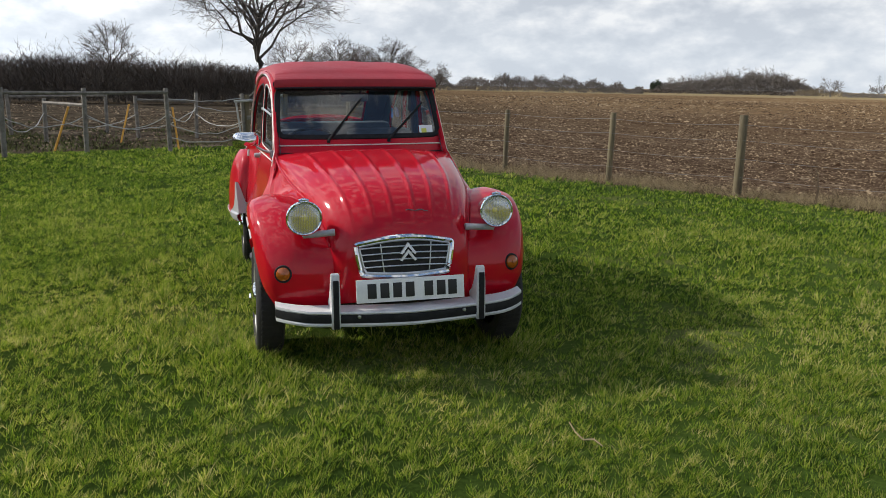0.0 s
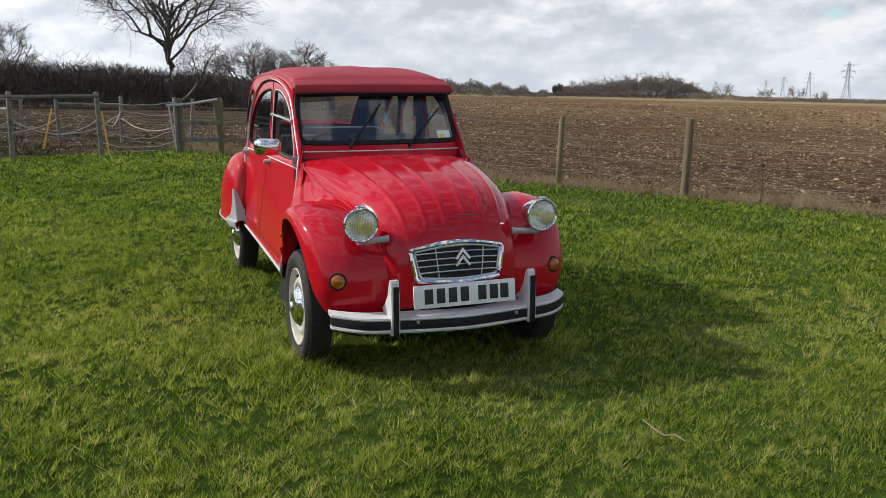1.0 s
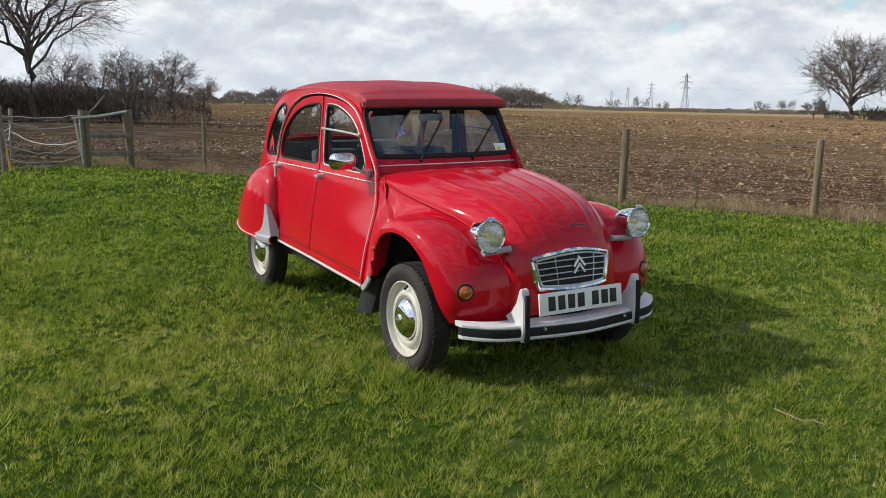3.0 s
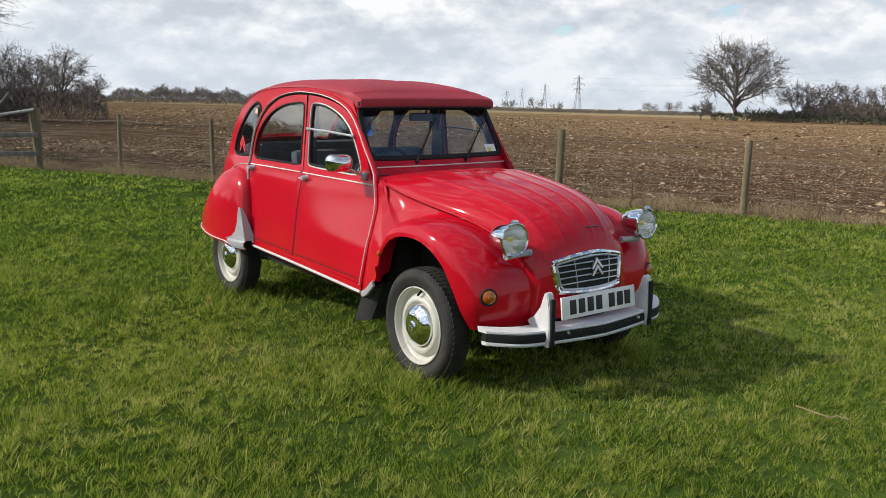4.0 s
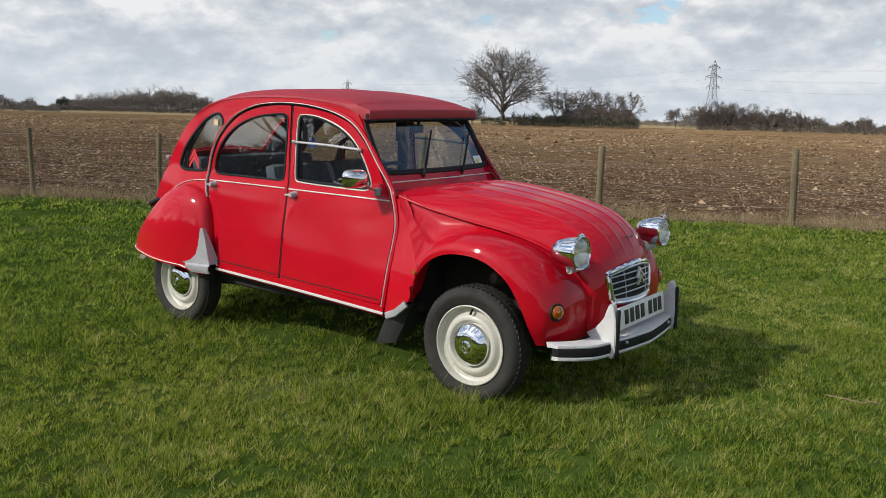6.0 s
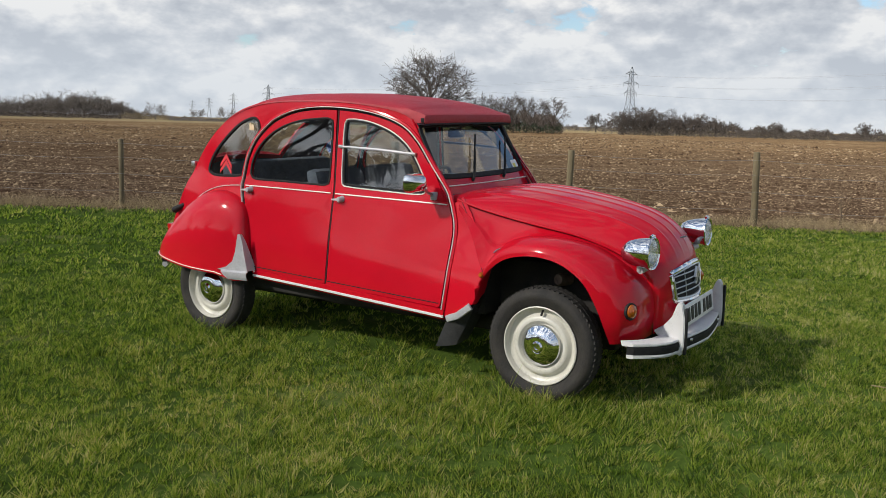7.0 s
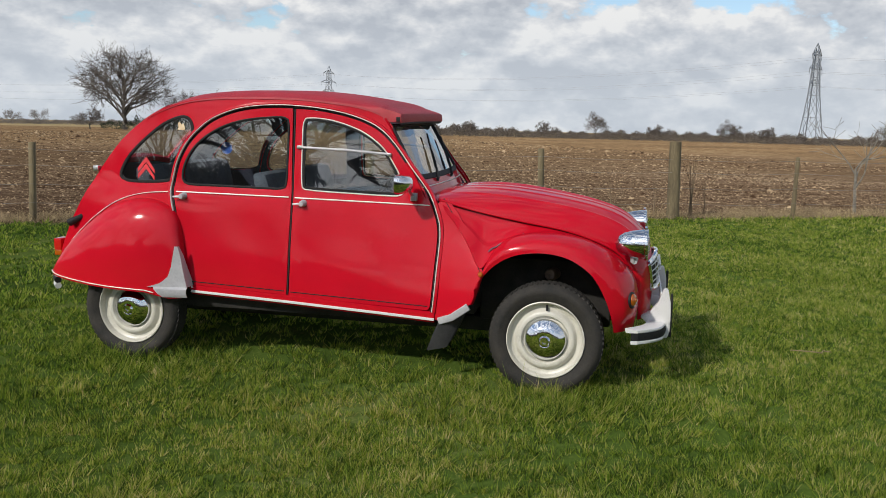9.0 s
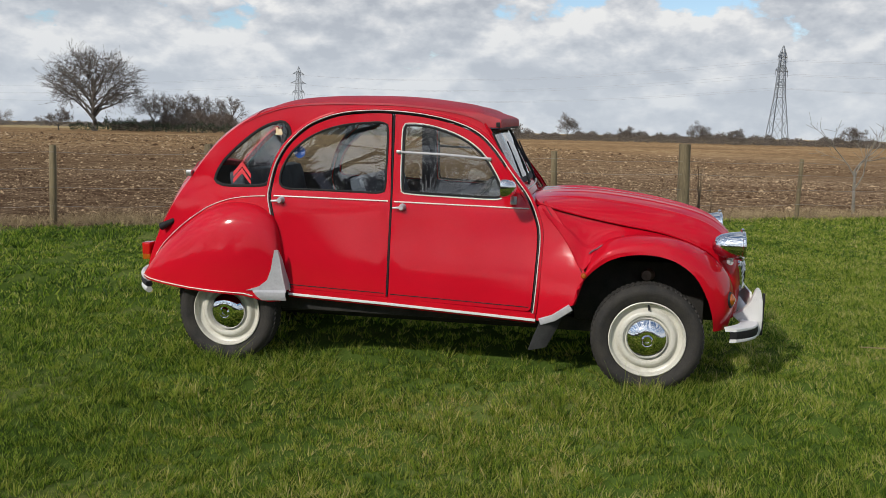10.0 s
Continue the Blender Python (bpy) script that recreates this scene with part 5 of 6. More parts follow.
# the cloth roof, with a rolled front edge and a soft fold behind it
ROOF = spline(rows_of("0.872,1.384 0.850,1.382 0.834,1.383 0.829,1.388 0.827,1.405 0.828,1.424 0.831,1.432 0.840,1.438 0.88,1.452 0.92,1.466 0.99,1.494 1.12,1.517 1.31,1.540 1.48,1.551 1.65,1.552 1.80,1.550 1.985,1.537 2.12,1.512 2.26,1.462 2.35,1.408"), 110)
rows = []
for k, (y, z) in enumerate(ROOF):
    drop = np.interp(y, (0.83, 0.90, 1.0, 1.3, 2.1, 2.35), (0.006, 0.010, 0.030, 0.040, 0.040, 0.045))
    w = np.interp(y, (0.83, 1.0, 1.5, 2.0, 2.35), (0.482, 0.468, 0.476, 0.492, 0.490))
    if k < 12 or y < 0.86:
        foot = z - drop if k < 5 else 1.384
    else:
        foot = min(np.interp(y, EDGE_D[:80, 0], EDGE_D[:80, 1]) - 0.012, z - drop - 0.004)
    skirt = half_width(y, max(foot, 1.386)) + 0.005 if y > 0.88 else w + 0.006
    middle = [(w * u, y + (0.010 * abs(u) ** 3 if y < 0.93 else 0.0), z - drop * (0.35 * abs(u) ** 2.2 + 0.65 * abs(u) ** 9) - 0.003 * math.sin(9 * u + 3 * y) * (1 - u * u) * (y > 1.05)) for u in np.linspace(-1, 1, 41)]
    ends = [(s * (0.7 * skirt + 0.3 * w + 0.002), y + 0.010 * (y < 0.93), 0.6 * (z - drop) + 0.4 * foot) for s in (-1, 1)]
    feet = [(s * skirt, y + 0.010 * (y < 0.93), foot) for s in (-1, 1)]
    rows.append([feet[0], ends[0]] + middle + [ends[1], feet[1]])
cloth = outward(loft(rows), (0, 0, 1))
under_cloth = cloth.copy()
bmesh.ops.translate(under_cloth, vec=(0, 0.006, -0.008), verts=under_cloth.verts)
bmesh.ops.scale(under_cloth, vec=(0.985, 1, 1), verts=under_cloth.verts)
roof = cp("cloth_roof", cloth, "canvas", label="red cloth roll-back roof")
cp("roof_lining", under_cloth, "navy", roof, "dark inner side of the roof cloth")
for flip in (1, -1):
    p = (-0.487, 0.842, 1.412)
    cp("roof_catch", box(bmesh.new(), (-0.006, -0.008, -0.030), (0.008, 0.014, -0.004), 0.003, Matrix.Translation((p[0] * flip, p[1] + 0.01, p[2] + 0.005))), "black", roof)

# --- windscreen ----------------------------------------------------------------
def on_screen(a, b, out=0.0):
    """b is the height; the screen leans back."""
    y = 0.715 + (b - 1.085) * 0.565
    return (a, y - 0.87 * out + 0.035 * (a / 0.55) ** 2, b + 0.49 * out)


def screen_half(b):
    return np.interp(b, (0.95, 1.41), (0.516, 0.484))


outer = [(-screen_half(b), b) for b in np.linspace(0.955, 1.408, 12)] + [(a, 1.408) for a in np.linspace(-0.45, 0.45, 9)] + [(screen_half(b), b) for b in np.linspace(1.408, 0.955, 12)] + [(a, 0.955) for a in np.linspace(0.45, -0.45, 9)]
SCREEN = loop_spline([(-0.468, 1.10), (-0.480, 1.14), (-0.468, 1.33), (-0.452, 1.362), (-0.40, 1.372), (0.0, 1.376), (0.40, 1.372), (0.452, 1.362), (0.468, 1.33), (0.480, 1.14), (0.468, 1.10), (0.41, 1.088), (0.0, 1.084), (-0.41, 1.088)], 100)
frame_bm = outward(panel(outer, [SCREEN], on_screen, grid=0.06), (0, -1, 0.5))
screen = cp("windscreen_frame", thicken(frame_bm, 0.014), "paint")
pts = [on_screen(a, b, 0.002) for a, b in SCREEN]
nv = [(0, -0.87, 0.49)] * (len(pts) + 2)
cp("seal", strip_bar(pts + pts[:2], 0.034, 0.007, nv), "black", screen, "black rubber windscreen seal")
g = cp("windscreen", outward(panel(SCREEN, [], lambda a, b: on_screen(a, b, -0.004), grid=0.15), (0, -1, 0.5)), "screen", screen)
g.visible_shadow = False
cp("scuttle_strip", strip_bar([on_screen(a, 1.036, 0.002) for a in np.linspace(-0.482, 0.482, 12)], 0.007, 0.005, [(0, -0.87, 0.49)] * 12), "stripe", screen)
cp("vent_flap_gap", strip_bar([on_screen(a, 0.992, 0.001) for a in np.linspace(-0.488, 0.488, 12)], 0.006, 0.002, [(0, -0.87, 0.49)] * 12), "black", screen)
for x0, x1, z1 in ((-0.194, -0.040, 1.235), (0.165, 0.330, 1.215)):
    foot = on_screen(x0, 1.062, 0.012)
    tip = on_screen(x1, z1, 0.016)
    w = cp("wiper", tube(bmesh.new(), [on_screen(x0, 1.056, 0.0), foot, tuple(Vector(foot).lerp(Vector(tip), 0.5) + Vector((0, -0.006, 0.004))), tip], [0.012, 0.009, 0.005, 0.004], 8), "black", screen)
    d = (Vector(tip) - Vector(foot)).normalized()
    a = Vector(tip) - d * 0.17
    cp("wiper_blade", tube(bmesh.new(), [tuple(a), tuple(Vector(tip) + d * 0.10)], 0.0055, 6), "black", w)
for name, mat, x, z, hw, hh in (("sticker", "sticker_white", 0.405, 1.118, 0.042, 0.030), ("sticker", "sticker_yellow", 0.392, 1.112, 0.016, 0.016)):
    out = -0.008 if mat == "sticker_white" else -0.0065
    bm = bmesh.new()
    bm.faces.new([bm.verts.new(on_screen(x + sx * hw, z + sz * hh, out + 0.006)) for sx, sz in ((-1, -1), (1, -1), (1, 1), (-1, 1))])
    cp(name, thicken(outward(bm, (0, -1, 0)), 0.001), mat, screen)

# --- bonnet and nose -----------------------------------------------------------
HOOD_C = rows_of("0.655,1.008 0.50,1.024 0.32,1.026 0.12,1.006 -0.08,0.975 -0.24,0.940 -0.36,0.896 -0.455,0.824 -0.520,0.725 -0.540,0.610 -0.545,0.500 -0.540,0.370")
HOOD_L = rows_of("0.605,0.975,0.506 0.47,0.938,0.500 0.32,0.905,0.486 0.15,0.872,0.464 -0.03,0.840,0.436 -0.15,0.806,0.408 -0.27,0.757,0.378 -0.36,0.700,0.355 -0.425,0.620,0.340 -0.455,0.530,0.332 -0.465,0.450,0.330 -0.465,0.345,0.330")
N_S, N_U = 80, 180


def hood_rows():
    us = np.linspace(0, 1, N_S)
    c, l = curve_at(HOOD_C, us), curve_at(HOOD_L, us)
    bell = np.exp(-(np.arange(-8, 9) / 4.0) ** 2)
    bell /= bell.sum()

    def soft(q):
        ends = np.vstack([2 * q[0] - q[8:0:-1], q, 2 * q[-1] - q[-2:-10:-1]])
        return np.stack([np.convolve(ends[:, k], bell, "valid") for k in range(q.shape[1])], -1)

    c, l = soft(c), soft(l)
    rows = []
    for i in range(N_S):
        a = c[min(i + 1, N_S - 1)] - c[max(i - 1, 0)]
        nrm = np.array((a[1], -a[0])) / np.hypot(*a)
        if nrm[1] < 0 and us[i] < 0.5:
            nrm = -nrm
        s = us[i]
        fade = min(max((s - 0.02) / 0.10, 0), 1) * min(max((0.74 - s) / 0.18, 0), 1)
        p = 3.0 - 0.7 * s
        row = []
        for u in np.linspace(-1, 1, N_U + 1):
            v = abs(u)
            q = 1 - (1 - v ** p) ** (1 / 1.7) if v < 1 else 1.0
            rib = 0.0
            for u0, h in ((0.15, 1.0), (0.42, 1.0), (0.70, 1.3)):
                d = (v - u0) * l[i][2] / 0.011
                rib += h * math.exp(-d * d)
            y, z = c[i] + (l[i][:2] - c[i]) * q
            k = 0.0052 * rib * fade
            row.append((l[i][2] * u, y + nrm[0] * k, z + nrm[1] * k))
        rows.append(row)
    return rows


rear_edge = hood_rows()[1][::10]
hood = cp("bonnet", thicken(outward(loft(hood_rows()), (0, -0.5, 1)), 0.008), "paint")
lip = [(sx * w, y, z) for sx in (1,) for y, z, w in curve_at(HOOD_L, np.linspace(0, 0.72, 40))]
for flip in (1, -1):
    cp("bonnet_edge", tube(bmesh.new(), [(x * flip, y, z) for x, y, z in lip], 0.007, 8), "paint", hood)
    cp("bonnet_gap", tube(bmesh.new(), [((x - 0.004) * flip, y, z - 0.009) for x, y, z in lip], 0.0022, 6), "black", hood)
# the scuttle closes the step up to the windscreen
cp("scuttle", outward(loft([[(x * 0.99, y + 0.004, z - 0.012) for x, y, z in rear_edge], [on_screen(x * 0.985, 1.000 - 0.02 * abs(x / 0.54) ** 3, 0.003) for x, y, z in rear_edge]]), (0, -0.3, 1)), "paint")
# bars in place of the script badge above the grille
bm = bmesh.new()
q = [hood_rows()[int(N_S * 0.66)][N_U // 2 + k] for k in range(4, 34, 4)]
tube(bm, [(x, y - 0.001, z + 0.004 * math.sin(k * 1.7)) for k, (x, y, z) in enumerate(q)], 0.0030, 6)
cp("script_badge", bm, "dash", hood)

# --- wings -----------------------------------------------------------------
# lip of the opening, crown and inner foot of the front wing, from behind the wheel over it to the front
WING_LIP = rows_of("-0.648,0.405,0.440 -0.672,0.345,0.585 -0.690,0.262,0.675 -0.698,0.170,0.725 -0.702,0.060,0.745 -0.702,-0.050,0.738 -0.698,-0.145,0.703 -0.688,-0.232,0.632 -0.674,-0.296,0.521 -0.650,-0.330,0.420 -0.605,-0.345,0.335")
WING_MID = rows_of("-0.646,0.392,0.455 -0.668,0.335,0.640 -0.676,0.250,0.745 -0.672,0.150,0.790 -0.668,0.040,0.806 -0.664,-0.080,0.797 -0.652,-0.195,0.760 -0.634,-0.300,0.690 -0.618,-0.375,0.590 -0.602,-0.412,0.460 -0.560,-0.402,0.338")
WING_TOP = rows_of("-0.630,0.385,0.480 -0.628,0.320,0.680 -0.610,0.235,0.785 -0.590,0.140,0.822 -0.575,0.030,0.830 -0.560,-0.090,0.822 -0.545,-0.210,0.790 -0.520,-0.325,0.725 -0.500,-0.420,0.620 -0.490,-0.458,0.480 -0.470,-0.440,0.334")
WING_IN = rows_of("-0.600,0.380,0.500 -0.585,0.320,0.690 -0.545,0.230,0.790 -0.500,0.130,0.815 -0.465,0.020,0.818 -0.440,-0.100,0.805 -0.410,-0.215,0.770 -0.375,-0.320,0.700 -0.335,-0.430,0.610 -0.315,-0.465,0.490 -0.310,-0.452,0.334")


def front_wing():
    us = np.linspace(0, 1, 64)
    lipc, mid, top, inn = (curve_at(r, us) for r in (WING_LIP, WING_MID, WING_TOP, WING_IN))
    rows = []
    for i in range(len(us)):
        rolled = lipc[i] + np.array((0.022, 0, 0)) + (mid[i] - lipc[i]) * 0.05
        row = [rolled] + list(curve_at([lipc[i], (lipc[i] + mid[i]) / 2 + np.array((-0.010, 0, 0)), mid[i], top[i], inn[i]], np.linspace(0, 1, 26)))
        rows.append(row)
    return outward(loft(rows), (-0.6, -0.5, 0.6))


wing = front_wing()
# sheet between bonnet and wing, with its pressed hollow, and the door post panel behind the seam
US = np.linspace(0, 0.66, 40)
UP = curve_at(HOOD_L, US)
LOW = curve_at(rows_of("-0.540,0.575,0.925 -0.562,0.505,0.848 -0.610,0.430,0.752 -0.645,0.362,0.640 -0.620,0.312,0.690 -0.592,0.225,0.772 -0.530,0.110,0.818 -0.480,-0.020,0.815 -0.440,-0.140,0.790 -0.400,-0.245,0.745 -0.360,-0.350,0.672 -0.335,-0.430,0.590"), np.linspace(0, 1, 40))
rows = []
for i in range(40):
    a = np.array((-UP[i][2] + 0.012, UP[i][0], UP[i][1] - 0.006))
    b = LOW[i]
    dip = 0.024 * min(1.0, i / 9) * max(0.0, 1 - i / 34)
    rows.append([a + (b - a) * t + np.array((dip * (1 if t < 0.55 else 0.3 * (1 - t)) * min(t * 6, 1), 0, 0)) for t in (0, 0.08, 0.2, 0.35, 0.48, 0.54, 0.57, 0.60, 0.8, 1.0)])
valance = rows
inner_sheet = outward(loft(rows), (-1, 0, 0.4))
POST = [(0.598, 0.40), (0.590, 0.60), (0.585, 0.80), (0.606, 0.905), (0.622, 0.955), (0.575, 0.990), (0.510, 0.915), (0.430, 0.795), (0.335, 0.610), (0.402, 0.446), (0.44, 0.425), (0.56, 0.335), (0.60, 0.345)]


def on_post(y, z):
    w = half_width(0.62, z)
    return (-(w + 0.062 * min(max((0.60 - y) / 0.25, 0), 1) * min(max((0.95 - z) / 0.3, 0), 1)), y, z)


post_sheet = outward(panel(POST, [], on_post, grid=0.05), (-1, 0, 0))
for flip in (1, -1):
    def take(bm):
        return bm.copy() if flip > 0 else mirrored(bm)

    fw = cp("front_wing", thicken(take(wing), 0.008), "paint")
    cp("wing_valance", thicken(take(inner_sheet), 0.006), "paint")
    ps = cp("door_post_panel", thicken(take(post_sheet), 0.006), "paint")
    seam = [on_post(y, z) for y, z in ((0.590, 0.985), (0.535, 0.905), (0.455, 0.785), (0.350, 0.610))]
    cp("seam", tube(bmesh.new(), [((x - 0.0005) * flip, y, z) for x, y, z in seam], 0.0020, 6), "black", ps)
    # bright foot and the mud flap under the post
    foot = [on_post(y, z) for y, z in ((0.575, 0.338), (0.50, 0.368), (0.408, 0.436))]
    cp("wing_foot", strip_bar([((x - 0.004) * flip, y, z) for x, y, z in foot], 0.040, 0.010), "silver", fw, "bright metal wing foot")
    flap = [[(-0.46, 0.43, 0.42), (-0.60, 0.425, 0.425), (-0.640, 0.49, 0.385), (-0.645, 0.575, 0.335)], [(-0.48, 0.48, 0.30), (-0.605, 0.48, 0.30), (-0.636, 0.54, 0.28), (-0.652, 0.605, 0.26)], [(-0.49, 0.53, 0.20), (-0.612, 0.535, 0.19), (-0.634, 0.58, 0.182), (-0.662, 0.632, 0.178)]]
    bm = loft([[(x * flip, y, z) for x, y, z in r] for r in flap])
    cp("mud_flap", thicken(bm, 0.006), "flap", label="dark rubber mud flap")
    # marker lamp on the seam end, turn signal on the wing front
    mk = lathe([(0.0, 0.018), (0.010, 0.016), (0.015, 0.008), (0.016, 0.0)], (-0.672 * flip, 0.348, 0.612), (-flip, 0, 0.1), 16)
    cp("side_marker", mk, "amber", fw, "small amber marker lamp")
    c = (-0.560 * flip, -0.424, 0.503)
    ax = (-0.35 * flip, -1, 0.12)
    base = cp("turn_signal", lathe([(0.0, -0.03), (0.044, -0.03), (0.044, 0.006), (0.041, 0.011), (0.034, 0.011)], c, ax, 28), "black", fw, "round amber turn signal in black bezel")
    cp("lens", lathe([(0.0, 0.032), (0.010, 0.031), (0.011, 0.027), (0.022, 0.025), (0.032, 0.017), (0.036, 0.0)], c, ax, 28), "amber", base)
    # wheel housing: dark sheet inside the arch
    dark = bmesh.new()
    box(dark, (min(-0.54 * flip, -0.30 * flip), 0.40, 0.36), (max(-0.54 * flip, -0.30 * flip), 0.60, 0.66), 0.02)
    cp("wheel_housing", dark, "under")
    dark = bmesh.new()
    box(dark, (min(-0.38 * flip, -0.25 * flip), -0.32, 0.30), (max(-0.38 * flip, -0.25 * flip), 0.40, 0.66), 0.02)
    cp("wheel_housing", dark, "under")
    # the script badge on the valance, as a plain bar
    bm = bmesh.new()
    line_b = [valance[i][8] * 0.5 + valance[i][7] * 0.5 + np.array((-0.006, 0, 0.002 + 0.006 * (i % 2))) for i in range(12, 20)]
    tube(bm, [(x * flip, y, z) for x, y, z in line_b], 0.0034, 6)
    cp("script_badge", bm, "dash")

# rear wings
_wing = spline(rows_of("2.05,0.690 2.12,0.715 2.30,0.748 2.48,0.754 2.65,0.728 2.80,0.690 2.90,0.640 2.965,0.575"), 60)
WING_Y, WING_W = _wing[:, 0], _wing[:, 1]


def rear_wing():
    top = spline(rows_of("2.052,0.52 2.072,0.70 2.11,0.83 2.19,0.895 2.30,0.922 2.42,0.915 2.54,0.870 2.66,0.792 2.77,0.705 2.87,0.600 2.945,0.500 2.958,0.468"), 60)
    rows = []
    for y, z in top:
        zb = np.interp(y, (2.05, 2.12, 2.25, 2.60, 2.97), (0.392, 0.390, 0.424, 0.442, 0.470))
        outw = float(np.interp(y, WING_Y, WING_W))
        inw = half_width(y, z) - 0.006
        t = np.linspace(0, 1, 22)
        row = []
        for s in t:
            a = s * math.pi / 2
            x = inw + (outw - inw) * math.sin(a) ** 0.75
            row.append((-x, y, zb + (z - zb) * math.cos(a) ** 0.85 if s < 1 else zb))
        row.append((-outw - 0.006, y, zb + 0.000))
        row.append((-outw - 0.006, y, zb - 0.016))
        row.append((-outw + 0.02, y, zb - 0.018))
        rows.append(row)
    return outward(loft(rows), (-1, 0, 0.5))


rwing = rear_wing()
PIPE = spline(rows_of("2.158,0.966 2.30,0.956 2.42,0.934 2.54,0.889 2.65,0.822 2.76,0.740 2.87,0.636 2.95,0.520"), 40)
for flip in (1, -1):
    rw = cp("rear_wing", thicken(rwing.copy() if flip > 0 else mirrored(rwing), 0.008), "paint")
    cp("piping", strip_bar([(x * flip, y, z) for x, y, z in [on_side(a, b, 0.002) for a, b in PIPE]], 0.005, 0.005), "stripe", rw)
    rim = [(-(np.interp(y, WING_Y, WING_W) + 0.009) * flip, y, np.interp(y, (2.05, 2.12, 2.25, 2.60, 2.97), (0.392, 0.390, 0.424, 0.442, 0.470)) - 0.003) for y in np.linspace(2.2, 2.955, 30)]
    cp("wing_bead", tube(bmesh.new(), rim, 0.0032, 6), "stripe", rw, "pale bead along the wing edge")
    # bright corner guard at the foot of the wing
    rows = []
    for z, y0, y1 in ((0.672, 2.062, 2.078), (0.62, 2.048, 2.088), (0.56, 2.040, 2.098), (0.50, 2.030, 2.118), (0.462, 2.022, 2.165), (0.440, 2.018, 2.235)):
        face = [(-(half_width(2.0, z) + k * (np.interp(y0, (2.0, 2.06), (0.684, 0.698)) + 0.006 - half_width(2.0, z))) * flip, y0 - 0.004 * (1 - k), z) for k in np.linspace(np.interp(z, (0.47, 0.672), (0.0, 0.85)), 0.93, 3)]
        rows.append(face + [(-(np.interp(y, (2.0, 2.06, 2.12, 2.25), (0.684, 0.698, 0.716, 0.742)) + 0.008) * flip, y, z) for y in np.linspace(y0, y1, 7)])
    guard = outward(loft(rows), (-flip, 0, 0))
    rows = []
    for z, g in ((0.440, 0.0), (0.430, 0.016), (0.405, 0.018), (0.382, 0.006)):
        rows.append([(-(np.interp(y, (2.0, 2.06, 2.12, 2.25), (0.684, 0.698, 0.716, 0.742)) + 0.008 + g) * flip, y, z + 0.02 * (y - 2.02)) for y in np.linspace(2.015, 2.20 - 0.9 * (0.44 - z), 7)])
    cp("corner_guard", thicken(join(guard, outward(loft(rows), (-flip, 0, 0))), 0.006), "silver", rw, "silver metal corner guard")
    # rubber buffer and lamp at the tail
    cp("boot_buffer", tube(bmesh.new(), [(-0.485 * flip, 2.775, 0.805), (-0.515 * flip, 2.80, 0.785), (-0.530 * flip, 2.84, 0.762), (-0.532 * flip, 2.868, 0.748)], [0.012, 0.016, 0.021, 0.023], 10), "black", rw)
    lamp = cp("tail_lamp", box(bmesh.new(), (-0.42 * flip - 0.04, 2.99, 0.56), (-0.42 * flip + 0.04, 3.04, 0.635), 0.008), "red_lens", label="red tail lamp")
    cp("amber_part", box(bmesh.new(), (-0.42 * flip - 0.041, 2.988, 0.53), (-0.42 * flip + 0.041, 3.038, 0.565), 0.006), "amber", lamp)
cp("boot_hinge", box(bmesh.new(), (-0.515, 2.672, 1.058), (-0.478, 2.708, 1.092), 0.006), "alu", back_panel)
cp("boot_lid", thicken(outward(loft([[(x * 0.80, y + 0.022, z + 0.008) for x, y, z in r] for r in over_roof(edge_index(2.68), len(EDGE_D) - 6, 0.012)]), (0, 1, 0.3)), 0.01), "paint")
# rear bumper
for z0, mat in ((0.44, "white"), (0.37, "white"), (0.405, "black")):
    pts = [(x, 3.13 - 0.20 * (abs(x) / 0.58) ** 3, z0) for x in np.linspace(-0.58, 0.58, 21)]
    cp("rear_bumper", tube(bmesh.new(), pts, 0.019 if mat == "white" else 0.020, 10), mat)
cp("tow_eye", box(bmesh.new(), (-0.42, 2.93, 0.385), (-0.34, 3.06, 0.43), 0.01), "under")

# dark lining inside the tail, round the quarter windows
top = [q for q in EDGE_D if q[0] > 1.98 and q[1] > 0.7]
lining = outward(panel(np.array([(1.99, 1.47)] + [(a - 0.004, b - 0.004) for a, b in top] + [(2.72, 0.62), (2.05, 0.62), (2.13, 0.8), (2.175, 1.03), (2.14, 1.16), (2.07, 1.29)]), [QUARTER], lambda a, b: on_side(a, b, -0.026)), (1, 0, 0))
for flip in (1, -1):
    cp("side_lining", lining.copy() if flip > 0 else mirrored(lining), "navy", label="dark inner lining")
rows = [[(x * 0.95, y - 0.018, z - 0.022) for x, y, z in r] for r in over_roof(I_TAIL - 2, len(EDGE_D) - 20, 0.0)]
cp("tail_lining", loft(rows, keep=lambda i, k: not (1.03 < rows[i][0][2] < 1.30 and abs(k - 19.5) / 20 < 0.70)), "navy", label="dark inner lining")

# --- front fittings -----------------------------------------------------------
def bumper_y(x):
    return -0.655 + 0.085 * (abs(x) / 0.6) ** 1.3 + 0.11 * max(0, (abs(x) - 0.42) / 0.19) ** 2


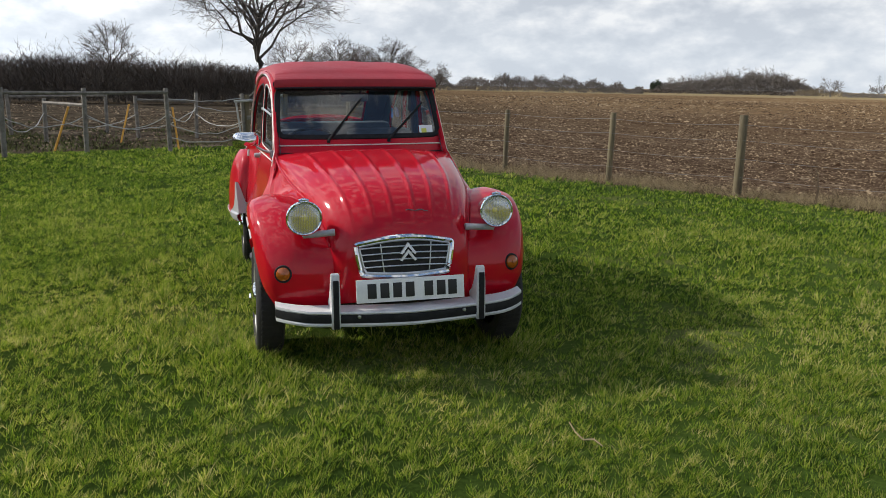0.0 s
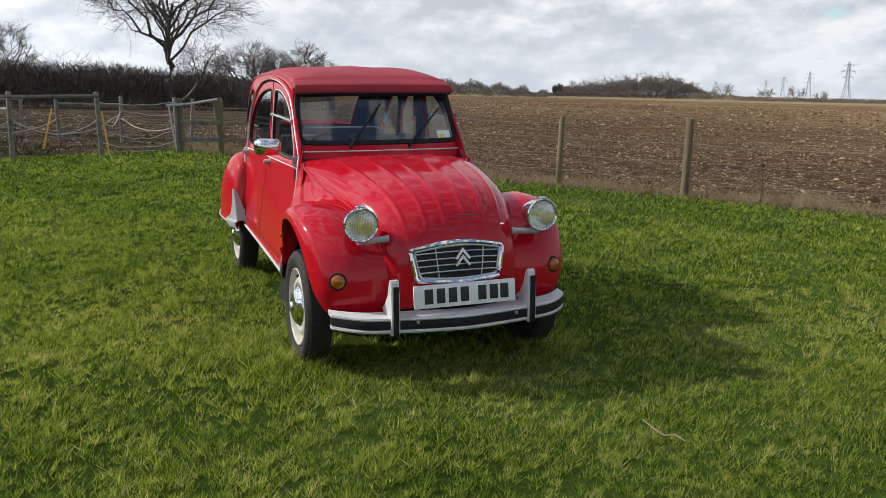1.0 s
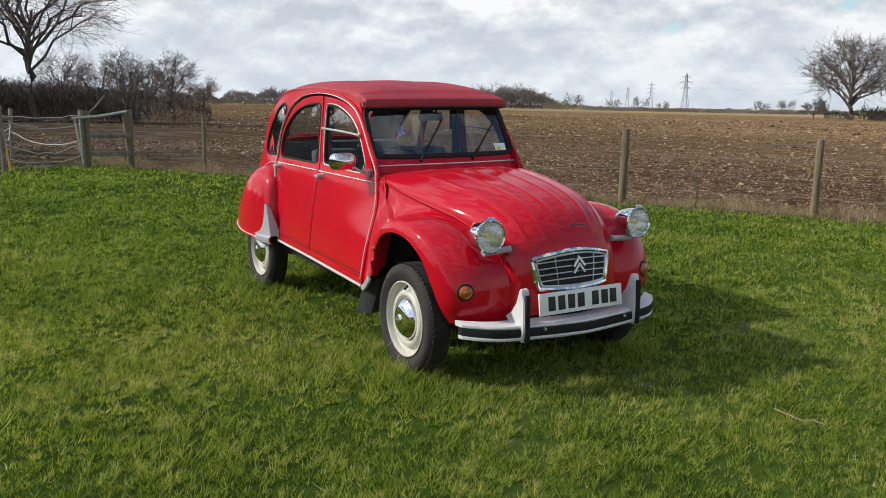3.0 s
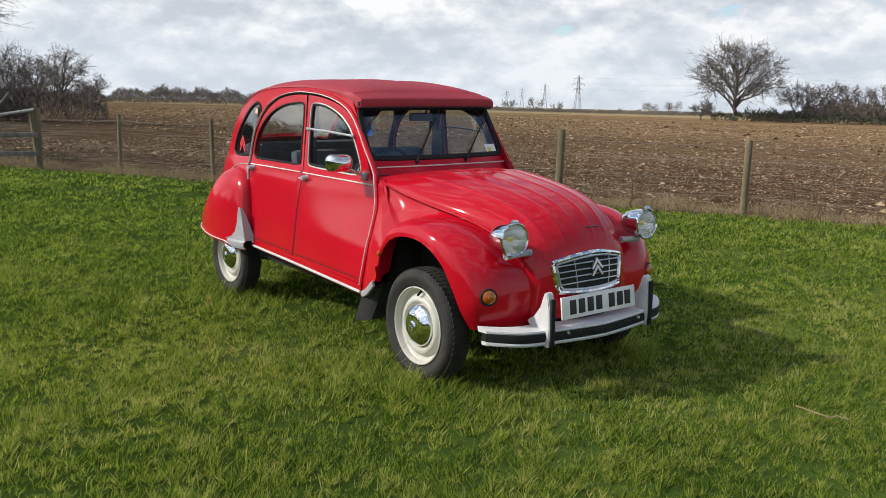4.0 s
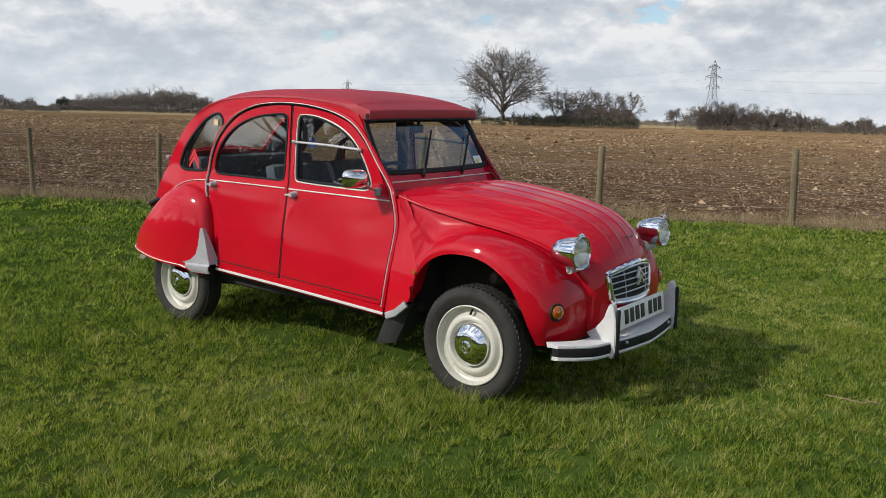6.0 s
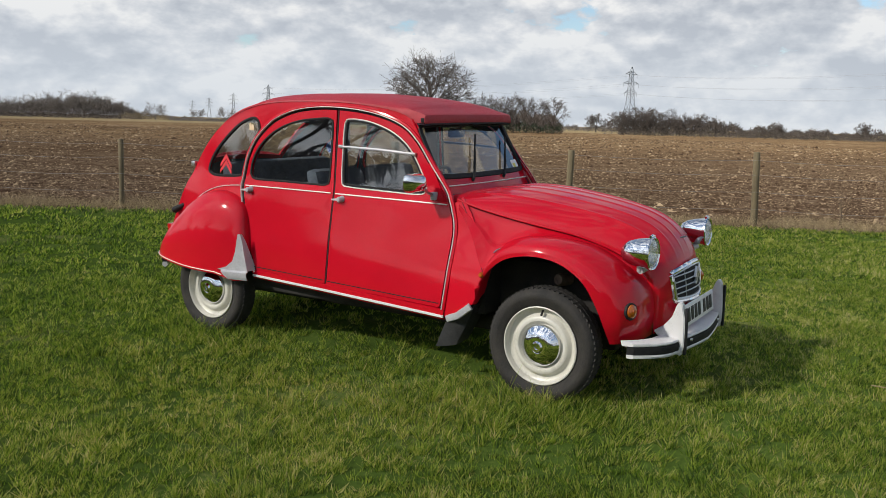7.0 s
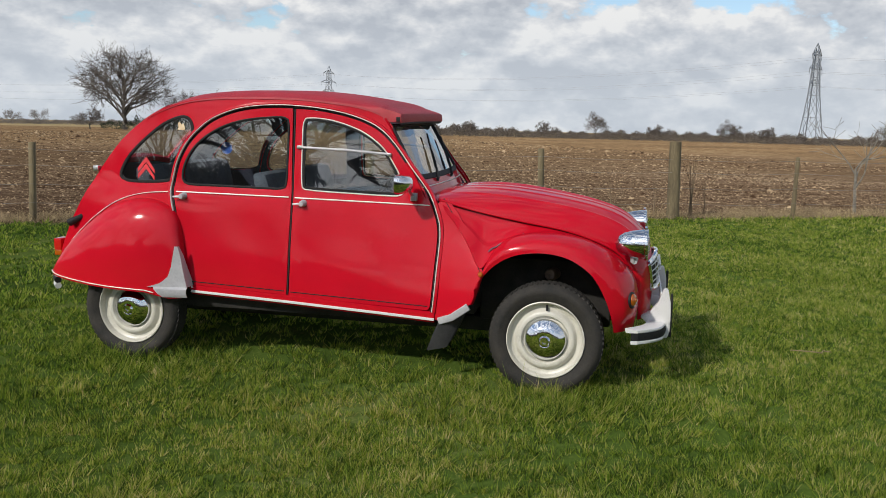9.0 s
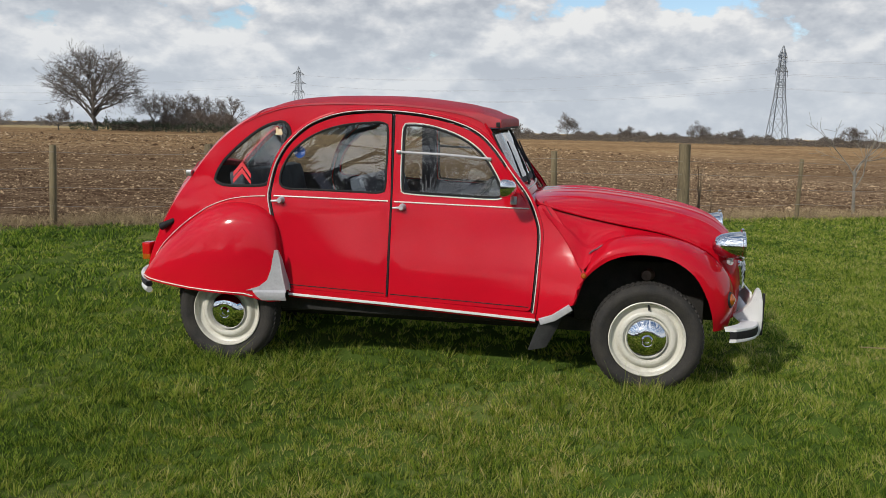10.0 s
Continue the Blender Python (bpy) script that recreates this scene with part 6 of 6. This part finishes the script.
bumper = None
for name, mat, prof in (("front_bumper", "white", ((0.10, 0.352), (0.0, 0.343), (-0.004, 0.335), (0.002, 0.328), (0.09, 0.326))), ("rubber_strip", "black", ((0.05, 0.328), (-0.003, 0.327), (-0.008, 0.308), (-0.003, 0.287), (0.05, 0.285))), ("lower_lip", "white", ((0.05, 0.286), (0.0, 0.288), (-0.006, 0.279), (0.0, 0.269), (0.05, 0.267)))):
    rows = []
    for x in np.linspace(-0.605, 0.605, 49):
        z_bow = 0.012 * (abs(x) / 0.6) ** 2
        rows.append([(x, bumper_y(x) + dy * (1 - 0.35 * (abs(x) / 0.6) ** 4), z + z_bow) for dy, z in prof])
    bm = loft(rows)
    bm.faces.new([v for v in bm.verts if abs(v.co.x - 0.605) < 1e-4])
    bm.faces.new([v for v in bm.verts if abs(v.co.x + 0.605) < 1e-4])
    bmesh.ops.recalc_face_normals(bm, faces=bm.faces)
    ob = cp(name, bm, mat, bumper, "white painted front bumper" if name == "front_bumper" else "")
    bumper = bumper or ob
for x in (-0.345, 0.345):
    y = bumper_y(x)
    prof = [(0.02, 0.268), (-0.010, 0.262), (-0.022, 0.30), (-0.024, 0.36), (-0.020, 0.46), (-0.004, 0.528), (0.012, 0.535), (0.022, 0.520), (0.045, 0.455), (0.085, 0.405), (0.135, 0.372), (0.10, 0.34), (0.03, 0.32)]
    bm = bmesh.new()
    a = [bm.verts.new((x - 0.020, y + p, z)) for p, z in prof]
    b = [bm.verts.new((x + 0.020, y + p, z)) for p, z in prof]
    bm.faces.new(a)
    bm.faces.new(b[::-1])
    for k in range(len(prof)):
        bm.faces.new((a[k], b[k], b[(k + 1) % len(prof)], a[(k + 1) % len(prof)]))
    bmesh.ops.recalc_face_normals(bm, faces=bm.faces)
    bmesh.ops.bevel(bm, geom=[e for e in bm.edges if len(e.link_faces) == 2 and e.calc_face_angle(0) > 0.9], offset=0.004, segments=2, affect="EDGES")
    o = cp("overrider", bm, "white", bumper)
    cp("rubber_face", box(bmesh.new(), (x - 0.013, y - 0.032, 0.268), (x + 0.013, y - 0.018, 0.505), 0.005), "black", o)
for x in (-0.24, 0.26):
    cp("bolt", lathe([(0.0, 0.012), (0.007, 0.010), (0.009, 0.0)], (x, bumper_y(x) - 0.006, 0.322), (0, -1, 0), 12), "alu", bumper)
# number plate, its characters as plain bars
plate = cp("number_plate", box(bmesh.new(), (-0.258, -0.006, -0.056), (0.258, 0.004, 0.056), 0.003, Matrix.Translation((0.012, -0.592, 0.432)) @ Matrix.Rotation(radians(-7), 4, "X")), "plate", label="white front number plate with black bars")
for x in (-0.185, -0.125, -0.065, -0.005, 0.085, 0.145, 0.200):
    w = 0.021
    cp("character_bar", box(bmesh.new(), (x - w, -0.0085, -0.036), (x + w, -0.005, 0.036), 0.001, Matrix.Translation((0.012, -0.592, 0.432)) @ Matrix.Rotation(radians(-7), 4, "X")), "ink", plate)

# grille: frame, dark mesh, bars and the double chevron
def on_nose(x, z, out=0.0):
    y = np.interp(z, (0.48, 0.60, 0.72), (-0.566, -0.560, -0.538))
    return (x, y + 0.055 * (x / 0.24) ** 2 - out, z)


GRILLE = loop_spline([(-0.205, 0.505), (-0.19, 0.497), (0.0, 0.492), (0.19, 0.497), (0.205, 0.505), (0.215, 0.53), (0.232, 0.63), (0.228, 0.646), (0.20, 0.655), (0.10, 0.676), (0.0, 0.684), (-0.10, 0.676), (-0.20, 0.655), (-0.228, 0.646), (-0.232, 0.63), (-0.215, 0.53)], 90)
grille = cp("grille", outward(panel(GRILLE, [], lambda a, b: on_nose(a, b, 0.004), grid=0.05), (0, -1, 0)), "under", label="dark grille with bright frame and bars")
pts = [on_nose(a, b, 0.006) for a, b in GRILLE]
cp("grille_frame", tube(bmesh.new(), pts + pts[:2], 0.013, 8, False), "chrome", grille)
inner = [on_nose(a * 0.93, 0.59 + (b - 0.59) * 0.84, 0.008) for a, b in GRILLE]
cp("grille_frame", tube(bmesh.new(), inner + inner[:2], 0.006, 6, False), "alu", grille)
for k, z in enumerate((0.535, 0.566, 0.597, 0.628)):
    w = np.interp(z, (0.5, 0.64), (0.198, 0.216))
    bar = [on_nose(x, z + 0.012 * (1 - (x / 0.2) ** 2), 0.010) for x in np.linspace(-w, w, 15)]
    cp("grille_bar", tube(bmesh.new(), bar, 0.0038, 6), "alu", grille)
for x in (-0.115, 0.115):
    cp("grille_bar", tube(bmesh.new(), [on_nose(x * 0.93, 0.505, 0.008), on_nose(x, 0.58, 0.008), on_nose(x * 1.06, 0.662, 0.008)], 0.0030, 6), "alu", grille)
for z0 in (0.575, 0.608):
    bm = bmesh.new()
    ring = [(-0.040, 0.0), (0.0, 0.052), (0.040, 0.0), (0.030, -0.006), (0.0, 0.032), (-0.030, -0.006)]
    a = [bm.verts.new((x + 0.004, on_nose(x, z0 + z, 0.026)[1], z0 + z)) for x, z in ring]
    b = [bm.verts.new((x + 0.004, on_nose(x, z0 + z, 0.014)[1], z0 + z)) for x, z in ring]
    for q, rev in ((a, False), (b, True)):
        for f in ((0, 1, 4, 5), (1, 2, 3, 4)):
            idx = [q[i] for i in f]
            bm.faces.new(idx[::-1] if rev else idx)
    for k in range(6):
        bm.faces.new((a[k], a[(k + 1) % 6], b[(k + 1) % 6], b[k]))
    bmesh.ops.recalc_face_normals(bm, faces=bm.faces)
    cp("chevron", bm, "alu", grille)

# headlamps on their bar
for flip in (1, -1):
    c = (-0.462 * flip, -0.478, 0.782)
    ax = (-0.02 * flip, -1, 0.02)
    shellp = [(0.0, -0.150), (0.022, -0.147), (0.045, -0.132), (0.060, -0.105), (0.071, -0.060), (0.077, -0.012), (0.079, 0.0), (0.083, 0.002), (0.084, 0.012), (0.079, 0.018), (0.073, 0.014), (0.070, 0.004)]
    lampo = cp("headlamp", lathe(shellp, c, ax, 40), "chrome", label="round chrome headlamp with clear lens")
    cp("reflector", lathe([(0.070, 0.002), (0.060, -0.020), (0.044, -0.042), (0.024, -0.056), (0.0, -0.060)], c, ax, 36), "reflector", lampo)
    g = cp("lens", lathe([(0.0, 0.030), (0.030, 0.027), (0.055, 0.019), (0.072, 0.008)], c, ax, 36), "lens", lampo)
    g.visible_shadow = False
    cp("bulb", lathe([(0.0, -0.009), (0.010, -0.011), (0.015, -0.018), (0.014, -0.032), (0.008, -0.052)], c, ax, 16), "yellow_bulb", lampo, "yellow bulb")
    cp("visor", tube(bmesh.new(), [(c[0] - 0.022, c[1] - 0.004, c[2] + 0.083), (c[0], c[1] - 0.004, c[2] + 0.089), (c[0] + 0.022, c[1] - 0.004, c[2] + 0.083)], 0.008, 8), "chrome", lampo)
    cp("stem", tube(bmesh.new(), [(c[0], c[1] + 0.055, c[2] - 0.055), (c[0] + 0.004 * flip, c[1] + 0.055, c[2] - 0.098)], [0.016, 0.012], 10), "silver", lampo)
    arm = [(-0.465 * flip, -0.43, 0.690), (-0.40 * flip, -0.435, 0.694), (-0.325 * flip, -0.44, 0.70)]
    cp("lamp_bar", tube(bmesh.new(), arm, 0.016, 10), "silver", lampo, "grey lamp bar")
    cp("bar_plug", tube(bmesh.new(), [(-0.335 * flip, -0.44, 0.70), (-0.318 * flip, -0.441, 0.70)], 0.0175, 10), "silver", lampo)

# mirror on the driver's door
flip = 1
mc = Vector((-0.662, 0.775, 1.066))
shell = []
for y, k in ((-0.050, 0.05), (-0.048, 0.35), (-0.040, 0.62), (-0.024, 0.84), (0.0, 0.97), (0.016, 1.0), (0.026, 1.0), (0.030, 0.96), (0.030, 0.90)):
    shell.append([tuple(mc + Vector((px, y, pz))) for px, pz in round_rect(0, 0, 0.078 * k, 0.050 * k, 0.036 * k)])
bm = loft(shell, True)
bmesh.ops.recalc_face_normals(bm, faces=bm.faces)
mir = cp("door_mirror", bm, "chrome", label="chrome door mirror with rounded corners")
bm = bmesh.new()
bm.faces.new([bm.verts.new(mc + Vector((px, 0.029, pz))) for px, pz in round_rect(0, 0, 0.071, 0.044, 0.032)])
cp("mirror_glass", outward(bm, (0, 1, 0)), "mirror", mir)
cp("mirror_arm", tube(bmesh.new(), [tuple(mc + Vector((0.045, -0.015, -0.028))), (-0.570, 0.757, 1.008), (-0.512, 0.757, 0.988)], 0.008, 8), "alu", mir)
cp("mirror_foot", box(bmesh.new(), (-0.532, 0.735, 0.965), (-0.506, 0.770, 1.008), 0.004), "silver", mir)


# red stickers on the quarter glass: two plain chevrons; small blue disc inside
for z0 in (1.060, 1.098):
    bm = bmesh.new()
    ring = [(-0.056, -0.012), (0.0, 0.060), (0.056, -0.004), (0.056, -0.030), (0.0, 0.028), (-0.056, -0.036)]
    v = [bm.verts.new(on_side(2.335 + a, z0 + b, 0.004)) for a, b in ring]
    bm.faces.new((v[0], v[1], v[4], v[5]))
    bm.faces.new((v[1], v[2], v[3], v[4]))
    cp("sticker", thicken(outward(bm, (-1, 0, 0)), 0.001), "sticker_red", label="red chevron sticker")

bm = panel([(2.088, 1.325), (2.098, 1.352), (2.112, 1.345), (2.122, 1.360), (2.134, 1.352), (2.128, 1.328), (2.136, 1.316), (2.092, 1.312)], [], lambda a, b: on_side(a, b, 0.004), grid=0.2)
cp("sticker", thicken(outward(bm, (-1, 0, 0)), 0.001), "sticker_cream", label="small cream sticker on the quarter glass")
# brake drum and spring seat inside the front arch
for flip in (1, -1):
    cp("spring_seat", lathe([(0.0, 0.02), (0.026, 0.018), (0.034, 0.0), (0.034, -0.10), (0.0, -0.10)], (-0.45 * flip, 0.005, 0.592), (-flip, 0.2, 0.1), 20), "drum", label="brown dusty metal fitting in the wheel arch")

# --- wheels ----------------------------------------------------------------
def build_wheel(side, y, name):
    """side: -1 for the right-hand wheels."""
    ctr = (side * (0.617 if y < 1 else 0.598), y, 0.286)
    ax = (side, 0, 0)
    w = new(name)
    w.parent = car
    tyre = lathe([(0.200, -0.052), (0.222, -0.064), (0.264, -0.068), (0.289, -0.058), (0.297, -0.032), (0.2985, 0.0), (0.297, 0.032), (0.290, 0.053), (0.277, 0.062), (0.272, 0.0665), (0.246, 0.069), (0.241, 0.066), (0.224, 0.062), (0.209, 0.053), (0.201, 0.045)], ctr, ax, 72)
    for v in tyre.verts:
        v.co.z = max(v.co.z, -0.006)
    cp("tyre", tyre, "tyre", w, "black tyre")
    tread = bmesh.new()
    for k in range(64):
        a = k * math.tau / 64
        m = Matrix.Translation(ctr) @ Matrix.Rotation(a, 4, "X")
        for j, off in enumerate((-0.036, 0.0, 0.036)):
            box(tread, (off - 0.013, -0.008, 0.290), (off + 0.013, 0.008, 0.3002 if j == 1 else 0.2984), 0.0, m @ Matrix.Rotation(0.05 * (j - 1), 4, "X") @ Matrix.Rotation(0.35 * (j - 1), 4, "Z"))
    for v in tread.verts:
        v.co.z = max(v.co.z, -0.008)
    cp("tread", tread, "tyre", w, smooth=False)
    rim = lathe([(0.2005, 0.046), (0.2035, 0.052), (0.2035, 0.058), (0.199, 0.060), (0.195, 0.056), (0.1925, 0.044), (0.188, 0.030), (0.176, 0.022), (0.164, 0.022), (0.157, 0.028), (0.152, 0.040), (0.146, 0.046), (0.134, 0.049), (0.126, 0.047), (0.121, 0.040), (0.116, 0.026), (0.100, 0.026), (0.0, 0.026)], ctr, ax, 64)
    rimo = cp("rim", rim, "cream", w, "cream painted steel rim")
    cp("hubcap", lathe([(0.107, 0.026), (0.1075, 0.046), (0.104, 0.052), (0.098, 0.055), (0.086, 0.068), (0.066, 0.079), (0.036, 0.086), (0.030, 0.084), (0.026, 0.088), (0.022, 0.093), (0.012, 0.093), (0.010, 0.086), (0.0, 0.086)], ctr, ax, 48), "chrome", rimo, "domed chrome hubcap")
    cp("valve", tube(bmesh.new(), [(ctr[0] + side * 0.034, y, ctr[2] + 0.180), (ctr[0] + side * 0.058, y - 0.004, ctr[2] + 0.160)], 0.006, 8), "black", rimo)
    return w


for side in (-1, 1):
    build_wheel(side, 0.0, "wheel")
    build_wheel(side, 2.40, "wheel")

# --- under and inside -----------------------------------------------------------
cp("floor_pan", box(bmesh.new(), (-0.56, 0.50, 0.30), (0.56, 2.75, 0.40), 0.02), "under")
cp("chassis_platform", box(bmesh.new(), (-0.36, -0.28, 0.225), (0.36, 2.60, 0.31), 0.02), "under")
cp("axle_arm", tube(bmesh.new(), [(-0.56, 2.40, 0.29), (-0.52, 2.2, 0.30), (-0.45, 1.8, 0.32)], 0.03, 8), "under")
cp("axle_arm", tube(bmesh.new(), [(0.56, 2.40, 0.29), (0.52, 2.2, 0.30), (0.45, 1.8, 0.32)], 0.03, 8), "under")
cp("front_axle", tube(bmesh.new(), [(-0.58, 0.0, 0.29), (-0.3, 0.05, 0.32), (0.3, 0.05, 0.32), (0.58, 0.0, 0.29)], 0.035, 8), "under")
cp("engine_block", box(bmesh.new(), (-0.24, -0.45, 0.30), (0.24, 0.5, 0.80), 0.04), "under")
cp("bulkhead", box(bmesh.new(), (-0.49, 0.60, 0.38), (0.49, 0.66, 0.93), 0.01), "under")
cp("wheel_housing", box(bmesh.new(), (-0.50, 2.10, 0.46), (-0.34, 2.60, 0.80), 0.03), "under")
cp("wheel_housing", box(bmesh.new(), (0.34, 2.10, 0.46), (0.50, 2.60, 0.80), 0.03), "under")
cp("boot_floor", box(bmesh.new(), (-0.36, 2.3, 0.40), (0.36, 2.90, 0.60), 0.02), "under")
dash = cp("dashboard", box(bmesh.new(), (-0.48, 0.765, 0.93), (0.48, 0.90, 1.035), 0.02), "dash")
cp("instrument_pod", box(bmesh.new(), (-0.36, 0.82, 1.02), (-0.12, 0.90, 1.085), 0.02), "dash", dash)


def cushion(lo, hi, bev, bend=0.0):
    bm = box(bmesh.new(), lo, hi, bev)
    bmesh.ops.subdivide_edges(bm, edges=bm.edges, cuts=2, use_grid_fill=True)
    for v in bm.verts:
        v.co.y += bend * (v.co.z - lo[2])
    return bm


for x in (-0.28, 0.28):
    st = cp("front_seat", cushion((x - 0.23, 1.15, 0.56), (x + 0.23, 1.58, 0.70), 0.04), "seat", label="blue-grey cloth seat")
    cp("backrest", cushion((x - 0.23, 1.50, 0.66), (x + 0.23, 1.60, 1.085), 0.045, 0.28), "seat", st)
rs = cp("rear_seat", cushion((-0.50, 1.98, 0.56), (0.50, 2.34, 0.72), 0.04), "seat", label="blue-grey cloth rear bench")
cp("backrest", cushion((-0.50, 2.26, 0.68), (0.50, 2.37, 1.10), 0.05, 0.22), "seat", rs)
for flip in (1, -1):
    pil = [(-(half_width(1.44, z) - 0.028) * flip, 1.44, z) for z in np.linspace(0.5, 1.45, 8)]
    bm = bmesh.new()
    for z0, z1 in ((0.45, 0.75), (0.75, 0.9), (0.9, 1.02), (1.02, 1.22), (1.22, 1.42)):
        w0 = half_width(1.44, z1) - 0.032
        box(bm, (w0 * -flip - 0.014, 1.395, z0 - 0.01), (w0 * -flip + 0.014, 1.49, z1 + 0.01), 0.004)
    cp("inner_pillar", bm, "navy")
    for y0, y1, xc in ((0.74, 1.40, 0.480), (1.49, 2.05, 0.525)):
        cp("door_card", box(bmesh.new(), (-xc * flip - 0.012, y0, 0.46), (-xc * flip + 0.012, y1, 0.985), 0.01), "navy")
    sun_v = tube(bmesh.new(), [(-(half_width(y, z) - 0.040) * flip, y, z) for y, z in ((0.92, 1.39), (1.2, 1.455), (1.6, 1.475), (2.0, 1.455), (2.3, 1.36))], 0.022, 8)
    cp("cant_rail", sun_v, "navy")
cp("header_rail", tube(bmesh.new(), [(x, 0.935, 1.398) for x in (-0.44, 0, 0.44)], 0.022, 8), "navy")
cp("roof_hoop", tube(bmesh.new(), [(x, 1.46, 1.505 + 0.03 * (1 - (x / 0.48) ** 2)) for x in np.linspace(-0.45, 0.45, 9)], 0.014, 8), "navy")
mirror = cp("rear_view_mirror", box(bmesh.new(), (-0.085, 0.93, 1.292), (0.085, 0.955, 1.345), 0.015, Matrix.Translation((0.0, 0.0, 0.0))), "navy", label="dark inside mirror")
cp("mirror_stem", tube(bmesh.new(), [(0.03, 0.94, 1.33), (0.05, 0.925, 1.40)], 0.008, 6), "navy", mirror)
bm = bmesh.new()
wc, wn = Vector((-0.27, 0.98, 0.985)), Vector((0, 0.78, 0.62)).normalized()
wu, wv = Vector((1, 0, 0)), wn.cross(Vector((1, 0, 0)))
ring = [tuple(wc + 0.185 * (math.cos(a) * wu + math.sin(a) * wv)) for a in [k * math.tau / 36 for k in range(37)]]
tube(bm, ring, 0.011, 8, False)
sw = cp("steering_wheel", bm, "black")
cp("steering_column", tube(bmesh.new(), [tuple(wc - wu * 0.185), tuple(wc - wn * 0.02), tuple(wc - wn * 0.25)], 0.012, 8), "black", sw)
cp("window_disc", lathe([(0.0, 0.004), (0.040, 0.004), (0.042, 0.0)], (0.515, 2.385, 1.165), (1, 0, 0), 24), "blue_disc", label="round blue sticker")
